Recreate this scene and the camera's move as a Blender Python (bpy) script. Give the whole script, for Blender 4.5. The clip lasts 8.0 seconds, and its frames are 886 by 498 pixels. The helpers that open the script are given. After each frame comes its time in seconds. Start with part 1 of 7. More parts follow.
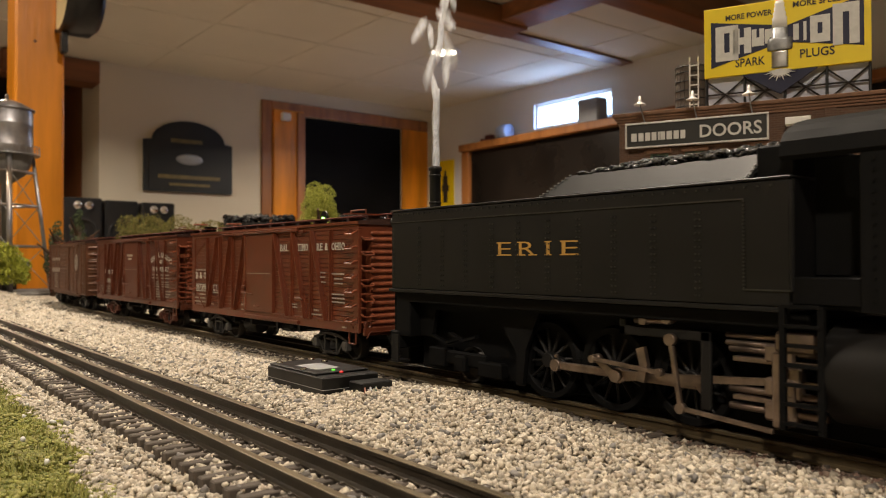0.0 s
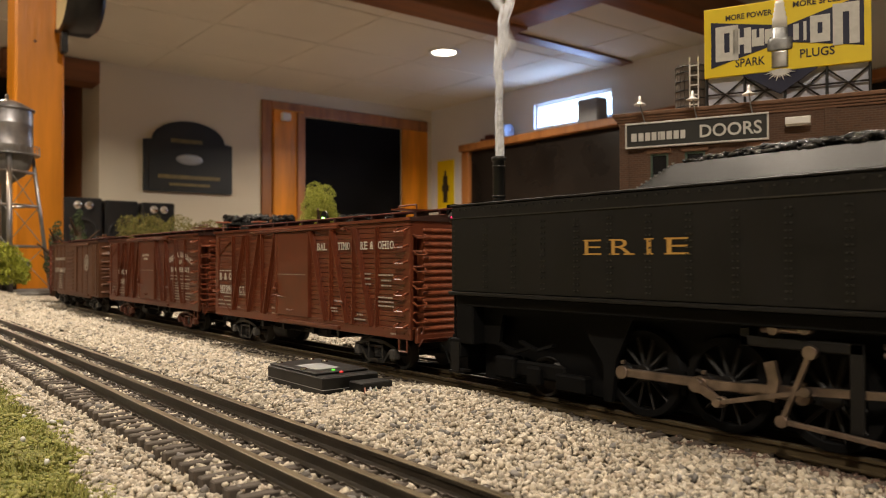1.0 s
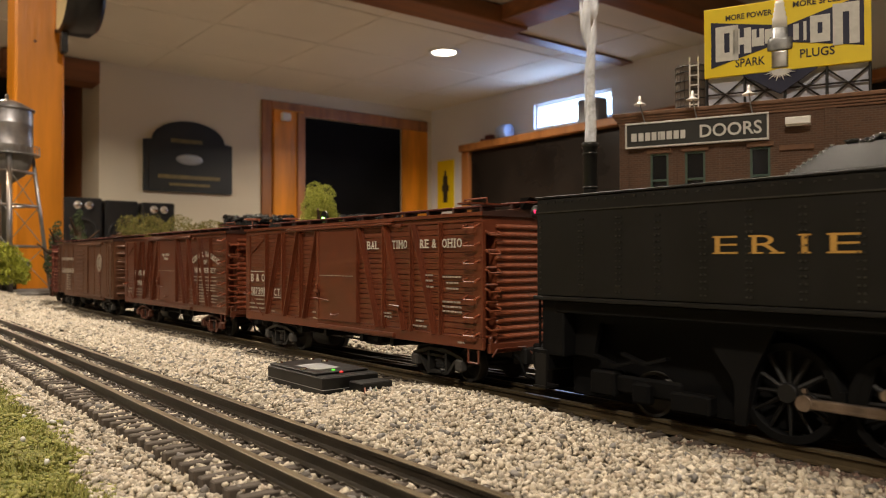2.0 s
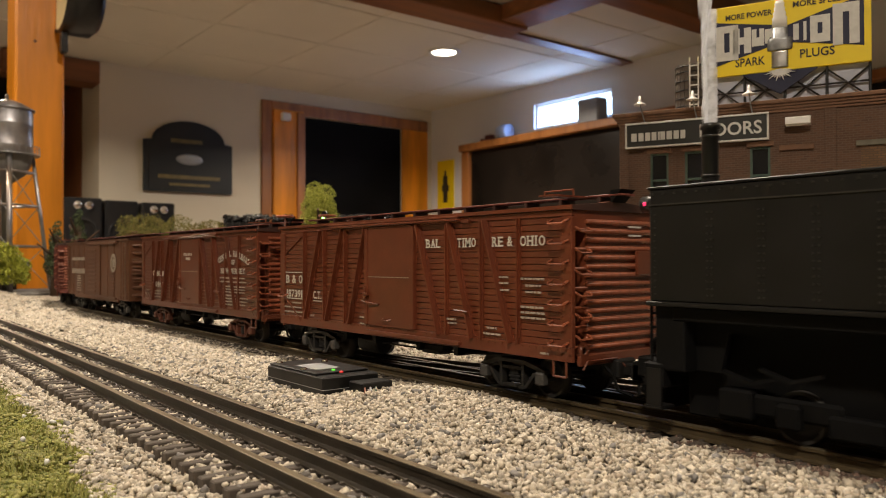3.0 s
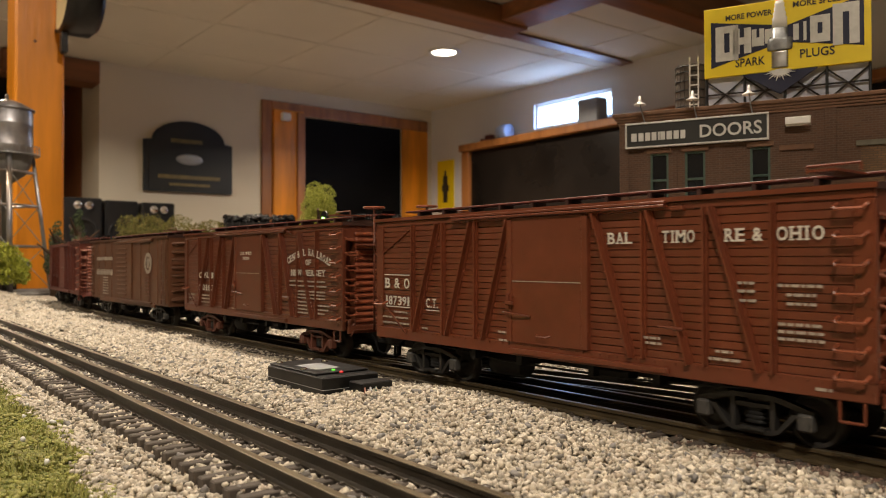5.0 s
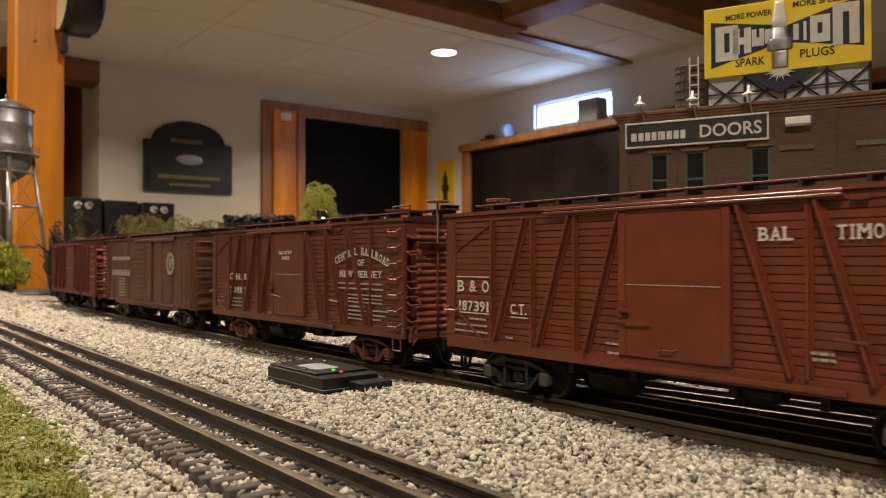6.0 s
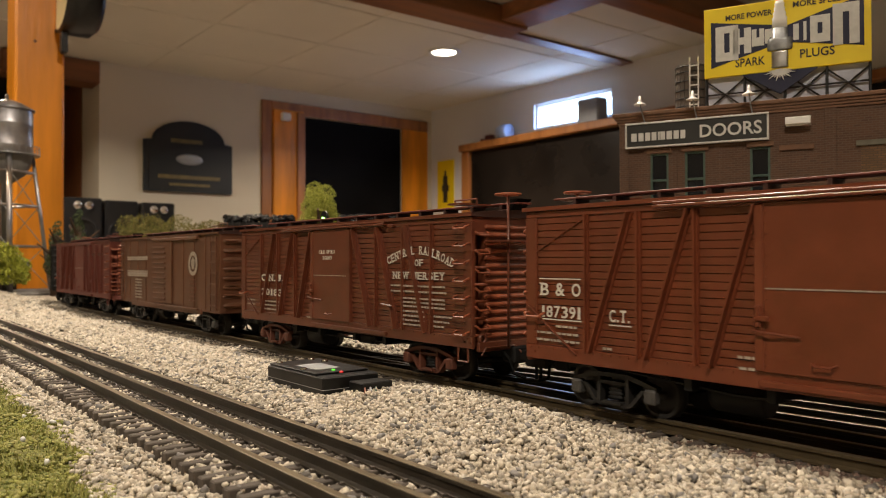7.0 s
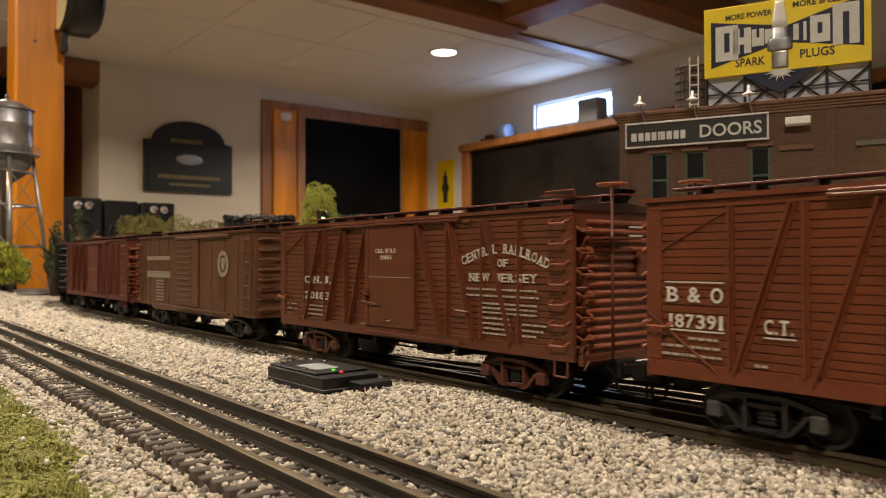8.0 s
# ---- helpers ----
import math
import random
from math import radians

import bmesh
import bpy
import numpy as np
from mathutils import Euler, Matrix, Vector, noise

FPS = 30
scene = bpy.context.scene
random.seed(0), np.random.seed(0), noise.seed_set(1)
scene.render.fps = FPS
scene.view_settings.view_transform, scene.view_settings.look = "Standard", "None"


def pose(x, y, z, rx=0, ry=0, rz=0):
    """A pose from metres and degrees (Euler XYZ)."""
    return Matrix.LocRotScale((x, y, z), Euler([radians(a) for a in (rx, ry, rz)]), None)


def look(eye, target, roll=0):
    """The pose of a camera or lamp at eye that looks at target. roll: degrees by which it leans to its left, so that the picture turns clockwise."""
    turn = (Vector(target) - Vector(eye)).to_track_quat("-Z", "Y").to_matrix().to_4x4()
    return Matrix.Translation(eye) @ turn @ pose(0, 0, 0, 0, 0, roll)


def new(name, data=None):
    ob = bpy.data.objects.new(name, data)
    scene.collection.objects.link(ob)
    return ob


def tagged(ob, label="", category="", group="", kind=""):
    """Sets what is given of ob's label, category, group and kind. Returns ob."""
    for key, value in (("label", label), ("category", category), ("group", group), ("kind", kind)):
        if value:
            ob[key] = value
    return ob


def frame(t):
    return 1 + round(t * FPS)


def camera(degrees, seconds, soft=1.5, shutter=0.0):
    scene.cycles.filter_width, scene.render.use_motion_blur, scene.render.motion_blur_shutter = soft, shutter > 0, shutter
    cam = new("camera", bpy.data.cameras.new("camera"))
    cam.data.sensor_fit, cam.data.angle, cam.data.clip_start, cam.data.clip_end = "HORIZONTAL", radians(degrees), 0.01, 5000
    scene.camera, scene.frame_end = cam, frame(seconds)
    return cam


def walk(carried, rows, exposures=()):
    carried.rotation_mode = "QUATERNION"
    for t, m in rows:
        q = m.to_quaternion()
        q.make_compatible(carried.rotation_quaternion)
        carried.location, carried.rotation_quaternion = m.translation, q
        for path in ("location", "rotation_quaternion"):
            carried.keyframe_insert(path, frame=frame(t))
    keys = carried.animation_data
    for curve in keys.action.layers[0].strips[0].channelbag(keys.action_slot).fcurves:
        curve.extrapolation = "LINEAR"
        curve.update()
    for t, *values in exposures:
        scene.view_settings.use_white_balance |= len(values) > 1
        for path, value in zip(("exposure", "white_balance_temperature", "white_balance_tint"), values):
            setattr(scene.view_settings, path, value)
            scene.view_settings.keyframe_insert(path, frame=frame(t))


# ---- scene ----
cam = camera(60.2, 8.0, soft=0.6, shutter=0.5)
EYE = (0.0, 0.0, 0.0589)
walk(cam, [(0.0, look(EYE, (-0.78192, 0.62323, 0.07271), -0.12)), (8.0, look(EYE, (-0.78192, 0.62323, 0.07271), -0.12))])
cam.data.dof.use_dof = True
cam.data.dof.focus_distance = 0.34
cam.data.dof.aperture_fstop = 26.0

# ---- room numbers (rail top is z = 0) ----
FLOOR, CEIL = -1.05, 1.25
WEST, NORTH = -4.85, 3.75
TRACK_Y, NEAR_Y = 0.2555, 0.1155
GAUGE = 0.03175
BEND_X, BEND_R = -1.02, 0.915

# ---- light ----
world = bpy.data.worlds.new("world")
scene.world = world
world.use_nodes = True
sky = world.node_tree.nodes.new("ShaderNodeTexSky")
sky.sky_type, sky.sun_disc = "NISHITA", False
sky.sun_elevation, sky.sun_rotation = radians(35), radians(20)
world.node_tree.links.new(sky.outputs[0], world.node_tree.nodes["Background"].inputs[0])
world.node_tree.nodes["Background"].inputs[1].default_value = 0.12
scene.view_settings.exposure = 0.0


def area_lamp(name, x, y, z, size, watts, colour, aim=(0, 0, -1), spread=150):
    data = bpy.data.lights.new(name, "AREA")
    data.shape, data.size, data.energy, data.color, data.spread = "DISK", size, watts, colour, radians(spread)
    ob = new(name, data)
    ob.matrix_world = look((x, y, z), (x + aim[0], y + aim[1], z + aim[2]))
    return ob


WARM = (1.0, 0.855, 0.69)
DOWNLIGHTS = [(-3.41, 2.73), (-0.76, 0.38), (0.50, -0.74), (-2.2, -0.7), (0.9, 1.6), (-3.6, 0.4)]
POWERS = [34, 20, 24, 22, 8, 39]
for (lx, ly), lw in zip(DOWNLIGHTS, POWERS):
    area_lamp("downlight_lamp", lx, ly, CEIL - 0.012, 0.13, lw, WARM)
win = bpy.data.lights.new("window_light", "AREA")
win.shape, win.size, win.size_y, win.energy, win.color = "RECTANGLE", 0.5, 0.12, 4.2, (0.34, 0.52, 1.0)
new("window_light", win).matrix_world = look((-3.4, NORTH + 0.06, 1.03), (-3.4, 1.8, 0.2))


# ---- materials ----
def mat(name, colour, rough=0.6, metal=0.0, var=0.15, scale=40.0, bump=0.0, bscale=200.0, spec=0.5, fine=0.0, stretch=(1, 1, 1), dust=None, dust_amount=0.0):
    """A surface with blotches (scale, var), fine grain (fine) and relief (bump)."""
    m = bpy.data.materials.new(name)
    m.use_nodes = True
    nt = m.node_tree
    b = nt.nodes["Principled BSDF"]
    b.inputs["Roughness"].default_value, b.inputs["Metallic"].default_value = rough, metal
    b.inputs["Specular IOR Level"].default_value = spec
    tc = nt.nodes.new("ShaderNodeTexCoord")
    mp = nt.nodes.new("ShaderNodeMapping")
    mp.inputs["Scale"].default_value = stretch
    nt.links.new(tc.outputs["Object"], mp.inputs[0])
    n1 = nt.nodes.new("ShaderNodeTexNoise")
    n1.inputs["Scale"].default_value, n1.inputs["Detail"].default_value = scale, 5
    nt.links.new(mp.outputs[0], n1.inputs["Vector"])
    ramp = nt.nodes.new("ShaderNodeValToRGB")
    c = Vector(colour)
    ramp.color_ramp.elements[0].position, ramp.color_ramp.elements[1].position = 0.3, 0.7
    ramp.color_ramp.elements[0].color = (*(c * (1 - var)), 1)
    ramp.color_ramp.elements[1].color = (*(c * (1 + var)), 1)
    nt.links.new(n1.outputs[0], ramp.inputs[0])
    out = ramp.outputs[0]
    info = nt.nodes.new("ShaderNodeObjectInfo")
    if dust:
        n3 = nt.nodes.new("ShaderNodeTexNoise")
        n3.inputs["Scale"].default_value, n3.inputs["Detail"].default_value = scale * 0.35, 6
        nt.links.new(mp.outputs[0], n3.inputs["Vector"])
        r3 = nt.nodes.new("ShaderNodeMapRange")
        r3.inputs[1].default_value, r3.inputs[2].default_value, r3.inputs[4].default_value = 0.42, 0.75, dust_amount
        nt.links.new(n3.outputs[0], r3.inputs[0])
        mx = nt.nodes.new("ShaderNodeMix")
        mx.data_type = "RGBA"
        nt.links.new(r3.outputs[0], mx.inputs[0])
        nt.links.new(out, mx.inputs[6])
        mx.inputs[7].default_value = (*dust, 1)
        out = mx.outputs[2]
    hs = nt.nodes.new("ShaderNodeHueSaturation")
    mr = nt.nodes.new("ShaderNodeMapRange")
    mr.inputs[3].default_value, mr.inputs[4].default_value = 0.93, 1.07
    nt.links.new(info.outputs["Random"], mr.inputs[0])
    nt.links.new(mr.outputs[0], hs.inputs["Value"])
    nt.links.new(out, hs.inputs["Color"])
    nt.links.new(hs.outputs[0], b.inputs["Base Color"])
    rr = nt.nodes.new("ShaderNodeMapRange")
    rr.inputs[3].default_value, rr.inputs[4].default_value = max(0.02, rough - 0.12), min(1, rough + 0.12)
    nt.links.new(n1.outputs[0], rr.inputs[0])
    nt.links.new(rr.outputs[0], b.inputs["Roughness"])
    if bump:
        n2 = nt.nodes.new("ShaderNodeTexNoise")
        n2.inputs["Scale"].default_value, n2.inputs["Detail"].default_value = bscale, 4
        nt.links.new(mp.outputs[0], n2.inputs["Vector"])
        bp = nt.nodes.new("ShaderNodeBump")
        bp.inputs["Strength"].default_value, bp.inputs["Distance"].default_value = bump, 0.3 / bscale
        nt.links.new(n2.outputs[0], bp.inputs["Height"])
        nt.links.new(bp.outputs[0], b.inputs["Normal"])
    return m


def island_mat(name, colours, rough=0.8, bump=0.3, bscale=900):
    """Loose pieces in one mesh: each piece takes its own shade."""
    m = bpy.data.materials.new(name)
    m.use_nodes = True
    nt = m.node_tree
    b = nt.nodes["Principled BSDF"]
    b.inputs["Roughness"].default_value = rough
    geo = nt.nodes.new("ShaderNodeNewGeometry")
    ramp = nt.nodes.new("ShaderNodeValToRGB")
    els = ramp.color_ramp.elements
    while len(els) < len(colours):
        els.new(0.5)
    for i, c in enumerate(colours):
        els[i].position = i / (len(colours) - 1)
        els[i].color = (*c, 1)
    nt.links.new(geo.outputs["Random Per Island"], ramp.inputs[0])
    n2 = nt.nodes.new("ShaderNodeTexNoise")
    n2.inputs["Scale"].default_value = bscale
    tc = nt.nodes.new("ShaderNodeTexCoord")
    nt.links.new(tc.outputs["Object"], n2.inputs["Vector"])
    mx = nt.nodes.new("ShaderNodeMix")
    mx.data_type, mx.blend_type = "RGBA", "MULTIPLY"
    mx.inputs[0].default_value = 0.35
    nt.links.new(ramp.outputs[0], mx.inputs[6])
    nt.links.new(n2.outputs[0], mx.inputs[7])
    nt.links.new(mx.outputs[2], b.inputs["Base Color"])
    bp = nt.nodes.new("ShaderNodeBump")
    bp.inputs["Strength"].default_value, bp.inputs["Distance"].default_value = bump, 0.0004
    nt.links.new(n2.outputs[0], bp.inputs["Height"])
    nt.links.new(bp.outputs[0], b.inputs["Normal"])
    return m


def glow(name, colour, strength):
    m = bpy.data.materials.new(name)
    m.use_nodes = True
    b = m.node_tree.nodes["Principled BSDF"]
    b.inputs["Base Color"].default_value = (*colour, 1)
    b.inputs["Emission Color"].default_value, b.inputs["Emission Strength"].default_value = (*colour, 1), strength
    return m


def brick_mat(name, brick, brick2, mortar, w=0.0045, h=0.0016):
    m = mat(name, brick, 0.85, bump=0.3, bscale=800)
    nt = m.node_tree
    b = nt.nodes["Principled BSDF"]
    tc = nt.nodes.new("ShaderNodeTexCoord")
    sep = nt.nodes.new("ShaderNodeSeparateXYZ")
    cmb = nt.nodes.new("ShaderNodeCombineXYZ")
    nt.links.new(tc.outputs["Object"], sep.inputs[0])
    add = nt.nodes.new("ShaderNodeMath")
    nt.links.new(sep.outputs[0], add.inputs[0])
    nt.links.new(sep.outputs[1], add.inputs[1])
    nt.links.new(add.outputs[0], cmb.inputs[0])
    nt.links.new(sep.outputs[2], cmb.inputs[1])
    bt = nt.nodes.new("ShaderNodeTexBrick")
    bt.inputs["Scale"].default_value = 1.0
    bt.inputs["Brick Width"].default_value, bt.inputs["Row Height"].default_value = w, h
    bt.inputs["Mortar Size"].default_value = 0.00022
    bt.inputs["Color1"].default_value, bt.inputs["Color2"].default_value, bt.inputs["Mortar"].default_value = (*brick, 1), (*brick2, 1), (*mortar, 1)
    nt.links.new(cmb.outputs[0], bt.inputs["Vector"])
    old = b.inputs["Base Color"].links[0].from_socket
    mx = nt.nodes.new("ShaderNodeMix")
    mx.data_type = "RGBA"
    mx.inputs[0].default_value = 0.88
    nt.links.new(old, mx.inputs[6])
    nt.links.new(bt.outputs[0], mx.inputs[7])
    nt.links.new(mx.outputs[2], b.inputs["Base Color"])
    bp = nt.nodes.new("ShaderNodeBump")
    bp.inputs["Strength"].default_value, bp.inputs["Distance"].default_value, bp.invert = 0.6, 0.0003, True
    nt.links.new(bt.outputs["Fac"], bp.inputs["Height"])
    nt.links.new(bp.outputs[0], b.inputs["Normal"])
    return m


M = {}
M["ceiling"] = mat("ceiling_paint", (0.70, 0.655, 0.54), 0.9, var=0.05, scale=1.5, bump=0.2, bscale=150)
M["wall"] = mat("cream_wall_paint", (0.66, 0.59, 0.455), 0.85, var=0.05, scale=1.2, bump=0.15, bscale=120)
M["whitewall"] = mat("white_wall_paint", (0.75, 0.75, 0.75), 0.85, var=0.05, scale=2)
M["floor"] = mat("floor_carpet", (0.30, 0.25, 0.20), 0.95, var=0.25, scale=12, bump=0.4, bscale=300)
M["pine"] = mat("varnished_pine", (0.66, 0.235, 0.010), 0.35, var=0.30, scale=5, bump=0.08, bscale=40, stretch=(3.0, 3.0, 0.35))
M["trimwood"] = mat("stained_trim_wood", (0.30, 0.115, 0.028), 0.45, var=0.3, scale=6, bump=0.1, bscale=40, stretch=(3, 3, 0.4))
# beam wood; its brown also paints the dim hall walls and a ceiling shadow gap
M["beamwood_and_shade"] = mat("stained_beam_wood_and_shade", (0.22, 0.085, 0.03), 0.5, var=0.3, scale=6, bump=0.1, bscale=40, stretch=(3, 0.4, 3))
# near-black that holds the darkness of the wall opening
M["openingblack"] = mat("flat_black_opening_fill", (0.004, 0.004, 0.0045), 0.7, var=0.4, scale=4, spec=0.08)
M["caseglass"] = mat("smoky_case_glass", (0.012, 0.009, 0.007), 0.28, var=0.4, scale=3, spec=0.22)
# sideboard black, also painted on the next room in place of shade
M["dark"] = mat("room_shade_and_sideboard_black", (0.012, 0.011, 0.010), 0.8, var=0.3, scale=3)
M["black"] = mat("black_plastic", (0.008, 0.008, 0.0085), 0.35, var=0.25, scale=60)
M["blackmatt"] = mat("matt_black_paint", (0.0075, 0.0072, 0.007), 0.6, var=0.2, scale=80, spec=0.3)
M["metal"] = mat("dull_steel", (0.45, 0.44, 0.42), 0.35, metal=1.0, var=0.2, scale=120)
M["chrome"] = mat("bright_metal", (0.8, 0.8, 0.8), 0.15, metal=1.0, var=0.05)
M["white"] = mat("white_paint", (0.78, 0.77, 0.74), 0.6, var=0.05, scale=60)
M["smallprint"] = mat("thin_white_small_print", (0.36, 0.30, 0.25), 0.6, var=0.3, scale=900)
# deeper copy of the engine black, with the shade about the cab painted in
M["cabblack"] = mat("shade_deepened_black_paint", (0.0035, 0.0035, 0.0037), 0.68, var=0.25, scale=80, spec=0.12)
M["boxblack"] = mat("black_box_plastic", (0.006, 0.006, 0.006), 0.4, var=0.3, scale=120, spec=0.4)
M["lettering"] = mat("white_lettering_paint", (0.58, 0.54, 0.48), 0.6, var=0.12, scale=600)
M["gold"] = mat("gold_lettering_paint", (0.46, 0.26, 0.06), 0.5, var=0.12, scale=600)
M["brassrail"] = mat("brassy_brown_rail", (0.075, 0.056, 0.030), 0.42, metal=0.3, var=0.3, scale=60, bump=0.1, bscale=600)
M["rail"] = mat("blackened_rail", (0.040, 0.032, 0.022), 0.36, metal=0.3, var=0.35, scale=60, bump=0.1, bscale=600)
M["railtop"] = mat("worn_rail_head", (0.20, 0.165, 0.11), 0.38, metal=0.8, var=0.3, scale=50, bump=0.1, bscale=400, stretch=(0.2, 1, 1))
M["tie"] = mat("brown_black_tie", (0.060, 0.048, 0.038), 0.9, var=0.4, scale=250, bump=0.5, bscale=900, stretch=(1, 0.3, 1))
M["deck"] = mat("ballast_bed", (0.30, 0.25, 0.19), 0.95, var=0.3, scale=300, bump=1.0, bscale=350)
M["soil"] = mat("green_ground_cover", (0.145, 0.152, 0.030), 0.95, var=0.5, scale=60, bump=1.0, bscale=500, dust=(0.10, 0.07, 0.02), dust_amount=0.6)
M["stones"] = island_mat("ballast_stones", [(0.275, 0.234, 0.177), (0.571, 0.508, 0.397), (0.462, 0.390, 0.298), (0.660, 0.591, 0.475), (0.121, 0.107, 0.088), (0.583, 0.519, 0.409), (0.484, 0.446, 0.382), (0.352, 0.290, 0.216), (0.615, 0.558, 0.464)], 0.75)
M["brownstone"] = island_mat("brown_stones", [(0.10, 0.06, 0.045), (0.17, 0.10, 0.075), (0.24, 0.17, 0.13), (0.07, 0.05, 0.04)], 0.8)
M["coal"] = island_mat("shiny_coal", [(0.006, 0.006, 0.007), (0.018, 0.018, 0.02), (0.010, 0.010, 0.011), (0.022, 0.022, 0.022)], 0.26)
# lighter than the tank, so the light that rivets catch is painted on
M["rivet"] = mat("light_catching_rivet_heads", (0.026, 0.025, 0.023), 0.35, var=0.3, scale=400)
M["grass"] = island_mat("static_grass_blades", [(0.19, 0.205, 0.034), (0.27, 0.275, 0.052), (0.35, 0.32, 0.10), (0.13, 0.15, 0.026), (0.24, 0.235, 0.056)], 0.8)
M["leaf"] = island_mat("bright_green_foliage", [(0.27, 0.31, 0.03), (0.40, 0.43, 0.055), (0.46, 0.46, 0.085), (0.20, 0.22, 0.02)], 0.85)
M["limeleaf"] = island_mat("lime_green_foliage", [(0.36, 0.41, 0.03), (0.54, 0.58, 0.06), (0.60, 0.60, 0.10), (0.20, 0.24, 0.02)], 0.85)
M["leaf2"] = island_mat("mixed_green_foliage", [(0.12, 0.13, 0.02), (0.22, 0.20, 0.035), (0.25, 0.19, 0.055), (0.075, 0.085, 0.016)], 0.85)
M["leaf3"] = island_mat("dull_conifer_foliage", [(0.05, 0.08, 0.03), (0.09, 0.12, 0.045), (0.07, 0.10, 0.04)], 0.85)
M["bark"] = mat("brown_bark", (0.06, 0.035, 0.02), 0.9, var=0.4, scale=300, bump=0.8, bscale=600)
M["roofbrown"] = mat("dark_brown_roof_paint", (0.040, 0.014, 0.009), 0.6, var=0.2, scale=70)
M["oxide"] = mat("oxide_red_car_paint", (0.148, 0.0365, 0.0150), 0.36, var=0.16, scale=70, bump=0.12, bscale=900, dust=(0.105, 0.034, 0.020), dust_amount=0.5)
# brighter red for grabs, rungs and ribs, their rim highlights painted in
M["worn_lit"] = mat("rim_lit_red_paint", (0.25, 0.072, 0.034), 0.33, var=0.3, scale=300, bump=0.1, bscale=900)
M["oxide2"] = mat("freight_brown_red_paint", (0.131, 0.0340, 0.0156), 0.38, var=0.16, scale=70, bump=0.12, bscale=900, dust=(0.11, 0.045, 0.025), dust_amount=0.5)
M["oxide3"] = mat("freight_brown_paint", (0.135, 0.052, 0.024), 0.5, var=0.16, scale=70, bump=0.12, bscale=900, dust=(0.09, 0.045, 0.025), dust_amount=0.5)
M["oxide4"] = mat("faded_red_car_paint", (0.135, 0.03, 0.018), 0.6, var=0.16, scale=70, bump=0.12, bscale=900)
# paler than the truck frame, a painted highlight on the lids
M["journal"] = mat("highlit_grey_journal_lid", (0.055, 0.052, 0.048), 0.55, var=0.4, scale=300, bump=0.3, bscale=900)
M["truckblack"] = mat("dusty_black_truck", (0.013, 0.012, 0.011), 0.55, var=0.3, scale=200, bump=0.2, bscale=800, dust=(0.03, 0.026, 0.022), dust_amount=0.35)
M["truckred"] = mat("rusty_brown_truck", (0.105, 0.032, 0.017), 0.6, var=0.25, scale=200, bump=0.2, bscale=800)
M["wheelsteel"] = mat("dark_wheel_steel", (0.03, 0.028, 0.026), 0.5, metal=0.4, var=0.3, scale=150)
M["tender"] = mat("engine_black_paint", (0.0052, 0.0049, 0.0049), 0.52, spec=0.34, var=0.25, scale=60, bump=0.06, bscale=900)
M["tendergrey"] = mat("graphite_painted_steel", (0.0080, 0.0080, 0.0085), 0.50, spec=0.3, var=0.2, scale=60, bump=0.08, bscale=900)
M["rod"] = mat("weathered_rod_steel", (0.25, 0.195, 0.16), 0.42, metal=0.9, var=0.35, scale=150, bump=0.2, bscale=900)
M["brick"] = brick_mat("brown_model_brick", (0.120, 0.060, 0.036), (0.080, 0.042, 0.028), (0.125, 0.088, 0.062))
M["brick2"] = brick_mat("tan_model_brick", (0.17, 0.095, 0.045), (0.12, 0.070, 0.036), (0.07, 0.05, 0.035))
M["stone"] = mat("brown_stone_trim", (0.155, 0.082, 0.047), 0.8, var=0.2, scale=150, bump=0.3, bscale=900)
M["greytrim"] = mat("grey_green_stone_sill", (0.15, 0.14, 0.105), 0.8, var=0.2, scale=150, bump=0.3, bscale=900)
M["greenframe"] = mat("green_window_paint", (0.055, 0.098, 0.078), 0.6, var=0.15, scale=200)
M["glass"] = mat("dark_window_glass", (0.010, 0.012, 0.016), 0.08, var=0.1)
M["signblack"] = mat("black_sign_board", (0.022, 0.023, 0.022), 0.6, var=0.2, scale=120)
M["signwhite"] = mat("white_sign_lettering", (0.62, 0.62, 0.60), 0.6, var=0.08, scale=300)
M["yellow"] = mat("yellow_sign_enamel", (0.85, 0.65, 0.008), 0.5, var=0.04, scale=60)
M["navy"] = mat("navy_blue_enamel", (0.008, 0.011, 0.042), 0.6, var=0.08, scale=60)
M["ink"] = mat("dark_sign_ink", (0.03, 0.025, 0.02), 0.6, var=0.05)
M["orangepaint"] = mat("orange_insulator_paint", (0.75, 0.20, 0.02), 0.5, var=0.05)
M["greymetal"] = mat("grey_metal_paint", (0.30, 0.31, 0.32), 0.45, metal=0.4, var=0.2, scale=200)
M["backsheet"] = mat("pale_blue_grey_backing", (0.42, 0.44, 0.52), 0.7, var=0.08, scale=60)
M["tankwood"] = mat("grey_brown_tank_staves", (0.075, 0.058, 0.045), 0.8, var=0.35, scale=300, bump=0.4, bscale=900, stretch=(1, 1, 0.2))
M["silver"] = mat("silver_tank_paint", (0.34, 0.34, 0.37), 0.34, metal=0.75, var=0.3, scale=35, bump=0.2, bscale=300, dust=(0.30, 0.19, 0.07), dust_amount=0.9)
M["barrelwood"] = mat("tan_barrel_wood", (0.36, 0.20, 0.10), 0.6, var=0.3, scale=200, bump=0.3, bscale=700, stretch=(0.2, 1, 1))
M["plaque"] = mat("black_green_plaque_paint", (0.010, 0.011, 0.009), 0.55, var=0.3, scale=12)
M["dullgold"] = mat("dull_gold_paint", (0.17, 0.125, 0.04), 0.5, var=0.3, scale=30)
M["cream"] = mat("cream_clock_face", (0.75, 0.66, 0.38), 0.4, var=0.04, scale=20)
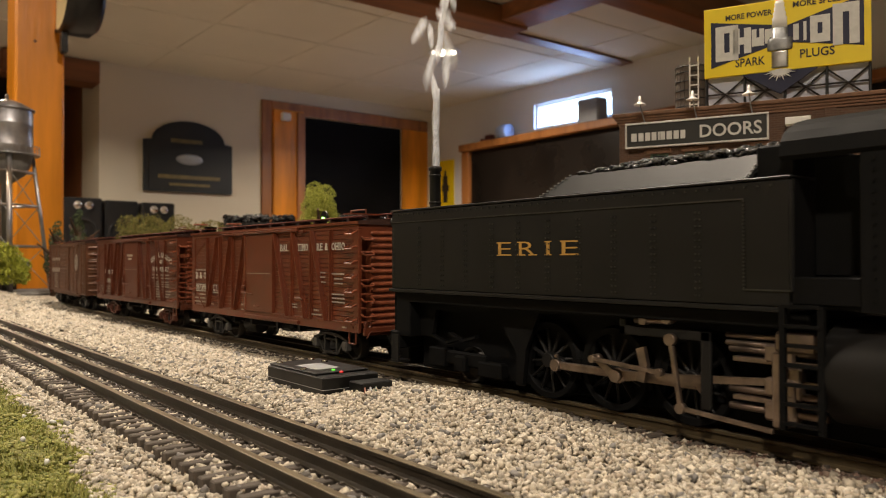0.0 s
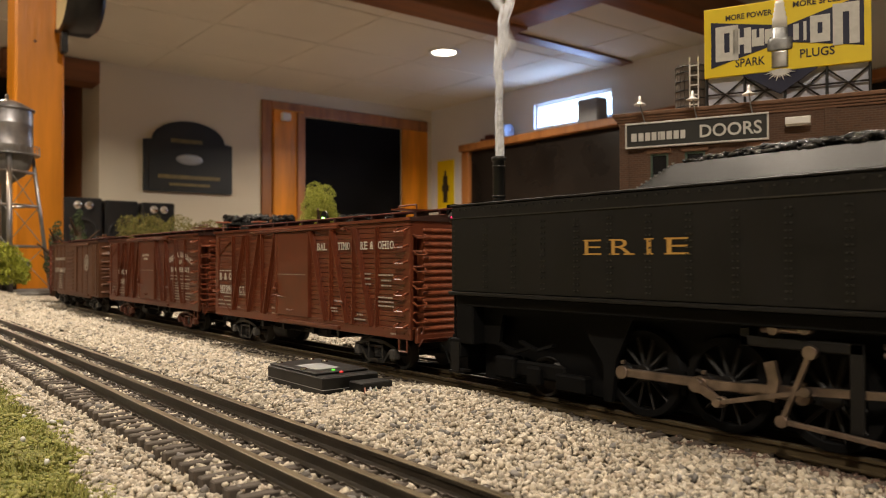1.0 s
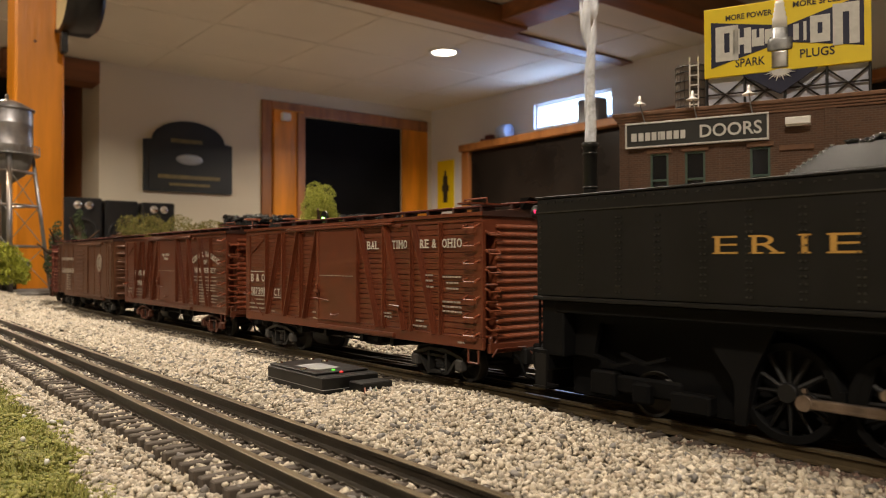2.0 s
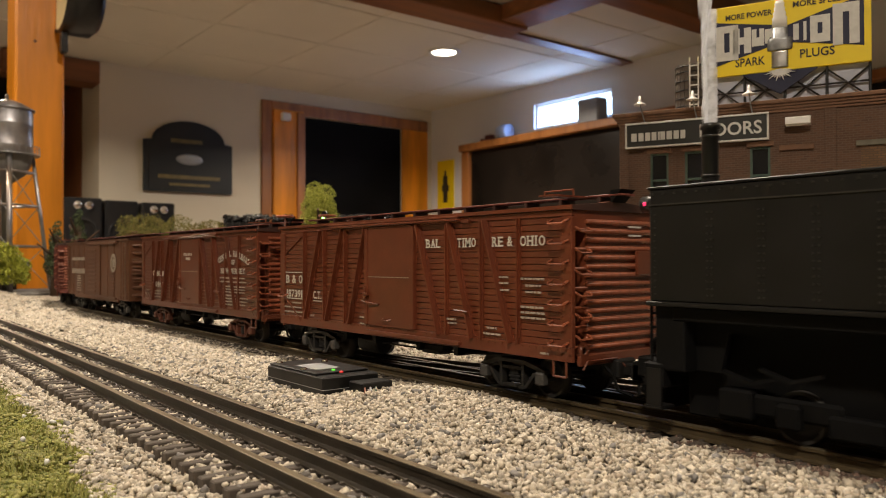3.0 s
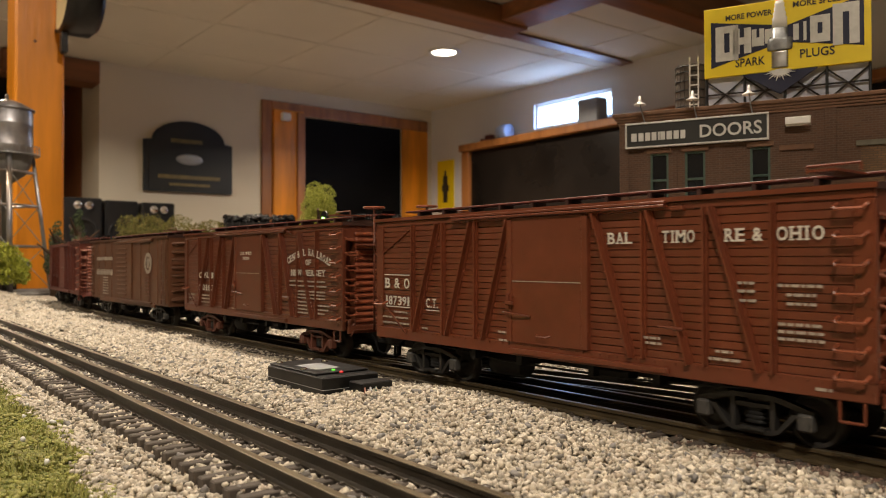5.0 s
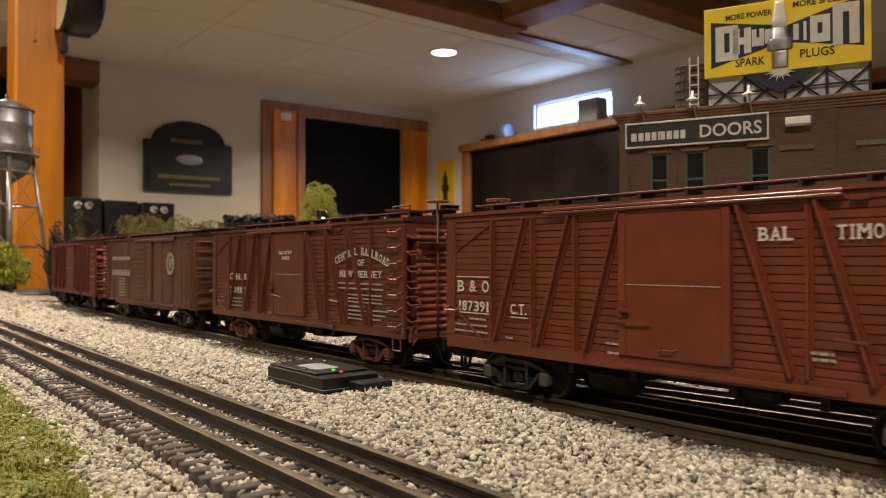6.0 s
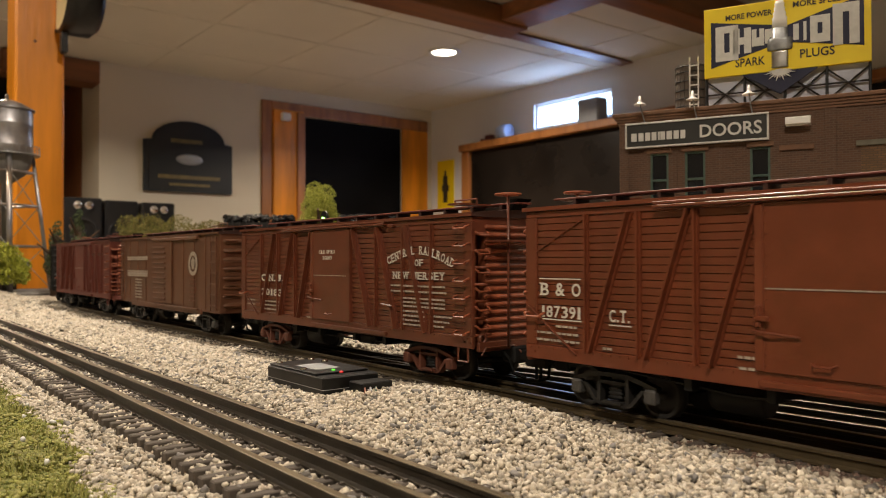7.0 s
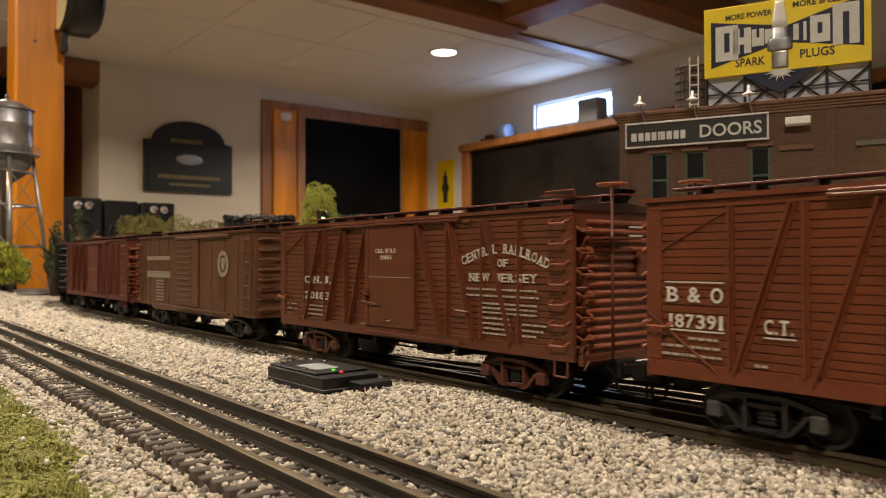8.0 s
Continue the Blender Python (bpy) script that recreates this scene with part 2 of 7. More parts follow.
M["lampglow"] = glow("lamp_diffuser", (1.0, 0.86, 0.68), 9.0)
M["greenled"] = glow("green_lens", (0.10, 0.85, 0.05), 0.45)
M["signalgreen"] = glow("bright_green_signal_lens", (0.30, 1.0, 0.18), 6.0)
M["boxred"] = glow("small_red_lens", (0.6, 0.02, 0.02), 0.2)
M["redled"] = glow("red_lens", (1.0, 0.03, 0.14), 1.6)
M["dayglow"] = glow("outdoor_daylight", (0.62, 0.80, 1.0), 5.0)
M["bluetube"] = mat("milky_blue_plastic", (0.45, 0.6, 0.9), 0.4, var=0.05)
M["roadgrey"] = mat("grey_road_paint", (0.16, 0.15, 0.14), 0.8, var=0.15, scale=60)
M["caryellow"] = mat("yellow_car_end_paint", (0.65, 0.34, 0.02), 0.5, var=0.1)


# ---- building tools ----
def box(bm, x0, x1, y0, y1, z0, z1, bevel=0.0, m=None):
    vs = [bm.verts.new((x, y, z)) for x in (x0, x1) for y in (y0, y1) for z in (z0, z1)]
    fs = [bm.faces.new([vs[i] for i in f]) for f in ((0, 1, 3, 2), (4, 6, 7, 5), (0, 4, 5, 1), (2, 3, 7, 6), (0, 2, 6, 4), (1, 5, 7, 3))]
    if bevel:
        es = list({e for f in fs for e in f.edges})
        r = bmesh.ops.bevel(bm, geom=es, offset=bevel, segments=1, affect="EDGES", profile=0.5)
        vs = list({v for f in r["faces"] for v in f.verts} | {v for v in vs if v.is_valid})
    if m is not None:
        bmesh.ops.transform(bm, matrix=m, verts=[v for v in vs if v.is_valid])
    return bm


def cyl(bm, a, b, r, seg=10, r2=None, cap=True):
    a, b = Vector(a), Vector(b)
    q = (b - a).to_track_quat("Z", "Y").to_matrix()
    r2 = r if r2 is None else r2
    rings = []
    for c, rad in ((a, r), (b, r2)):
        rings.append([bm.verts.new(c + q @ Vector((rad * math.cos(2 * math.pi * i / seg), rad * math.sin(2 * math.pi * i / seg), 0))) for i in range(seg)])
    for i in range(seg):
        j = (i + 1) % seg
        f = bm.faces.new((rings[0][i], rings[0][j], rings[1][j], rings[1][i]))
        f.smooth = seg > 7
    if cap:
        bm.faces.new(rings[0][::-1])
        bm.faces.new(rings[1])
    return bm


def lathe(bm, profile, centre=(0, 0, 0), axis="z", seg=20):
    """Turn a profile of (radius, height) round an axis."""
    c = Vector(centre)
    turn = {"z": Matrix.Identity(3), "y": Matrix.Rotation(radians(90), 3, "X"), "x": Matrix.Rotation(radians(90), 3, "Y")}[axis]
    rings = []
    for r, h in profile:
        r = max(r, 1e-6)
        rings.append([bm.verts.new(c + turn @ Vector((r * math.cos(2 * math.pi * i / seg), r * math.sin(2 * math.pi * i / seg), h))) for i in range(seg)])
    for k in range(len(rings) - 1):
        for i in range(seg):
            j = (i + 1) % seg
            f = bm.faces.new((rings[k][i], rings[k][j], rings[k + 1][j], rings[k + 1][i]))
            f.smooth = abs(profile[k][0] - profile[k + 1][0]) < 3 * abs(profile[k][1] - profile[k + 1][1])
    return bm


def tube(bm, pts, r, seg=6):
    for a, b in zip(pts[:-1], pts[1:]):
        cyl(bm, a, b, r, seg)
    return bm


def prism(bm, poly, lo, hi, axis="y"):
    """Extrude a polygon: in x, z along y; in y, z along x; or in x, y along z."""
    def at(u, v, w):
        return {"y": (u, w, v), "x": (w, u, v), "z": (u, v, w)}[axis]
    a = [bm.verts.new(at(u, v, lo)) for u, v in poly]
    b = [bm.verts.new(at(u, v, hi)) for u, v in poly]
    n = len(poly)
    bm.faces.new(a)
    bm.faces.new(b[::-1])
    for i in range(n):
        bm.faces.new((a[i], b[i], b[(i + 1) % n], a[(i + 1) % n]))
    return bm


def mesh_of(bm, material, name):
    bmesh.ops.recalc_face_normals(bm, faces=bm.faces[:])
    me = bpy.data.meshes.new(name)
    bm.to_mesh(me)
    bm.free()
    me.materials.append(material)
    return me


def part(name, bm, material, parent, label=""):
    """Link a bmesh as one mesh object under a thing or a part."""
    ob = new(name, bm if isinstance(bm, bpy.types.Mesh) else mesh_of(bm, material, name))
    ob.parent = parent
    return tagged(ob, label) if label else ob


def solid(name, bm, material, label="", category="", group="", kind=""):
    """A thing of one mesh."""
    return tagged(new(name, mesh_of(bm, material, name)), label, category, group, kind)


def thing(name, m, label, category, group="", kind=""):
    ob = new(name)
    ob.empty_display_size = 0.02
    ob.matrix_world = m
    return tagged(ob, label, category, group, kind)


def letters(body, size, material, parent, m, name="lettering", width=None, thick=0.00012, label="", bold=0.0, align="LEFT"):
    """Raised writing in the built-in font; m takes it from its x, y plane to its place."""
    cu = bpy.data.curves.new(name, "FONT")
    cu.body, cu.size, cu.extrude, cu.offset, cu.align_x = body, size, thick, bold, align
    cu.resolution_u = 3
    tmp = bpy.data.objects.new(name, cu)
    scene.collection.objects.link(tmp)
    bpy.context.view_layer.update()
    me = bpy.data.meshes.new_from_object(tmp.evaluated_get(bpy.context.evaluated_depsgraph_get()))
    bpy.data.objects.remove(tmp)
    if width:
        xs = [v.co.x for v in me.vertices]
        lo, k = (min(xs), width / (max(xs) - min(xs)))
        for v in me.vertices:
            v.co.x = (v.co.x - lo) * k
    me.transform(m)
    me.materials.clear()
    me.materials.append(material)
    ob = new(name, me)
    ob.parent = parent
    return tagged(ob, label) if label else ob


def scatter(name, places, shapes, material):
    """One mesh of many loose pieces. places: (x, y, z, size, turn); shapes: lists of (verts, faces)."""
    V, F = [], []
    base = 0
    rng = np.random.default_rng(5)
    picks = rng.integers(0, len(shapes), len(places))
    for (x, y, z, s, a), k in zip(places, picks):
        v, f = shapes[k]
        c, d = math.cos(a), math.sin(a)
        R = np.array([[c, -d, 0], [d, c, 0], [0, 0, 1]]) * s
        V.append(v @ R.T + (x, y, z))
        F.append(f + base)
        base += len(v)
    V, F = np.concatenate(V), np.concatenate(F)
    me = bpy.data.meshes.new(name)
    n, k = F.shape
    me.vertices.add(len(V))
    me.vertices.foreach_set("co", V.ravel())
    me.loops.add(n * k)
    me.loops.foreach_set("vertex_index", F.ravel().astype(np.int32))
    me.polygons.add(n)
    me.polygons.foreach_set("loop_start", np.arange(0, n * k, k, dtype=np.int32))
    me.update(calc_edges=True)
    me.validate()
    me.materials.append(material)
    return me


def stone_shapes(count, seed, flat=0.75, rough=0.28):
    """Chipped little rocks from an icosahedron."""
    rng = np.random.default_rng(seed)
    g = (1 + 5 ** 0.5) / 2
    v = np.array([(-1, g, 0), (1, g, 0), (-1, -g, 0), (1, -g, 0), (0, -1, g), (0, 1, g), (0, -1, -g), (0, 1, -g), (g, 0, -1), (g, 0, 1), (-g, 0, -1), (-g, 0, 1)]) / 1.9
    f = np.array([(0, 11, 5), (0, 5, 1), (0, 1, 7), (0, 7, 10), (0, 10, 11), (1, 5, 9), (5, 11, 4), (11, 10, 2), (10, 7, 6), (7, 1, 8), (3, 9, 4), (3, 4, 2), (3, 2, 6), (3, 6, 8), (3, 8, 9), (4, 9, 5), (2, 4, 11), (6, 2, 10), (8, 6, 7), (9, 8, 1)])
    out = []
    for _ in range(count):
        w = v * (1 + rng.uniform(-rough, rough, (12, 1))) + rng.uniform(-0.12, 0.12, (12, 3))
        w = w * np.array([rng.uniform(0.7, 1.2), rng.uniform(0.7, 1.1), rng.uniform(0.55, 0.95) * flat / 0.75])
        q = np.array(Euler(rng.uniform(-0.5, 0.5, 3)).to_matrix())
        out.append((w @ q.T, f))
    return out


# ---- room ----
def make_room():
    def slab(name, x0, x1, y0, y1, z0, z1, m, label):
        return solid(name, box(bmesh.new(), x0, x1, y0, y1, z0, z1), m, label, "room surface", kind="structure")
    slab("floor", -6.4, 2.6, -2.6, NORTH + 0.2, FLOOR - 0.1, FLOOR, M["floor"], "dark brown basement carpet floor")
    slab("ceiling", -6.4, 2.6, -2.6, NORTH + 0.4, CEIL, CEIL + 0.1, M["ceiling"], "beige painted flat basement ceiling")
    slab("wall_south", -6.4, 2.6, -2.7, -2.6, FLOOR, CEIL, M["wall"], "cream painted basement wall")
    slab("wall_east", 2.6, 2.7, -2.7, NORTH + 0.4, FLOOR, CEIL, M["wall"], "cream painted basement wall")
    # cream hall walls, their dimness put into a dark brown colour
    slab("wall_far", -6.5, -6.4, -2.7, NORTH + 0.4, FLOOR, CEIL, M["beamwood_and_shade"], "hall end wall in a dark brown shade colour")
    slab("wall_side", -6.4, WEST - 0.42, 1.236, 1.30, FLOOR, CEIL, M["beamwood_and_shade"], "wall between two rooms in a dark brown shade colour")
    # west wall with an opening through it
    bm = bmesh.new()
    oy0, oy1, oz = 2.595, 3.452, 1.074
    box(bm, WEST - 0.40, WEST, 1.236, 1.60, FLOOR, CEIL)
    box(bm, WEST - 0.12, WEST, 1.60, oy0, FLOOR, CEIL)
    box(bm, WEST - 0.12, WEST, oy1, NORTH, FLOOR, CEIL)
    box(bm, WEST - 0.12, WEST, oy0, oy1, oz, CEIL)
    w = solid("wall_west", bm, M["wall"], "cream painted wall with a wide dark opening", "wall", kind="structure")
    part("casing_left", box(bmesh.new(), WEST, WEST + 0.018, 2.276, 2.351, FLOOR, 1.157, 0.004), M["trimwood"], w, "dark stained casing")
    part("casing_head", box(bmesh.new(), WEST, WEST + 0.018, 2.351, 3.70, oz, 1.157, 0.004), M["trimwood"], w)
    part("casing_right", box(bmesh.new(), WEST, WEST + 0.016, 3.45, 3.70, FLOOR, oz, 0.004), M["pine"], w, "honey pine panel")
    # panel added across the opening to keep it black
    part("dark_screen", box(bmesh.new(), WEST - 0.030, WEST - 0.012, oy0, oy1, FLOOR + 0.02, oz, 0.002), M["openingblack"], w, "near-black panel added to fill the opening")
    leaf = part("folded_door", box(bmesh.new(), WEST, WEST + 0.035, 2.355, 2.592, FLOOR, 1.10, 0.006), M["pine"], w, "honey pine folded door leaf")
    part("rail_strip", box(bmesh.new(), WEST + 0.036, WEST + 0.05, 2.53, 2.59, FLOOR, 1.09, 0.003), M["trimwood"], leaf)
    part("sensor", box(bmesh.new(), WEST + 0.037, WEST + 0.075, 2.40, 2.47, 1.02, 1.075, 0.008), M["white"], leaf, "small white plastic sensor")
    # slabs added before the real surfaces, the room's darkness in their colour
    slab("wall_back", -6.38, WEST - 0.125, NORTH - 0.06, NORTH - 0.004, FLOOR, CEIL - 0.03, M["dark"], "next room wall in a near-black shade colour")
    slab("ceiling_back", -6.38, WEST - 0.125, -2.5, NORTH - 0.004, CEIL - 0.03, CEIL - 0.004, M["dark"], "next room ceiling in a near-black shade colour")
    # hall header; the dark room behind the opening is the near-black slabs above
    solid("header_beam", box(bmesh.new(), WEST - 0.15, WEST + 0.02, 0.72, 1.236, 1.11, CEIL - 0.004, 0.006), M["beamwood_and_shade"], "dark stained wooden header beam", "beam", kind="structure")
    solid("hall_door", box(bmesh.new(), WEST - 0.6, WEST - 0.55, 0.70, 1.11, FLOOR, 1.0, 0.005), M["beamwood_and_shade"], "dark wooden hall door standing in shade", "door", kind="structure")
    # north wall, high window through it
    bm = bmesh.new()
    wx0, wx1, wz0, wz1 = -3.70, -3.03, 0.950, 1.116
    box(bm, -6.4, wx0, NORTH, NORTH + 0.2, FLOOR, CEIL)
    box(bm, wx1, 2.6, NORTH, NORTH + 0.2, FLOOR, CEIL)
    box(bm, wx0, wx1, NORTH, NORTH + 0.2, FLOOR, wz0)
    box(bm, wx0, wx1, NORTH, NORTH + 0.2, wz1, CEIL)
    solid("wall_north", bm, M["whitewall"], "white painted basement wall with a high window", "wall", kind="structure")
    solid("backdrop", box(bmesh.new(), -4.2, -2.5, NORTH + 0.42, NORTH + 0.44, 0.6, 1.6), M["dayglow"], "bright overcast daylight outside", "sky", kind="structure")
    win_thing = thing("window_1", pose(0, 0, 0), "small high basement window with bright daylight", "window", kind="structure")
    for a, b, c, d in ((wx0, wx1, wz0, wz0 + 0.012), (wx0, wx1, wz1 - 0.012, wz1), (wx0, wx0 + 0.014, wz0 + 0.012, wz1 - 0.012), (wx1 - 0.014, wx1, wz0 + 0.012, wz1 - 0.012)):
        part("window_frame", box(bmesh.new(), a, b, NORTH + 0.02, NORTH + 0.05, c, d, 0.002), M["white"], win_thing)
    # ledge case with dark glass under the window
    case = thing("display_case", pose(0, 0, 0), "long wood framed wall case with dark glass", "cabinet", kind="structure")
    y0 = NORTH - 0.15
    part("cap_rail", box(bmesh.new(), -4.30, 0.4, y0 - 0.03, NORTH, 0.845, 0.895, 0.005), M["trimwood"], case, "stained wooden cap rail")
    part("stile", box(bmesh.new(), -4.30, -4.22, y0, NORTH, FLOOR, 0.845, 0.004), M["trimwood"], case)
    for x in (-2.1, -1.0):
        part("stile", box(bmesh.new(), x, x + 0.03, y0 + 0.004, NORTH, 0.1, 0.845, 0.004), M["beamwood_and_shade"], case)
    part("glass", box(bmesh.new(), -4.22, 0.4, y0 + 0.03, y0 + 0.036, 0.1, 0.845), M["caseglass"], case, "dark reflecting glass")
    part("base_panel", box(bmesh.new(), -4.22, 0.4, y0 + 0.01, NORTH, FLOOR, 0.1), M["beamwood_and_shade"], case)
    # things on the ledge
    solid("storage_tub", box(bmesh.new(), -3.20, -3.03, 3.62, 3.72, 0.897, 1.05, 0.01), M["greymetal"], "small grey tub on the wooden ledge", "tub")
    bm = bmesh.new()
    lathe(bm, [(0, -0.05), (0.045, -0.05), (0.055, 0.0), (0.05, 0.05), (0, 0.055)], (-3.92, 3.68, 0.955), "x", 14)
    solid("plastic_jug", bm, M["bluetube"], "pale blue plastic jug on the ledge", "jug")
    bm = bmesh.new()
    box(bm, -4.16, -4.02, 3.66, 3.72, 0.897, 0.925, 0.006)
    cyl(bm, (-4.12, 3.64, 0.91), (-4.12, 3.74, 0.91), 0.018, 12)
    cyl(bm, (-4.05, 3.64, 0.91), (-4.05, 3.74, 0.91), 0.018, 12)
    box(bm, -4.12, -4.05, 3.665, 3.715, 0.925, 0.955, 0.008)
    solid("toy_car", bm, M["oxide4"], "small dark red toy car on the ledge", "toy")
    # framed yellow poster
    poster = thing("poster", pose(-4.66, NORTH - 0.006, 0.645), "narrow yellow poster with a dark spark plug", "poster")
    part("sheet", box(bmesh.new(), -0.10, 0.10, -0.004, 0.004, -0.19, 0.19), M["yellow"], poster)
    bm = bmesh.new()
    lathe(bm, [(0, 0.13), (0.014, 0.13), (0.014, 0.09), (0.03, 0.085), (0.03, 0.02), (0.045, 0.01), (0.045, -0.03), (0.03, -0.035), (0.026, -0.12), (0, -0.12)], (0, -0.006, -0.02), "z", 12)
    bmesh.ops.scale(bm, vec=(1, 0.08, 1), verts=bm.verts[:])
    bmesh.ops.translate(bm, vec=(0, -0.005, 0), verts=bm.verts[:])
    part("plug_picture", bm, M["ink"], poster)


def make_beams():
    def beam(x0, x1, y0, y1, z0, label="dark stained wooden ceiling beam"):
        solid("ceiling_beam", box(bmesh.new(), x0, x1, y0, y1, z0, CEIL - 0.003, 0.006), M["beamwood_and_shade"], label, "beam", "ceiling beams", "structure")
    beam(-2.02, -1.88, 1.0, 3.58, 1.10)
    beam(-2.78, -2.60, -2.5, 2.60, 1.16)
    beam(-2.60, -2.02, 2.42, 2.60, 1.17)
    # shadow gap at the ceiling step, drawn as a dark strip
    beam(-2.96, -2.86, 1.6, NORTH - 0.002, 1.236, "thin dark strip drawn for a ceiling shadow gap")
    # pale ceiling joints
    bm = bmesh.new()
    for x in (-4.3, -3.7, -3.1, -2.5, -1.3, -0.7):
        box(bm, x - 0.004, x + 0.004, -2.5, NORTH, CEIL - 0.003, CEIL + 0.01)
    for y in (0.3, 0.9, 1.5, 2.1, 2.7, 3.3):
        box(bm, WEST, 2.4, y - 0.004, y + 0.004, CEIL - 0.0024, CEIL + 0.01)
    solid("trim", bm, M["ceiling"], "narrow painted strips between ceiling panels", "trim", kind="structure")
    for x, y in DOWNLIGHTS:
        d = thing("downlight", pose(x, y, CEIL), "round white recessed ceiling downlight, switched on", "lamp", "recessed ceiling lamps")
        bm = bmesh.new()
        lathe(bm, [(0.070, 0.0), (0.070, -0.006), (0.088, -0.008), (0.095, -0.002), (0.095, 0.0)], seg=28)
        part("rim", bm, M["white"], d)
        bm = bmesh.new()
        lathe(bm, [(0, -0.004), (0.070, -0.004), (0.070, 0.0), (0, 0.0)], seg=28)
        part("diffuser", bm, M["lampglow"], d, "glowing white diffuser")
    # spot lamp under the beam
    s = thing("spot_lamp", pose(-1.62, 1.98, 1.02), "white cylinder spot lamp under the beam", "lamp")
    bm = bmesh.new()
    lathe(bm, [(0, 0.06), (0.028, 0.06), (0.036, 0.05), (0.038, -0.04), (0.034, -0.045), (0.03, -0.03), (0, -0.028)], seg=20)
    part("can", bm, M["white"], s)
    part("stem", cyl(bmesh.new(), (0, 0, 0.058), (0, 0, CEIL - 1.02), 0.008), M["white"], s)


def make_post():
    p = thing("wooden_post", pose(-2.17, 0.40, FLOOR), "orange varnished pine post from floor to ceiling", "post", kind="structure")
    bm = box(bmesh.new(), -0.056, 0.056, -0.056, 0.056, 0, CEIL - FLOOR - 0.002, 0.006)
    part("shaft", bm, M["pine"], p)
    bm = bmesh.new()
    for x, y, z in ((0.0560, -0.012, 1.655),):
        lathe(bm, [(0, 0.0012), (0.003, 0.0010), (0.004, 0)], (x, y, z), "x", 10)
    part("knot", bm, M["beamwood_and_shade"], p)
    # station clock on a bracket
    c = thing("wall_clock", pose(-2.08, 0.438, 0.727, 0, 0, 2), "black drum clock with a cream dial", "clock")
    bm = bmesh.new()
    lathe(bm, [(0, -0.085), (0.085, -0.085), (0.10, -0.070), (0.10, 0.0), (0.094, 0.006), (0.09, 0.0)], (0, 0.0, 0), "y", 30)
    part("drum", bm, M["black"], c)
    bm = bmesh.new()
    lathe(bm, [(0, 0.002), (0.09, 0.002), (0.09, -0.002), (0, -0.002)], (0, 0, 0), "y", 30)
    part("dial", bm, M["cream"], c, "cream coloured dial")
    part("bracket", box(bmesh.new(), -0.012, 0.012, 0.0, 0.016, -0.15, -0.095, 0.003), M["black"], c)


def make_plaque():
    pl = thing("wall_plaque", pose(WEST + 0.002, 1.775, 0.70), "dark arched wooden plaque with dull gold writing", "plaque")
    w, h0, h1 = 0.285, -0.21, 0.11
    def outline(k):
        pts = [(-w * k, h0 * k), (w * k, h0 * k), (w * k, h1 * k), (w * k * 0.86, (h1 + 0.005) * k)]
        for i in range(13):
            a = math.pi * i / 12
            pts.append((w * 0.82 * k * math.cos(a), (h1 + 0.005) * k + 0.13 * k * math.sin(a)))
        return pts + [(-w * k * 0.86, (h1 + 0.005) * k), (-w * k, h1 * k)]
    part("board", prism(bmesh.new(), outline(1.0), 0.0, 0.022, "x"), M["plaque"], pl)
    bm = prism(bmesh.new(), outline(0.9), 0.023, 0.026, "x")
    part("panel", bm, M["plaque"], pl)
    bm = bmesh.new()
    lathe(bm, [(0, 0.01), (0.03, 0.008), (0.04, 0)], (0.026, 0, 0), "x", 14)
    bmesh.ops.scale(bm, vec=(1, 2.2, 0.9), verts=bm.verts[:])
    part("emblem", bm, M["greymetal"], pl, "grey oval emblem")
    for y, z, ww in ((-0.0, -0.115, 0.20), (-0.02, 0.115, 0.10)):
        part("writing_bar", box(bmesh.new(), 0.027, 0.03, y - ww, y + ww, z - 0.012, z + 0.012), M["dullgold"], pl)
    part("writing_bar", box(bmesh.new(), 0.027, 0.03, -0.13, 0.13, -0.17, -0.155), M["dullgold"], pl)


def make_speakers():
    """Loudspeakers on a sideboard before the west wall."""
    sb = thing("sideboard", pose(-4.45, 1.15, FLOOR), "low dark sideboard along the wall", "sideboard")
    part("carcass", box(bmesh.new(), -0.2, 0.2, -0.75, 0.75, 0.05, 1.12, 0.01), M["dark"], sb)
    part("plinth", box(bmesh.new(), -0.17, 0.17, -0.7, 0.7, 0, 0.05), M["dark"], sb)
    spots = ((1.02, 0.19, 0.388), (1.215, 0.17, 0.38), (1.41, 0.18, 0.377))
    for i, (y, w, top) in enumerate(spots):
        z0 = FLOOR + 1.121
        s = thing("loudspeaker", pose(-4.42, y, z0), "black loudspeaker cabinet with a round cone", "loudspeaker", "loudspeakers on the sideboard")
        h = top - z0
        part("cabinet", box(bmesh.new(), -0.12, 0.12, -w / 2, w / 2, 0, h, 0.008), M["black"], s)
        bm = bmesh.new()
        lathe(bm, [(0.075, 0.008), (0.07, 0.012), (0.06, 0.0), (0.025, -0.01), (0.02, 0.004), (0, 0.008)], (0.122, 0, h * 0.42), "x", 20)
        part("cone", bm, M["blackmatt"], s)
        if i != 1:
            for dy in (-0.028, 0.028):
                bm = bmesh.new()
                lathe(bm, [(0.024, 0), (0.021, 0.008), (0.012, 0.014), (0, 0.016)], (0.121, dy, h * 0.87), "x", 14)
                part("tweeter", bm, M["chrome"], s, "bright metal dome")


# ---- layout ----
RNG = np.random.default_rng(11)


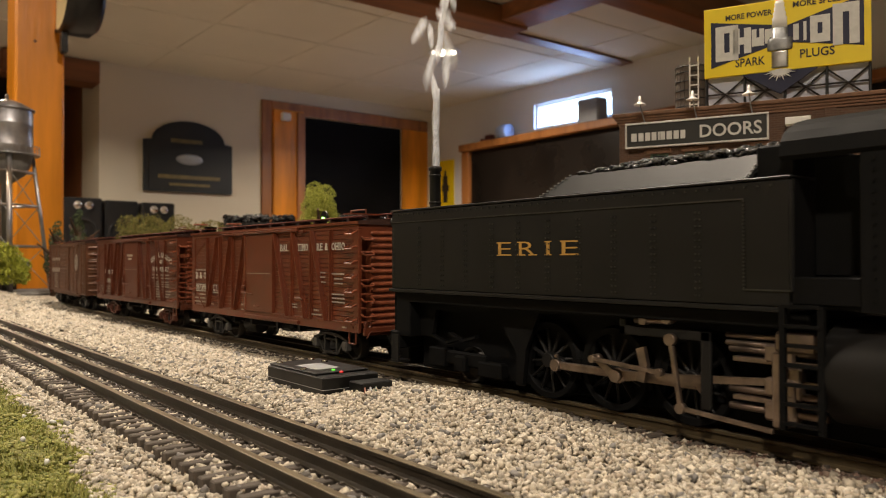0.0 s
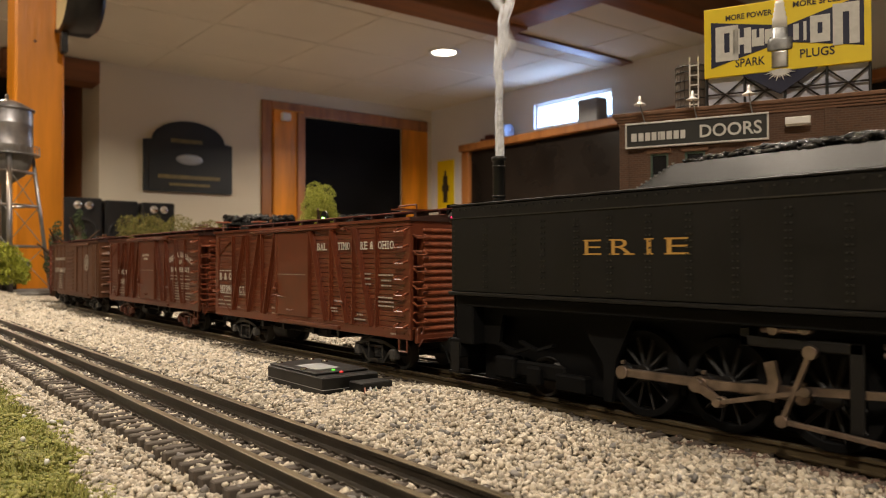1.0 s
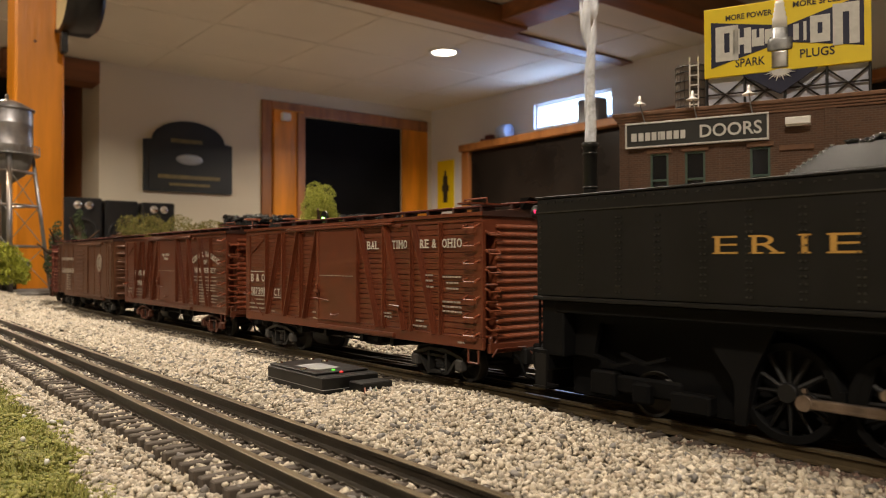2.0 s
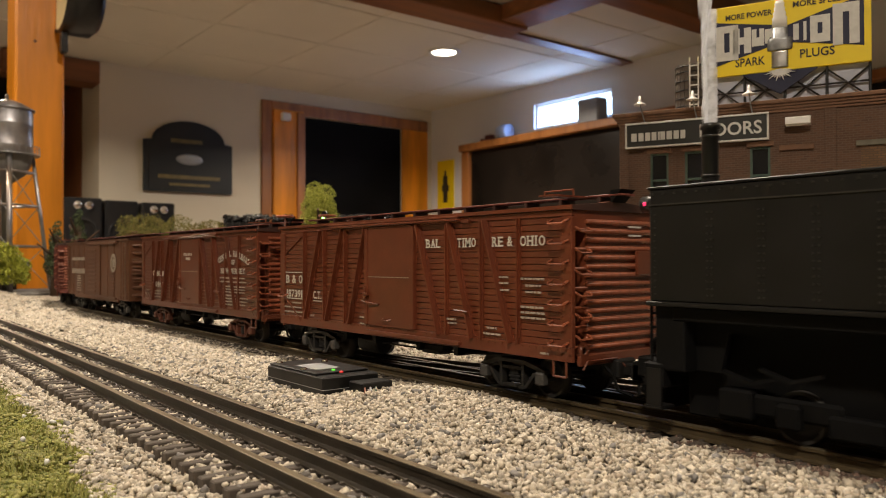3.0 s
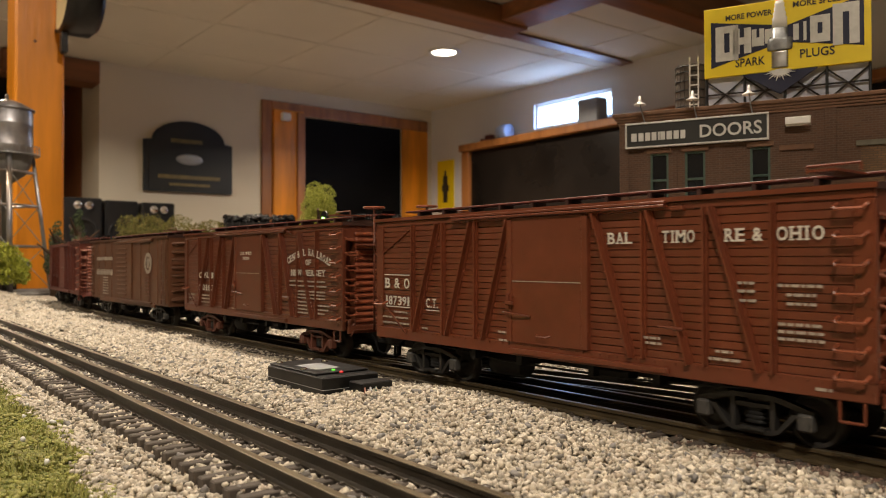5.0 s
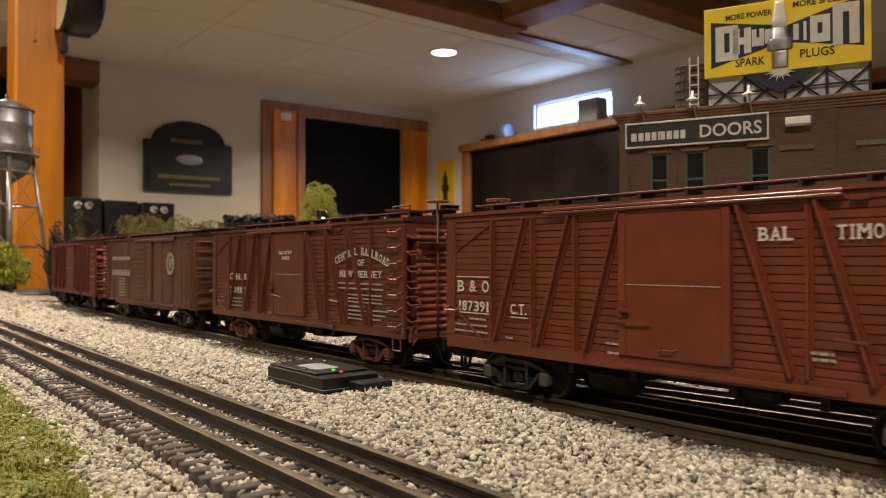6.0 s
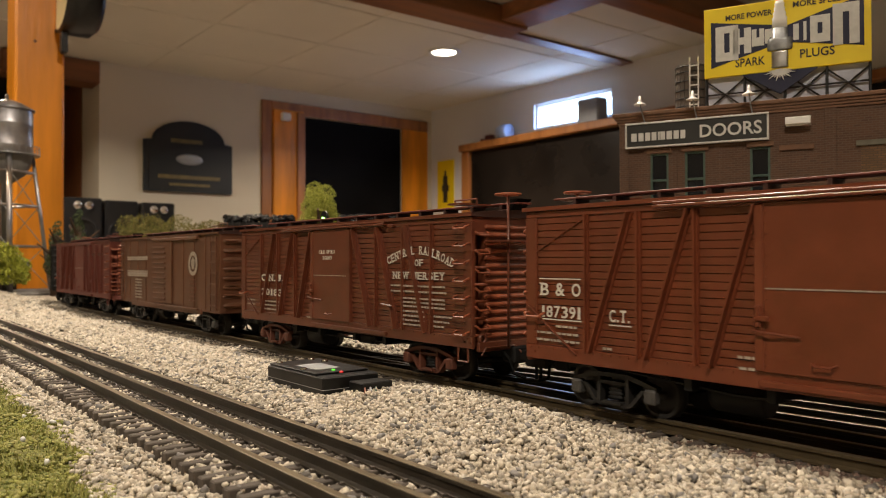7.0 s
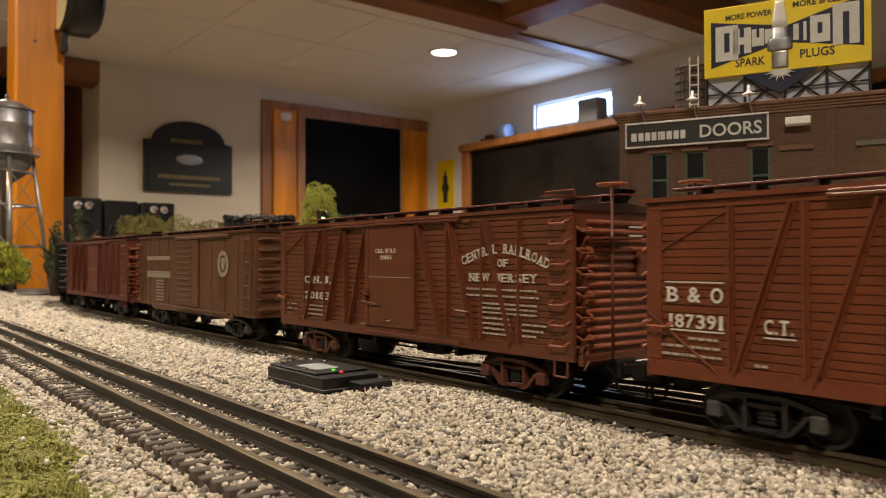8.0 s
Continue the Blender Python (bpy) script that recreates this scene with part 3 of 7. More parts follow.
def make_ground():
    bm = box(bmesh.new(), -2.08, 1.3, -0.5, 1.7, -0.05, -0.0115)
    g = solid("ground", bm, M["deck"], "pale tan ballast bed of the model railway layout", "ground", kind="structure")
    bm = box(bmesh.new(), -2.05, 1.27, -0.47, 1.67, -0.30, -0.05)
    solid("layout_frame", bm, M["beamwood_and_shade"], "dark wooden frame under the layout", "table frame", kind="structure")
    bm = bmesh.new()
    for x in (-1.95, 1.15):
        for y in (-0.4, 1.55):
            box(bm, x - 0.045, x + 0.045, y - 0.045, y + 0.045, FLOOR, -0.30)
    solid("trestle_legs", bm, M["trimwood"], "wooden legs that carry the layout", "table legs", kind="structure")
    # grass bank, a lumpy sheet
    bm = bmesh.new()
    nx, ny = 120, 40
    grid = []
    for i in range(nx + 1):
        x = -1.1 + 1.4 * i / nx
        edge = 0.074 + 0.006 * noise.noise((x * 18, 0, 0)) - max(0, x + 0.33) * 0.10
        row = []
        for j in range(ny + 1):
            f = j / ny
            y = -0.40 + (edge + 0.40) * f
            z = -0.0105 + 0.006 * min(1, (1 - f) * 9) + 0.0022 * noise.noise((x * 60, y * 60, 0)) + 0.004 * noise.noise((x * 9, y * 9, 3)) * min(1, (1 - f) * 5)
            row.append(bm.verts.new((x, y, z if j < ny else -0.013)))
        grid.append(row)
    for i in range(nx):
        for j in range(ny):
            bm.faces.new((grid[i][j], grid[i + 1][j], grid[i + 1][j + 1], grid[i][j + 1])).smooth = True
    solid("grass_bank", bm, M["soil"], "mossy green ground cover beside the ballast", "ground cover", kind="structure")
    # blades
    places, shapes = [], []
    for k in range(40):
        lean, a = RNG.uniform(0.2, 1.0), RNG.uniform(0, 6.28)
        h, w = RNG.uniform(0.7, 1.2), 0.10
        dx, dy = math.cos(a) * lean, math.sin(a) * lean
        px, py = -math.sin(a) * w, math.cos(a) * w
        v = np.array([(px, py, 0), (-px, -py, 0), (dx * 0.45 - px * 0.8, dy * 0.45 - py * 0.8, h * 0.6), (dx * 0.45 + px * 0.8, dy * 0.45 + py * 0.8, h * 0.6), (dx, dy, h)])
        shapes.append((v, np.array([(0, 1, 2), (0, 2, 3), (3, 2, 4)])))
    for k in range(34000):
        x = RNG.uniform(-0.62, -0.12)
        edge = 0.074 + 0.006 * noise.noise((x * 18, 0, 0)) - max(0, x + 0.33) * 0.10
        y = edge - 0.002 - abs(RNG.normal(0, 0.03))
        d = noise.noise((x * 45, y * 45, 9))
        if d < -0.12 and RNG.random() < 0.8:
            continue
        f = (y + 0.40) / (edge + 0.40)
        z = -0.0105 + 0.006 * min(1, (1 - f) * 9) + 0.0022 * noise.noise((x * 60, y * 60, 0)) + 0.004 * noise.noise((x * 9, y * 9, 3)) * min(1, (1 - f) * 5)
        places.append((x, y, z - 0.0006, RNG.uniform(0.0009, 0.0026) * (1.4 if d > 0.25 else 1), RNG.uniform(0, 6.28)))
    tagged(new("grass", scatter("grass", places, shapes, M["grass"])), "short yellow-green static grass", "grass", kind="stuff")
    # loose turf crumbs
    places = []
    for k in range(9000):
        x = RNG.uniform(-0.6, -0.1)
        edge = 0.074 + 0.006 * noise.noise((x * 18, 0, 0)) - max(0, x + 0.33) * 0.10
        y = edge + 0.003 - abs(RNG.normal(0, 0.035))
        f = min(1, (y + 0.40) / (edge + 0.40))
        z = -0.0105 + 0.006 * min(1, (1 - f) * 9) + 0.0022 * noise.noise((x * 60, y * 60, 0)) + 0.004 * noise.noise((x * 9, y * 9, 3)) * min(1, (1 - f) * 5)
        places.append((x, y, z + 0.0003, RNG.uniform(0.0004, 0.0011), RNG.uniform(0, 6.28)))
    tagged(new("turf_crumbs", scatter("turf_crumbs", places, stone_shapes(10, 4), M["grass"])), "fine green and brown turf crumbs", "ground cover", kind="stuff")


def make_ballast():
    """Loose stones, denser and finer near the camera."""
    shapes = stone_shapes(40, 2, 0.8, 0.62)
    places = []
    def ground_z(x, y):
        z = -0.0105 + 0.0025 * noise.noise((x * 14, y * 14, 1))
        d = abs(y - NEAR_Y)
        if d < 0.0285:
            z = -0.0066 + 0.0012 * noise.noise((x * 60, y * 60, 4))
        elif d < 0.036 and y < NEAR_Y:
            z = -0.0090
        elif d < 0.042 and y > NEAR_Y:
            z = -0.0066 + 0.0016 * (d - 0.0285) / 0.0135 + 0.0012 * noise.noise((x * 60, y * 60, 4))
        elif abs(y - TRACK_Y) < 0.034 and x > BEND_X:
            z = -0.0085 if y > TRACK_Y - 0.0178 else -0.0066
        elif y > TRACK_Y:
            z += 0.0055
        elif TRACK_Y > y > NEAR_Y:
            z += 0.0055 + 0.005 * math.exp(-((x + 0.245) / 0.09) ** 2 - ((y - 0.205) / 0.03) ** 2)
        return z
    def strew(x0, x1, y0, y1, step, s0, s1, keep=lambda x, y: True):
        n = int((x1 - x0) * (y1 - y0) / step ** 2)
        xs, ys = RNG.uniform(x0, x1, n), RNG.uniform(y0, y1, n)
        for x, y in zip(xs, ys):
            if keep(x, y):
                z = ground_z(x, y)
                places.append((x, y, z + RNG.uniform(-0.0004, 0.0012), RNG.uniform(s0, s1) * (1.35 if RNG.random() < 0.06 else 1), RNG.uniform(0, 6.28)))
    def edge_ok(x, y):
        edge = 0.071 + 0.006 * noise.noise((x * 18, 0, 0)) - max(0, x + 0.33) * 0.10
        if y < edge + 0.008 * RNG.random() - 0.004:
            return False
        if abs(y - NEAR_Y) < 0.0305:
            # between ties, fewer on top of them
            k = ((x + 0.0086 * 600) / 0.0086 - 0.25 + 0.27) % 1
            if k < 0.54:
                return RNG.random() < 0.06
        if abs(y - TRACK_Y) < 0.030:
            if y < TRACK_Y - 0.0178:
                k = ((x + 0.0086 * 600) / 0.0086 - 0.25 + 0.27) % 1
                return k > 0.54 or RNG.random() < 0.30
            return RNG.random() < 0.07
        return True
    strew(-0.40, 0.06, 0.052, 0.2375, 0.00120, 0.0007, 0.00128, edge_ok)
    strew(-0.55, -0.40, 0.052, 0.2375, 0.00134, 0.0008, 0.0015, edge_ok)
    strew(-0.95, -0.55, 0.060, 0.2375, 0.0020, 0.0010, 0.0019, edge_ok)
    strew(-1.9, -0.95, 0.03, 0.26, 0.0040, 0.0018, 0.0034)
    def behind(x, y):
        return y > TRACK_Y + turnout(x) + 0.0275 + 0.004 * RNG.random()
    strew(-0.75, 0.10, 0.28, 0.42, 0.0023, 0.0011, 0.0020, behind)
    strew(-1.2, -0.75, 0.28, 0.50, 0.0040, 0.0014, 0.0026, behind)
    strew(-0.75, 0.10, 0.42, 0.52, 0.0040, 0.0014, 0.0026, behind)
    tagged(new("ballast", scatter("ballast", places, shapes, M["stones"])), "loose pale tan and grey ballast stones", "gravel", kind="stuff")
    # brown patch beside the main track
    brown = []
    for k in range(1500):
        x, y = RNG.normal(-0.095, 0.035), RNG.normal(0.2315, 0.0045)
        if y < 0.2375:
            brown.append((x, y, ground_z(x, y) + 0.0009, RNG.uniform(0.0007, 0.0014), RNG.uniform(0, 6.28)))
    tagged(new("stained_ballast", scatter("stained_ballast", brown, shapes, M["brownstone"])), "brown ballast beside the rails", "gravel", kind="stuff")
    # darker single chips
    places.clear()
    for k in range(900):
        x, y = RNG.uniform(-0.6, 0.05), RNG.uniform(0.075, 0.232)
        places.append((x, y, ground_z(x, y) + 0.0012, RNG.uniform(0.0009, 0.0017), RNG.uniform(0, 6.28)))
    tagged(new("dark_chips", scatter("dark_chips", places, shapes, M["roadgrey"])), "scattered dark grey stone chips", "gravel", kind="stuff")


def bend_point(s, off=0.0):
    """A place on the main line and its heading; it bends away beyond BEND_X."""
    if s >= BEND_X:
        return Vector((s, TRACK_Y + off)), Vector((1, 0))
    a = (BEND_X - s) / BEND_R
    r = BEND_R - off
    return Vector((BEND_X - r * math.sin(a), TRACK_Y + BEND_R - r * math.cos(a))), Vector((math.cos(a), -math.sin(a)))


RAIL_H = 0.0047


def rail(path, name, parent, m_side):
    """A rail of I section swept along (x, y) points and headings, its worn head a piece of its own."""
    head = 0.0013
    sec = [(-0.0024, -RAIL_H), (0.0024, -RAIL_H), (0.0024, -RAIL_H + 0.0006), (0.0005, -RAIL_H + 0.0010), (0.0005, -0.0016), (head, -0.0012), (head, -0.00022), (-head, -0.00022), (-head, -0.0012), (-0.0005, -0.0016), (-0.0005, -RAIL_H + 0.0010), (-0.0024, -RAIL_H + 0.0006)]
    top = [(-head, -0.0002), (-head * 0.8, 0.0), (head * 0.8, 0.0), (head, -0.0002)]
    made = None
    for nm, s, m in ((name, sec, m_side), ("rail_head", top, M["brassrail"] if m_side is M["rail"] and parent.name.startswith("siding") else M["railtop"])):
        bm = bmesh.new()
        rings = []
        for p, t in path:
            n = Vector((-t.y, t.x))
            rings.append([bm.verts.new((p.x + n.x * u, p.y + n.y * u, v)) for u, v in s])
        for a, b in zip(rings[:-1], rings[1:]):
            for i in range(len(s)):
                j = (i + 1) % len(s)
                bm.faces.new((a[i], b[i], b[j], a[j]))
        bm.faces.new(rings[0])
        bm.faces.new(rings[-1][::-1])
        ob = part(nm, bm, m, made or parent, "" if made is None else "worn brassy rail head")
        made = made or ob


def turnout(x):
    """How far the diverging track has left the main line."""
    return 0.053 * (1 - math.exp(-(max(0.0, x + 0.43) / 0.17) ** 1.6))


def siding_line(x, off=0.0):
    d = Vector((1, (turnout(x + 0.002) - turnout(x - 0.002)) / 0.004)).normalized()
    return Vector((x - d.y * off, TRACK_Y + turnout(x) + d.x * off)), d


def make_track(name, label, line, s0, s1, tie0, tie1, pitch, sunk=0.0):
    """line(s, off) gives place and heading. Ties in the near stretch tie0..tie1 are single parts."""
    t = thing(name, pose(0, 0, -sunk), label, "railway track", "model railway tracks", "structure")
    n = max(2, int((s1 - s0) / 0.04))
    for off in (-GAUGE / 2, 0.0, GAUGE / 2):
        rail([line(s0 + (s1 - s0) * i / n, off) for i in range(n + 1)], "rail", t, M["brassrail"] if name == "main_track" else M["rail"])
    bm = box(bmesh.new(), -0.0021, 0.0021, -0.0305, 0.0305, -0.0098, -RAIL_H, 0.0004)
    me = mesh_of(bm, M["tie"], "tie")
    far = bmesh.new()
    k = math.floor(s0 / pitch)
    while k * pitch < s1:
        s = k * pitch + pitch * 0.25
        k += 1
        p, h = line(s, 0.0)
        a = math.atan2(h.y, h.x) + RNG.normal(0, 0.012)
        m = Matrix.Translation((p.x + RNG.normal(0, 0.0003), p.y + RNG.normal(0, 0.0004), RNG.normal(0, 0.00012))) @ Matrix.Rotation(a, 4, "Z")
        if tie0 <= s <= tie1:
            o = part("tie", me, None, t)
            o.matrix_local = m
        else:
            box(far, -0.0021, 0.0021, -0.0305, 0.0305, -0.0098, -RAIL_H, 0, m)
    tagged(part("ties", far, M["tie"], t), kind="stuff")
    # small spike heads along the rail feet
    bm = bmesh.new()
    k = math.floor(tie0 / pitch)
    while k * pitch < tie1:
        s = k * pitch + pitch * 0.25
        k += 1
        for off in (-GAUGE / 2, 0.0, GAUGE / 2):
            for e in (-0.0031, 0.0031):
                p, h = line(s, off + e)
                box(bm, p.x - 0.0007, p.x + 0.0007, p.y - 0.0006, p.y + 0.0006, -RAIL_H - 0.0001, -RAIL_H + 0.0009)
    tagged(part("spikes", bm, M["tie"], t), kind="stuff")


def make_tracks():
    make_track("near_track", "three-rail model track with dark ties in pale ballast", lambda s, o: (Vector((s, NEAR_Y + o)), Vector((1, 0))), -1.95, 0.30, -0.85, 0.10, 0.0086)
    make_track("main_track", "three-rail model track that carries the train", bend_point, -2.3, 0.40, -0.75, 0.10, 0.0086)
    make_track("siding_track", "three-rail turnout and siding that leaves the main track", siding_line, -0.395, 0.45, -0.39, 0.02, 0.0086, 0.0004)
    # dark roadbed between the two tracks
    near = [(x, TRACK_Y + 0.0172) for x in (0.42, -0.43)]
    far = [(-0.43 + 0.05 * i, TRACK_Y + turnout(-0.43 + 0.05 * i) + 0.0240) for i in range(18)]
    solid("turnout_bed", prism(bmesh.new(), near + far, -0.0114, -0.0088, "z"), M["tie"], "dark roadbed under the turnout", "roadbed", kind="structure")


def make_control_box():
    b = thing("track_control_box", pose(-0.340, 0.193, -0.0044), "black plastic control box with tiny lamps on ballast", "control box")
    b.scale = (1, 1, 0.68)
    part("case", box(bmesh.new(), -0.030, 0.028, -0.0155, 0.0155, -0.003, 0.0125, 0.0008), M["boxblack"], b)
    part("lid", box(bmesh.new(), -0.029, 0.020, -0.0148, 0.0148, 0.0125, 0.0142, 0.0005), M["boxblack"], b)
    part("terminal_block", box(bmesh.new(), 0.0283, 0.040, -0.002, 0.0155, -0.003, 0.0088, 0.0006), M["boxblack"], b)
    part("seam", box(bmesh.new(), -0.0302, 0.0282, -0.0157, 0.0157, 0.0037, 0.0042), M["greymetal"], b, "pale seam round the case")
    part("name_plate", box(bmesh.new(), -0.010, 0.011, -0.010, 0.004, 0.0143, 0.0147), M["greymetal"], b, "silver grey name plate")
    for x, y, m, l in ((0.0160, -0.003, "greenled", "lit green lamp"), (0.0235, -0.003, "boxred", "lit red lamp")):
        bm = bmesh.new()
        lathe(bm, [(0.0010, -0.0005), (0.0010, 0.0005), (0.0007, 0.0009), (0, 0.0011)], (x, y, 0.0142), "z", 10)
        part("lamp", bm, M[m], b, l)
    for x, y in ((-0.025, -0.011), (-0.026, 0.008), (-0.015, 0.010), (0.004, -0.0125)):
        bm = bmesh.new()
        lathe(bm, [(0.0018, 0), (0.0018, 0.0008), (0.001, 0.0014), (0, 0.0015)], (x, y, 0.0142), "z", 10)
        part("screw", bm, M["chrome"], b)
    for i, m in enumerate(("redled", "greymetal", "greenframe")):
        bm = tube(bmesh.new(), [(0.0395, 0.000 + 0.003 * i, 0.006), (0.043, -0.002 + 0.003 * i, 0.004), (0.0445, -0.004 + 0.003 * i, -0.002)], 0.0005)
        part("wire", bm, M["oxide"] if m == "redled" else M[m], b)


# ---- freight cars ----
L2, W2, SILL, EAVE = 0.1256, 0.0275, 0.0180, 0.0796
CACHE = {}


def shared(key, make, material):
    """One mesh for all alike pieces."""
    k = (key, material.name)
    if k not in CACHE:
        CACHE[k] = mesh_of(make(), material, key.split(":")[0])
    return CACHE[k]


def piece(name, key, make, material, parent, m, label=""):
    o = part(name, shared(key, make, material), None, parent, label)
    o.matrix_local = m
    return o


def grab_iron(w, out=0.0028, r=0.00055):
    bm = bmesh.new()
    return tube(bm, [(-w / 2, 0, 0.0016), (-w / 2, -out, 0.0006), (-w / 2 + 0.0006, -out, 0), (w / 2 - 0.0006, -out, 0), (w / 2, -out, 0.0006), (w / 2, 0, 0.0016)], r, 6)


def wheelset(parent, x, rows_out, r=0.0083):
    bm = bmesh.new()
    for s in (-1, 1):
        y = s * 0.0146
        lathe(bm, [(0, y - 0.0006 * s), (r * 0.55, y - 0.0004 * s), (r * 0.80, y - 0.0012 * s), (r * 0.86, y + 0.0018 * s), (r * 0.99, y + 0.0018 * s), (r, y - 0.0012 * s), (r * 1.09, y - 0.002 * s), (r * 1.05, y - 0.003 * s), (0, y - 0.003 * s)], (0, 0, 0), "y", 28)
    cyl(bm, (0, -0.0215, 0), (0, 0.0215, 0), 0.0016, 8)
    key = "wheelset:%f" % r
    if key not in CACHE:
        CACHE[key] = mesh_of(bm, M["wheelsteel"], "wheelset")
    o = part("wheelset", CACHE[key], None, parent)
    o.location = (x, 0, r)
    ROLLERS.append((o, x, 0.0, r, r))
    return o


ROLLERS = []


def truck(car, x, m, r=0.0083):
    """Freight truck: bolster with two cast side frames and two wheelsets; the bolster is the part."""
    bol = part("truck", box(bmesh.new(), x - 0.004, x + 0.004, -0.0185, 0.0185, 0.0065, 0.0150, 0.0008), m, car, "cast truck with coil springs")
    wb = 0.0175
    for s in (-1, 1):
        bm = bmesh.new()
        y0, y1 = s * 0.0190, s * 0.0222
        lo, hi = min(y0, y1), max(y0, y1)
        # upper chord, lower chord, columns and pedestals
        prism(bm, [(-wb - 0.0025, 0.0104), (-wb - 0.0025, 0.0120), (-0.0105, 0.0146), (-0.0070, 0.0153), (0.0070, 0.0153), (0.0105, 0.0146), (wb + 0.0025, 0.0120), (wb + 0.0025, 0.0104), (0.0095, 0.0130), (0.0066, 0.0137), (-0.0066, 0.0137), (-0.0095, 0.0130)], lo, hi)
        prism(bm, [(-wb + 0.0022, 0.0104), (-0.0092, 0.0036), (-0.0066, 0.0026), (0.0066, 0.0026), (0.0092, 0.0036), (wb - 0.0022, 0.0104), (wb - 0.0042, 0.0104), (0.0082, 0.0046), (0.0060, 0.0039), (-0.0060, 0.0039), (-0.0082, 0.0046), (-wb + 0.0042, 0.0104)], lo, hi)
        for c in (-0.0068, 0.0068):
            box(bm, c - 0.0008, c + 0.0008, lo, hi, 0.0034, 0.0140)
        box(bm, -0.0060, 0.0060, lo + 0.0003, hi + 0.0003, 0.0108, 0.0122)
        box(bm, -0.0044, 0.0044, min(s * 0.0200, s * 0.0232), max(s * 0.0200, s * 0.0232), 0.0036, 0.0045)
        fr = part("side_frame", bm, m, bol)
        fr.location = (x, 0, 0)
        for wx in (-wb, wb):
            bm = box(bmesh.new(), wx - 0.0025, wx + 0.0025, min(s * 0.0195, s * 0.0236), max(s * 0.0195, s * 0.0236), 0.0056, 0.0112, 0.0007)
            jb = part("journal_box", bm, M["journal"] if m is M["truckblack"] else m, bol)
            jb.location = (x, 0, 0)
        prof = [(0, 0.0052)]
        for k in range(4):
            prof += [(0.0012, 0.0053 + k * 0.0015), (0.0016, 0.0059 + k * 0.0015), (0.0012, 0.0065 + k * 0.0015)]
        bm = lathe(bmesh.new(), prof + [(0, 0.0114)], (0, s * 0.0200, 0), "z", 10)
        bmesh.ops.scale(bm, vec=(2.4, 1, 1), verts=bm.verts[:])
        sp = part("spring_pack", bm, M["blackmatt"], bol)
        sp.location = (x, 0, 0)
    for wx in (-wb, wb):
        w = wheelset(bol, x + wx, None, r)
    return bol


def coupler(car, x, s):
    """Draft gear box, shank and knuckle with its uncoupling pin."""
    def block(a, b, y0, y1, z0, z1, bevel):
        box(bm, min(x + s * a, x + s * b), max(x + s * a, x + s * b), y0, y1, z0, z1, bevel)
    bm = bmesh.new()
    block(-0.004, 0.005, -0.0060, 0.0060, 0.0100, 0.0180, 0.0008)
    block(0.0, 0.012, -0.0024, 0.0024, 0.0112, 0.0162, 0.0006)
    block(0.010, 0.019, -0.0052, 0.0044, 0.0095, 0.0178, 0.0012)
    block(0.016, 0.0205, -0.0046, -0.0010, 0.0100, 0.0172, 0.001)
    cyl(bm, (x + s * 0.016, -0.0028, 0.0180), (x + s * 0.016, -0.0028, 0.0040), 0.0008, 6)
    part("coupler", bm, M["blackmatt"], car, "black knuckle coupler")
    part("hose", tube(bmesh.new(), [(x + s * 0.001, -0.0090, 0.0150), (x + s * 0.0045, -0.0090, 0.0125), (x + s * 0.0065, -0.0080, 0.0060), (x + s * 0.0130, -0.0070, 0.0045)], 0.0007, 6), M["cabblack"], car)


def underframe(car, m):
    bm = bmesh.new()
    box(bm, -L2 + 0.004, L2 - 0.004, -0.006, 0.006, 0.0125, SILL + 0.001)
    for x in (-0.05, -0.02, 0.02, 0.05):
        box(bm, x - 0.0015, x + 0.0015, -0.025, 0.025, 0.0135, SILL + 0.001)
    part("underframe", bm, M["blackmatt"], car)
    bm = bmesh.new()
    lathe(bm, [(0, -0.010), (0.0052, -0.010), (0.0058, -0.008), (0.0058, 0.008), (0.0052, 0.010), (0, 0.010)], (-0.036, -0.014, 0.0118), "x", 14)
    part("brake_cylinder", bm, M["blackmatt"], car)
    bm = box(bmesh.new(), 0.016, 0.034, -0.022, -0.012, 0.0118, SILL, 0.002)
    part("reservoir", bm, M["blackmatt"], car)
    for y in (-0.020, 0.020):
        bm = tube(bmesh.new(), [(-0.085, y, 0.0165), (-0.035, y, 0.0135), (0.035, y, 0.0135), (0.085, y, 0.0165)], 0.0005, 5)
        part("truss_rod", bm, M["blackmatt"], car)


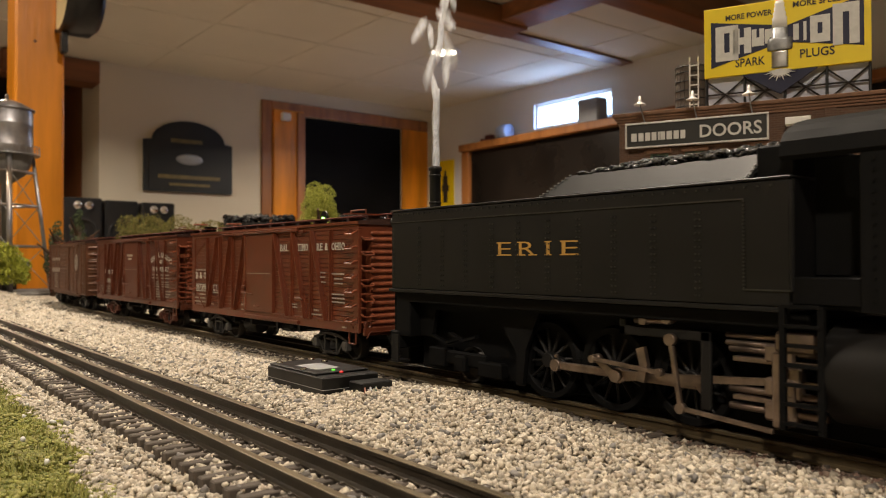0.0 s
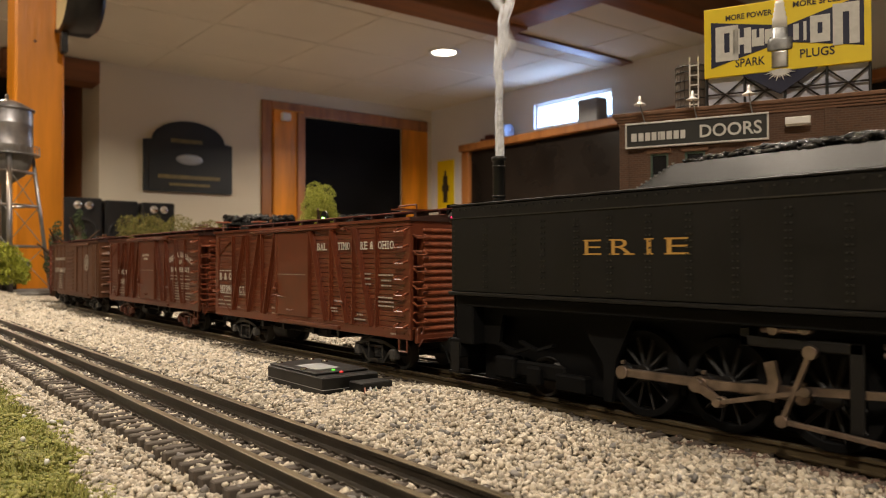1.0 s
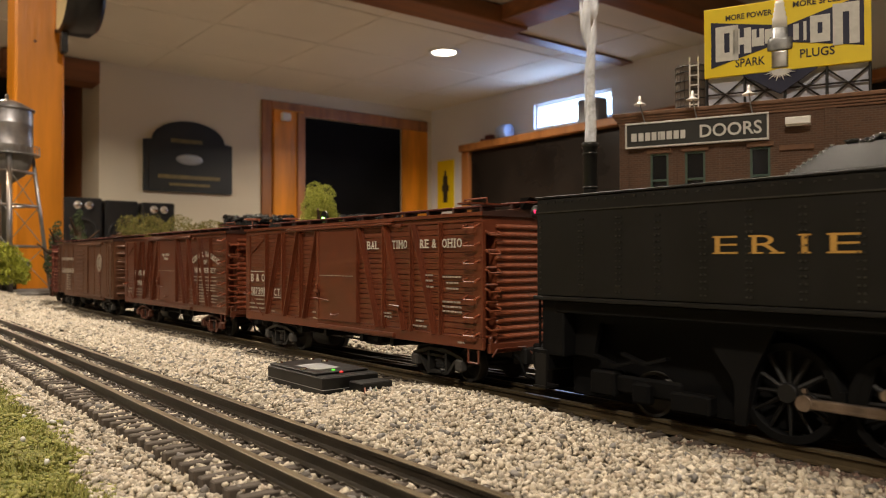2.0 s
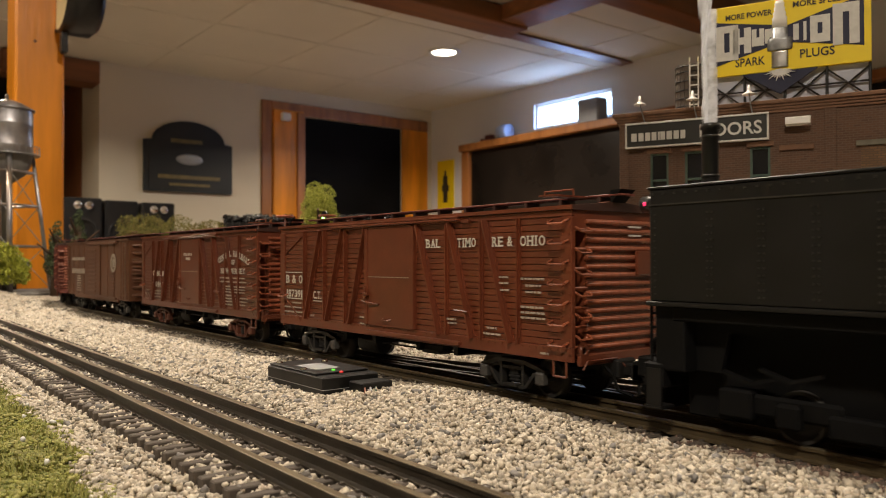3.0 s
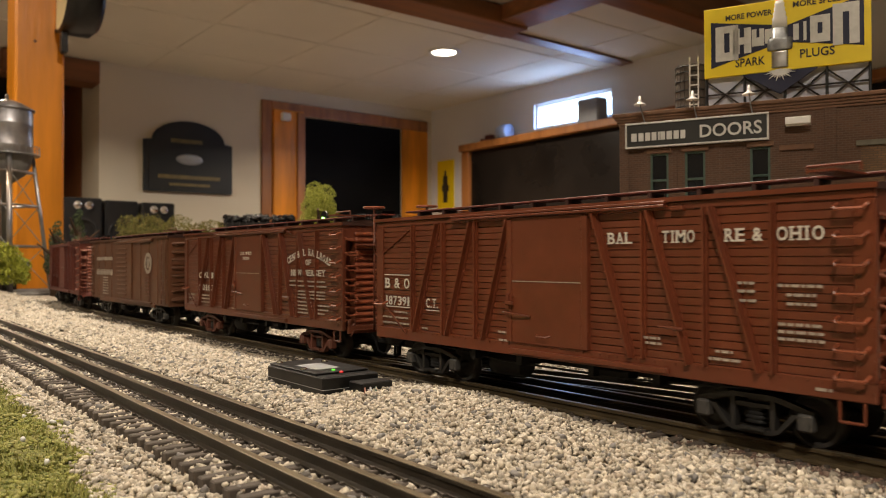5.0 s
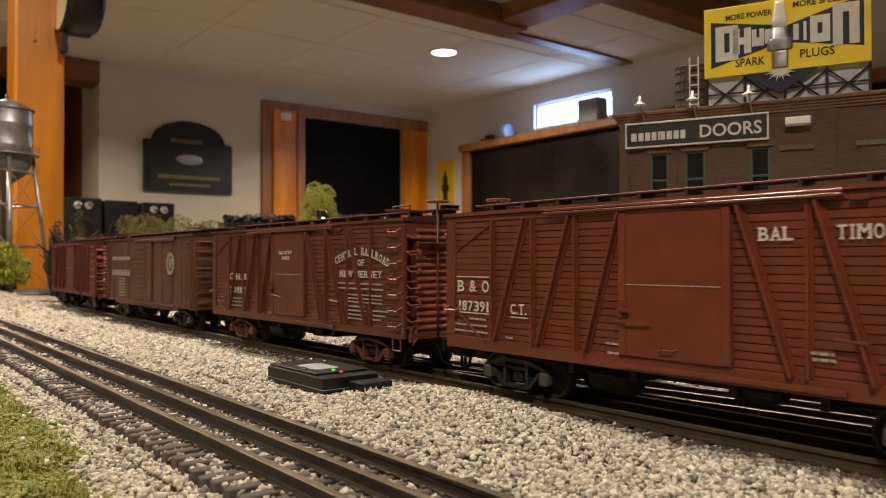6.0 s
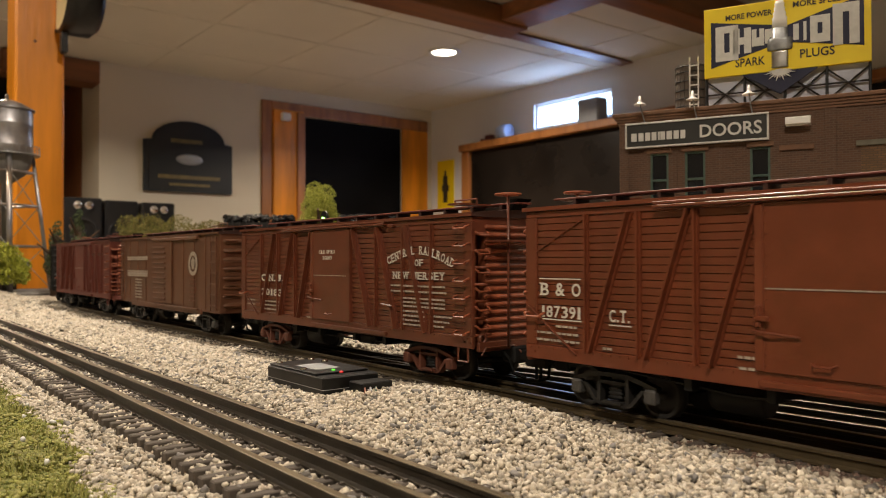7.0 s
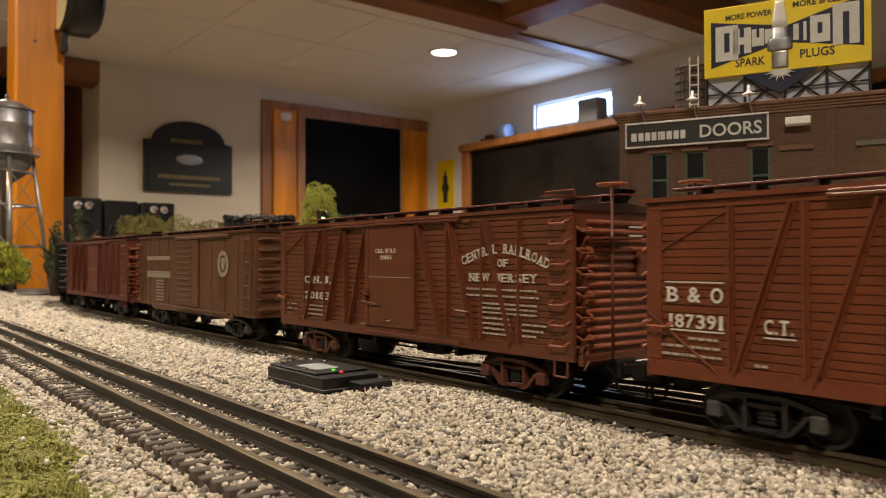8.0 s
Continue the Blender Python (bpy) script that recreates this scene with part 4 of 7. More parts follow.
def roof(car, m, walk_mat, peak=0.0034):
    bm = bmesh.new()
    e = 0.0012
    prism(bm, [(-W2 - e, EAVE - 0.0010), (-W2 - e, EAVE + 0.0006), (0, EAVE + peak), (W2 + e, EAVE + 0.0006), (W2 + e, EAVE - 0.0010)], -L2 - 0.001, L2 + 0.001, "x")
    part("roof", bm, M["roofbrown"], car, "dark brown roof")
    part("eave_strip", box(bmesh.new(), -L2 - 0.001, L2 + 0.001, -W2 - 0.0018, -W2 - 0.0011, EAVE - 0.0008, EAVE + 0.0008), m, car)
    slope = math.atan2(peak - 0.0006, W2 + e)
    def seam():
        b = bmesh.new()
        for s in (-1, 1):
            box(b, -0.0005, 0.0005, -0.0143, 0.0143, 0, 0.0005, 0, Matrix.Translation((0, s * 0.0142, EAVE + 0.5 * (peak + 0.0006) - 0.0002)) @ Matrix.Rotation(-s * slope, 4, "X"))
        return b
    for i in range(13):
        piece("roof_seam", "roof_seam", seam, M["roofbrown"], car, Matrix.Translation((-L2 + 0.012 + i * (2 * L2 - 0.024) / 12, 0, 0)))
    def plank():
        return box(bmesh.new(), -L2 - 0.006, L2 + 0.006, -0.0014, 0.0014, 0, 0.0009, 0.0002)
    for y in (-0.0032, 0.0, 0.0032):
        piece("running_board", "running_board", plank, M["oxide4"], car, Matrix.Translation((0, y, EAVE + peak + 0.0020)))
    def saddle():
        return box(bmesh.new(), -0.0008, 0.0008, -0.0045, 0.0045, -0.0020, 0.0020)
    for i in range(12):
        piece("saddle", "saddle", saddle, M["roofbrown"], car, Matrix.Translation((-L2 + 0.006 + i * (2 * L2 - 0.012) / 11, 0, EAVE + peak)))
    # lateral platforms with bent grabs at opposite corners
    for s in (-1, 1):
        bm = bmesh.new()
        for k in range(3):
            box(bm, s * (L2 - 0.016) - 0.004 + k * 0.003, s * (L2 - 0.016) - 0.0014 + k * 0.003, min(-s * 0.005, -s * 0.026), max(-s * 0.005, -s * 0.026), EAVE + peak + 0.0018, EAVE + peak + 0.0026)
        part("lateral_board", bm, walk_mat, car)
        x0 = s * (L2 - 0.016)
        bm = tube(bmesh.new(), [(x0 - 0.008, -s * 0.018, EAVE + peak + 0.0022), (x0 - 0.008, -s * 0.018, EAVE + peak + 0.0046), (x0 + 0.008, -s * 0.018, EAVE + peak + 0.0046), (x0 + 0.008, -s * 0.018, EAVE + peak + 0.0022)], 0.00045)
        part("roof_grab", bm, walk_mat, car)


def bars(car, items, material=None):
    """Plain bars for small writing: x, z, width, height on the near side."""
    for x, z, w, h in items:
        key = "writing_bar:%.4f,%.4f" % (w, h)
        piece("writing_bar", key, lambda: box(bmesh.new(), 0, w, -0.0001, 0.0001, 0, h), material or (M["smallprint"] if h < 0.0016 and h > 0.0006 else M["lettering"]), car, Matrix.Translation((x, -W2 - 0.00082, z)))


WIDE = {"I": 0.55, "1": 0.62, ".": 0.30, " ": 0.42, "M": 1.3, "&": 1.1, "W": 1.3}
SERIFS = {"B": "b0 t0", "A": "b0 b1", "L": "b0 t0", "T": "b5", "I": "b5 t5", "M": "b0 b1 t0 t1", "R": "b0 t0 b1", "E": "b0 t0", "H": "b0 b1 t0 t1", "N": "b0 t0 t1", "J": "t1", "W": "t0 t1", "Y": "b5 t0 t1", "1": "b5", "D": "b0 t0", "F": "b0 t0"}
GLYPHS = {}


def glyph(ch, weight):
    """Outline of one letter of unit cap height and width."""
    if (ch, weight) not in GLYPHS:
        cu = bpy.data.curves.new("glyph", "FONT")
        cu.body, cu.extrude, cu.offset, cu.resolution_u = ch, 0.01, weight, 3
        tmp = bpy.data.objects.new("glyph", cu)
        scene.collection.objects.link(tmp)
        bpy.context.view_layer.update()
        me = bpy.data.meshes.new_from_object(tmp.evaluated_get(bpy.context.evaluated_depsgraph_get()))
        bpy.data.objects.remove(tmp)
        xs, ys = [v.co.x for v in me.vertices], [v.co.y for v in me.vertices]
        lo, hi, b0 = min(xs), max(xs), min(ys)
        top = max(ys) if ch != "." else b0 + 4.6 * (max(ys) - b0)
        GLYPHS[ch, weight] = ([((v.co.x - lo) / (hi - lo), (v.co.y - b0) / (top - b0), v.co.z) for v in me.vertices], [tuple(p.vertices) for p in me.polygons])
    return GLYPHS[ch, weight]


def slab_mesh(body, cap, width, thick=0.00012, weight=0.018, slab=0.12):
    """A word in bold letters with slab serifs, standing in x, z and facing -y."""
    bm = bmesh.new()
    gap = 0.20
    total = sum(WIDE.get(c, 1.0) for c in body) + gap * (len(body) - 1)
    k, u = width / total, 0.0
    for ch in body:
        w = WIDE.get(ch, 1.0) * k
        if ch != " ":
            vs, fs = glyph(ch, weight)
            n = {"I": 0.42, "1": 0.62}.get(ch, 1.0)
            made = [bm.verts.new((u + (0.5 + (x - 0.5) * n) * w, -thick * 0.5 + z * thick * 50, y * cap)) for x, y, z in vs]
            for f in fs:
                if len(set(f)) == len(f):
                    bm.faces.new([made[q] for q in f])
            for code in SERIFS.get(ch, "").split():
                c = u + w * {"0": 0.14, "1": 0.86, "5": 0.5}[code[1]]
                z = 0.0 if code[0] == "b" else cap * (1 - slab)
                box(bm, c - k * 0.25, c + k * 0.25, -thick * 1.1, 0.0, z, z + cap * slab)
        u += w + gap * k
    return bm


def side_text(car, body, x, z, size, width, material=None, y=None, label=""):
    o = part("lettering", slab_mesh(body, size * 0.72, width), material or M["lettering"], car, label)
    o.location = (x, -W2 - 0.0008 if y is None else y, z)
    return o


def small_print(x, z, w, h, seed):
    """A row of unreadable small print, as short bars."""
    rng = random.Random(seed)
    out, u = [], x
    while u < x + w - 0.0008:
        k = min(rng.uniform(0.0009, 0.0034), x + w - u)
        out.append((u, z, k, h))
        u += k + 0.0006
    return out


def braced_boxcar(label, paint, truckmat, brake_wheel=True):
    """Single-sheathed boxcar: boards behind posts and diagonals, ribbed steel ends."""
    car = thing("boxcar", pose(0, 0, 0), label, "freight car", "boxcars of the train")
    inner = box(bmesh.new(), -L2 + 0.0062, L2 - 0.0062, -W2 + 0.0016, W2 - 0.0008, SILL, EAVE)
    part("body", inner, paint, car)
    # boards
    dx0, dx1 = -0.0215, 0.0205
    rows = 19
    z0, z1 = SILL + 0.0058, EAVE - 0.0036
    h = (z1 - z0) / rows
    for a, b, key in ((-L2 + 0.003, dx0, "board:l"), (dx1, L2 - 0.003, "board:r")):
        def mk(a=a, b=b):
            bm = bmesh.new()
            prism(bm, [(-W2 + 0.0018, 0.00012), (-W2 + 0.00028, 0.00010), (-W2 + 0.00004, 0.00026), (-W2, 0.0006), (-W2, h - 0.00012), (-W2 + 0.0018, h - 0.00004)], a, b, "x")
            return bm
        for i in range(rows):
            o = piece("board", key, mk, paint, car, Matrix.Translation((0, random.uniform(0, 0.00008), z0 + i * h)))
    part("far_sheathing", box(bmesh.new(), -L2 + 0.003, L2 - 0.003, W2 - 0.0007, W2, z0, z1), paint, car)
    # sill, top plate, corner posts
    part("side_sill", box(bmesh.new(), -L2, L2, -W2 - 0.0006, -W2 + 0.0015, SILL, SILL + 0.0058, 0.0003), paint, car)
    part("top_plate", box(bmesh.new(), -L2, L2, -W2 - 0.0006, -W2 + 0.0015, EAVE - 0.0036, EAVE - 0.001, 0.0003), paint, car)
    for s in (-1, 1):
        part("corner_post", box(bmesh.new(), min(s * L2, s * (L2 - 0.0062)), max(s * L2, s * (L2 - 0.0062)), -W2 - 0.0007, -W2 + 0.0018, SILL + 0.0058, EAVE - 0.0036, 0.0003), paint, car)
    zb, zt = SILL + 0.0050, EAVE - 0.0034
    def strut(x0, zz0, x1, zz1, w, out):
        bm = bmesh.new()
        d = Vector((x1 - x0, zz1 - zz0)).normalized()
        n = Vector((d.y, -d.x))
        for k, (ww, oo) in enumerate(((w, 0.0006), (w * 0.36, out))):
            c = [(x0 - n.x * ww / 2, zz0 - n.y * ww / 2), (x0 + n.x * ww / 2, zz0 + n.y * ww / 2), (x1 + n.x * ww / 2, zz1 + n.y * ww / 2), (x1 - n.x * ww / 2, zz1 - n.y * ww / 2)]
            prism(bm, c, -W2 - oo, -W2 + 0.0006)
        for i in range(9):
            f = (i + 0.5) / 9
            px, pz = x0 + (x1 - x0) * f + n.x * w * 0.36, zz0 + (zz1 - zz0) * f + n.y * w * 0.36
            box(bm, px - 0.0003, px + 0.0003, -W2 - 0.0009, -W2, pz - 0.0003, pz + 0.0003)
        return bm
    for x in (-0.0930, -0.0685, -0.0450, 0.0468, 0.0716, 0.0953):
        part("side_post", strut(x, zb, x, zt, 0.0026, 0.0018), paint, car)
    for xt, xb in ((-0.0720, -0.0905), (-0.0470, -0.0648), (-0.0228, -0.0392), (0.0245, 0.0420), (0.0495, 0.0660), (0.0742, 0.0912)):
        part("diagonal_brace", strut(xb, zb, xt, zt, 0.0026, 0.0030), paint, car)
    # faint corner straps
    for x0, xx1 in ((-L2 + 0.006, -0.0945),):
        part("corner_strap", strut(x0, 0.062, xx1, 0.0745, 0.0004, 0.0004), paint, car)
    # door on its rails
    door = part("door", box(bmesh.new(), dx0 + 0.0012, dx1 - 0.0012, -W2 - 0.0016, -W2 + 0.0006, SILL + 0.0056, EAVE - 0.0030, 0.0003), paint, car, "plain sliding steel door")
    part("door_seam", box(bmesh.new(), dx0 + 0.002, dx1 - 0.002, -W2 - 0.0019, -W2 - 0.0014, 0.0495, 0.0499), M["smallprint"], door, "pale worn seam strip")
    for x in (dx0, dx1):
        part("door_post", box(bmesh.new(), x - 0.0016, x + 0.0014, -W2 - 0.0021, -W2 + 0.0006, SILL + 0.0058, EAVE - 0.0036, 0.0003), paint, car)
    bm = bmesh.new()
    for i in range(15):
        for x in (dx0 + 0.0022, dx1 - 0.0020):
            z = SILL + 0.008 + i * 0.0034
            box(bm, x - 0.00025, x + 0.00025, -W2 - 0.0019, -W2 - 0.0015, z - 0.00025, z + 0.00025)
    tagged(part("door_rivets", bm, paint, door), kind="stuff")
    bm = bmesh.new()
    box(bm, -0.0222, -0.0205, -W2 - 0.0034, -W2 - 0.002, 0.0375, 0.0445, 0.0004)
    box(bm, -0.0225, -0.0175, -W2 - 0.0040, -W2 - 0.0028, 0.0395, 0.0412, 0.0004)
    tube(bm, [(-0.0235, -W2 - 0.0034, 0.0365), (-0.0200, -W2 - 0.0036, 0.0362), (-0.0085, -W2 - 0.0022, 0.0352)], 0.0004)
    part("door_latch", bm, paint, door)
    bm = tube(bmesh.new(), [(-0.005, -W2 - 0.0015, 0.0278), (-0.004, -W2 - 0.0032, 0.0272), (0.001, -W2 - 0.0032, 0.0272), (0.002, -W2 - 0.0015, 0.0278)], 0.0004)
    part("door_handle", bm, paint, door)
    bm = bmesh.new()
    for k, z in enumerate((0.0774, 0.0787)):
        box(bm, -0.0605, 0.0575, -W2 - 0.0032 + k * 0.0006, -W2 - 0.0005, z - 0.0005, z + 0.0005, 0.00015)
    part("door_track", bm, paint, car)
    part("lower_track", box(bmesh.new(), -0.0215, 0.0580, -W2 - 0.0026, -W2 - 0.0004, SILL + 0.0010, SILL + 0.0031, 0.0003), paint, car)
    part("track_stop", box(bmesh.new(), 0.0595, 0.0645, -W2 - 0.0022, -W2, 0.0755, 0.0772, 0.0003), paint, car)
    part("lift_bar", tube(bmesh.new(), [(0.0555, -W2 - 0.003, 0.0355), (0.0650, -W2 - 0.003, 0.0350)], 0.0006), paint, car)
    # grabs
    for i in range(7):
        z = 0.0732 - i * 0.00815
        piece("grab_iron", "grab_iron", lambda: grab_iron(0.0088), M["worn_lit"], car, Matrix.Translation((0.1194, -W2 - 0.0004, z)))
    piece("grab_iron", "grab_iron", lambda: grab_iron(0.0088), M["worn_lit"], car, Matrix.Translation((-0.1194, -W2 - 0.0004, 0.0355)))
    part("push_rod", tube(bmesh.new(), [(-L2 + 0.0015, -W2 - 0.001, 0.0400), (-0.0975, -W2 - 0.0012, 0.0215)], 0.00045), paint, car)
    # rivet rows on the corners
    bm = bmesh.new()
    for s in (-1, 1):
        for i in range(20):
            z = SILL + 0.003 + i * 0.0030
            x = s * (L2 - 0.0009)
            box(bm, x - 0.0003, x + 0.0003, -W2 - 0.0010, -W2 - 0.0006, z - 0.0003, z + 0.0003)
            for k in range(1):
                x = s * (L2 - 0.0052)
                box(bm, x - 0.0003, x + 0.0003, -W2 - 0.0010, -W2 - 0.0006, z - 0.0003, z + 0.0003)
    for i in range(60):
        x = -L2 + 0.003 + i * (2 * L2 - 0.006) / 59
        box(bm, x - 0.0003, x + 0.0003, -W2 - 0.0009, -W2 - 0.0005, SILL + 0.0044, SILL + 0.0050)
    tagged(part("rivets", bm, paint, car), kind="stuff")
    # ribbed ends
    for s in (-1, 1):
        x = s * L2
        end = part("end_wall", prism(bmesh.new(), [(-W2 + 0.0082, SILL + 0.001), (-W2 + 0.0082, EAVE - 0.009), (-W2 + 0.0012, EAVE - 0.009), (-W2 + 0.0012, EAVE - 0.001), (0, EAVE + 0.0040), (W2 - 0.0012, EAVE - 0.001), (W2 - 0.0012, SILL + 0.001)], min(x, x - s * 0.006), max(x, x - s * 0.006), "x"), paint, car)
        for k in range(7):
            piece("ladder_rung", "ladder_rung", lambda: cyl(bmesh.new(), (0, -0.0262, 0), (0, -0.0188, 0), 0.0007, 6), M["worn_lit"], end, Matrix.Translation((x - s * 0.0002, 0, SILL + 0.0060 + k * 0.0078)))
        def rib():
            bm = bmesh.new()
            return lathe(bm, [(0, -0.0252), (0.0009, -0.0250), (0.0012, -0.0235), (0.0012, 0.0190), (0.0009, 0.0200), (0, 0.0202)], (0, 0, 0), "y", 8)
        for i in range(15):
            piece("rib", "rib", rib, M["worn_lit"], end, Matrix.Translation((x, 0, SILL + 0.0055 + i * 0.0036)))
        for i in range(6):
            z = 0.0700 - i * 0.0086
            piece("end_grab", "end_grab", lambda: grab_iron(0.0072, 0.0022), M["worn_lit"], car, Matrix.Translation((x + s * 0.0004, -0.0228, z)) @ Matrix.Rotation(radians(90 * s), 4, "Z"))
        for k in range(2):
            piece("writing_bar", "end_bar", lambda: box(bmesh.new(), -0.0002, 0.0002, -0.0042, 0.0042, -0.0004, 0.0004), M["lettering"], end, Matrix.Translation((x + s * 0.0013, 0.010, 0.0724 - k * 0.0036)))
        bx = part("retainer_box", box(bmesh.new(), min(x + s * 0.0008, x + s * 0.0026), max(x + s * 0.0008, x + s * 0.0026), min(s * 0.0105, s * 0.0215), max(s * 0.0105, s * 0.0215), 0.0520, 0.0625, 0.0004), paint, car)
        part("end_sill", box(bmesh.new(), min(x, x + s * 0.0022), max(x, x + s * 0.0022), -W2 + 0.002, W2 - 0.002, SILL - 0.0015, SILL + 0.0030, 0.0004), paint, car)
        for sy in (-1, 1):
            bm = bmesh.new()
            lathe(bm, [(0.0016, 0), (0.0024, 0.0006), (0.0026, 0.002), (0.0016, 0.0024), (0.0015, 0.0)], (x, sy * (W2 - 0.0045), SILL + 0.0045), "x", 12)
            part("pole_pocket", bm, paint, car)
        part("cut_lever", tube(bmesh.new(), [(x + s * 0.002, -s * 0.024, SILL - 0.003), (x + s * 0.003, -s * 0.022, SILL + 0.0005), (x + s * 0.003, -s * 0.004, SILL + 0.0005), (x + s * 0.006, -s * 0.002, SILL - 0.003)], 0.0004), paint, car)
        if s > 0:
            bm = tube(bmesh.new(), [(x - s * 0.0105, -W2, SILL), (x - s * 0.0105, -W2, SILL - 0.0062), (x - s * 0.0035, -W2, SILL - 0.0062), (x - s * 0.0035, -W2, SILL)], 0.0005)
            part("stirrup_step", bm, paint, car)
        coupler(car, x, s)
    # fascia on the roof end
    part("roof_bracket", prism(bmesh.new(), [(L2 + 0.0002, EAVE + 0.0020), (L2 + 0.0060, EAVE + 0.0080), (L2 + 0.0002, EAVE + 0.0080)], -0.0045, 0.0045), M["cabblack"], car)
    if brake_wheel:
        brake_gear(car, L2 + 0.0045, -0.0095, paint)
    else:
        brake_gear(car, -L2 - 0.0045, 0.0095, paint)
    roof(car, paint, paint)
    underframe(car, paint)
    truck(car, -0.0850, truckmat)
    truck(car, 0.0850, truckmat)
    return car


def brake_gear(car, x, y, paint):
    """Upright brake staff with a hand wheel on the end."""
    st = part("brake_staff", cyl(bmesh.new(), (x, y, SILL), (x, y, 0.0890), 0.0006, 8), paint, car)
    bm = bmesh.new()
    for i in range(18):
        a, b = 2 * math.pi * i / 18, 2 * math.pi * (i + 1) / 18
        cyl(bm, (x + 0.0058 * math.cos(a), y + 0.0058 * math.sin(a), 0.0892), (x + 0.0058 * math.cos(b), y + 0.0058 * math.sin(b), 0.0892), 0.0006, 6)
    for i in range(4):
        a = math.pi * i / 4
        cyl(bm, (x - 0.0058 * math.cos(a), y - 0.0058 * math.sin(a), 0.0890), (x + 0.0058 * math.cos(a), y + 0.0058 * math.sin(a), 0.0890), 0.0004, 5)
    part("brake_wheel", bm, M["worn_lit"], st)
    part("brake_step", box(bmesh.new(), x - 0.0035, x + 0.0040, y - 0.0105, y + 0.0135, 0.0668, 0.0678, 0.0002), paint, car)


def steel_boxcar(label, paint, truckmat, name="boxcar", ladder=None):
    """Riveted steel boxcar with a ribbed door, pressed ends and ladders."""
    car = thing(name, pose(0, 0, 0), label, "freight car", "boxcars of the train")
    part("body", box(bmesh.new(), -L2, L2, -W2, W2, SILL, EAVE, 0.0006), paint, car)
    for i in range(11):
        x = -L2 + 0.004 + i * (2 * L2 - 0.008) / 10
        if abs(x) > 0.03:
            piece("panel_seam", "panel_seam", lambda: box(bmesh.new(), -0.0011, 0.0011, -0.0004, 0.0002, 0, EAVE - SILL - 0.004), paint, car, Matrix.Translation((x, -W2 - 0.0001, SILL + 0.002)))
    part("side_sill", box(bmesh.new(), -0.09, 0.09, -W2 - 0.0006, -W2 + 0.001, SILL - 0.0024, SILL + 0.0022, 0.0004), paint, car)
    door = part("door", box(bmesh.new(), -0.0240, 0.0235, -W2 - 0.0014, -W2, SILL + 0.003, EAVE - 0.004, 0.0004), paint, car)
    for i in range(11):
        piece("door_rib", "door_rib", lambda: box(bmesh.new(), -0.0225, 0.0090, -0.0010, 0.0004, -0.0008, 0.0008, 0.0003), paint, door, Matrix.Translation((0, -W2 - 0.0014, SILL + 0.0070 + i * 0.0045)))
    part("door_track", box(bmesh.new(), -0.025, 0.085, -W2 - 0.0026, -W2, EAVE - 0.0038, EAVE - 0.0014, 0.0003), paint, car)
    part("lower_track", box(bmesh.new(), -0.025, 0.085, -W2 - 0.0026, -W2, SILL + 0.0005, SILL + 0.0022, 0.0003), paint, car)
    for s in (-1, 1):
        x0 = s * 0.1165
        lad = part("ladder", tube(tube(bmesh.new(), [(x0 - 0.0055, -W2 - 0.0014, SILL + 0.002), (x0 - 0.0055, -W2 - 0.0014, EAVE - 0.003)], 0.0005), [(x0 + 0.0055, -W2 - 0.0014, SILL + 0.002), (x0 + 0.0055, -W2 - 0.0014, EAVE - 0.003)], 0.0005), ladder or M["blackmatt"], car)
        for i in range(7):
            piece("rung", "rung", lambda: cyl(bmesh.new(), (-0.0055, 0, 0), (0.0055, 0, 0), 0.0005, 6), ladder or M["blackmatt"], lad, Matrix.Translation((x0, -W2 - 0.0014, SILL + 0.006 + i * 0.0083)))
        x = s * L2
        for i in range(8):
            piece("end_rib", "end_rib", lambda: lathe(bmesh.new(), [(0, -0.0252), (0.0014, -0.0240), (0.0019, -0.020), (0.0019, 0.020), (0.0014, 0.0240), (0, 0.0252)], (0, 0, 0), "y", 8), paint, car, Matrix.Translation((x, 0, SILL + 0.006 + i * 0.0070)))
        for i in range(7):
            piece("end_rung", "end_rung", lambda: cyl(bmesh.new(), (0, -0.0055, 0), (0, 0.0055, 0), 0.0006, 6), ladder or M["blackmatt"], car, Matrix.Translation((x + s * 0.0030, -s * 0.0195, SILL + 0.006 + i * 0.0083)))
        coupler(car, x, s)
    roof(car, paint, paint)
    underframe(car, paint)
    truck(car, -0.0850, truckmat)
    truck(car, 0.0850, truckmat)
    return car


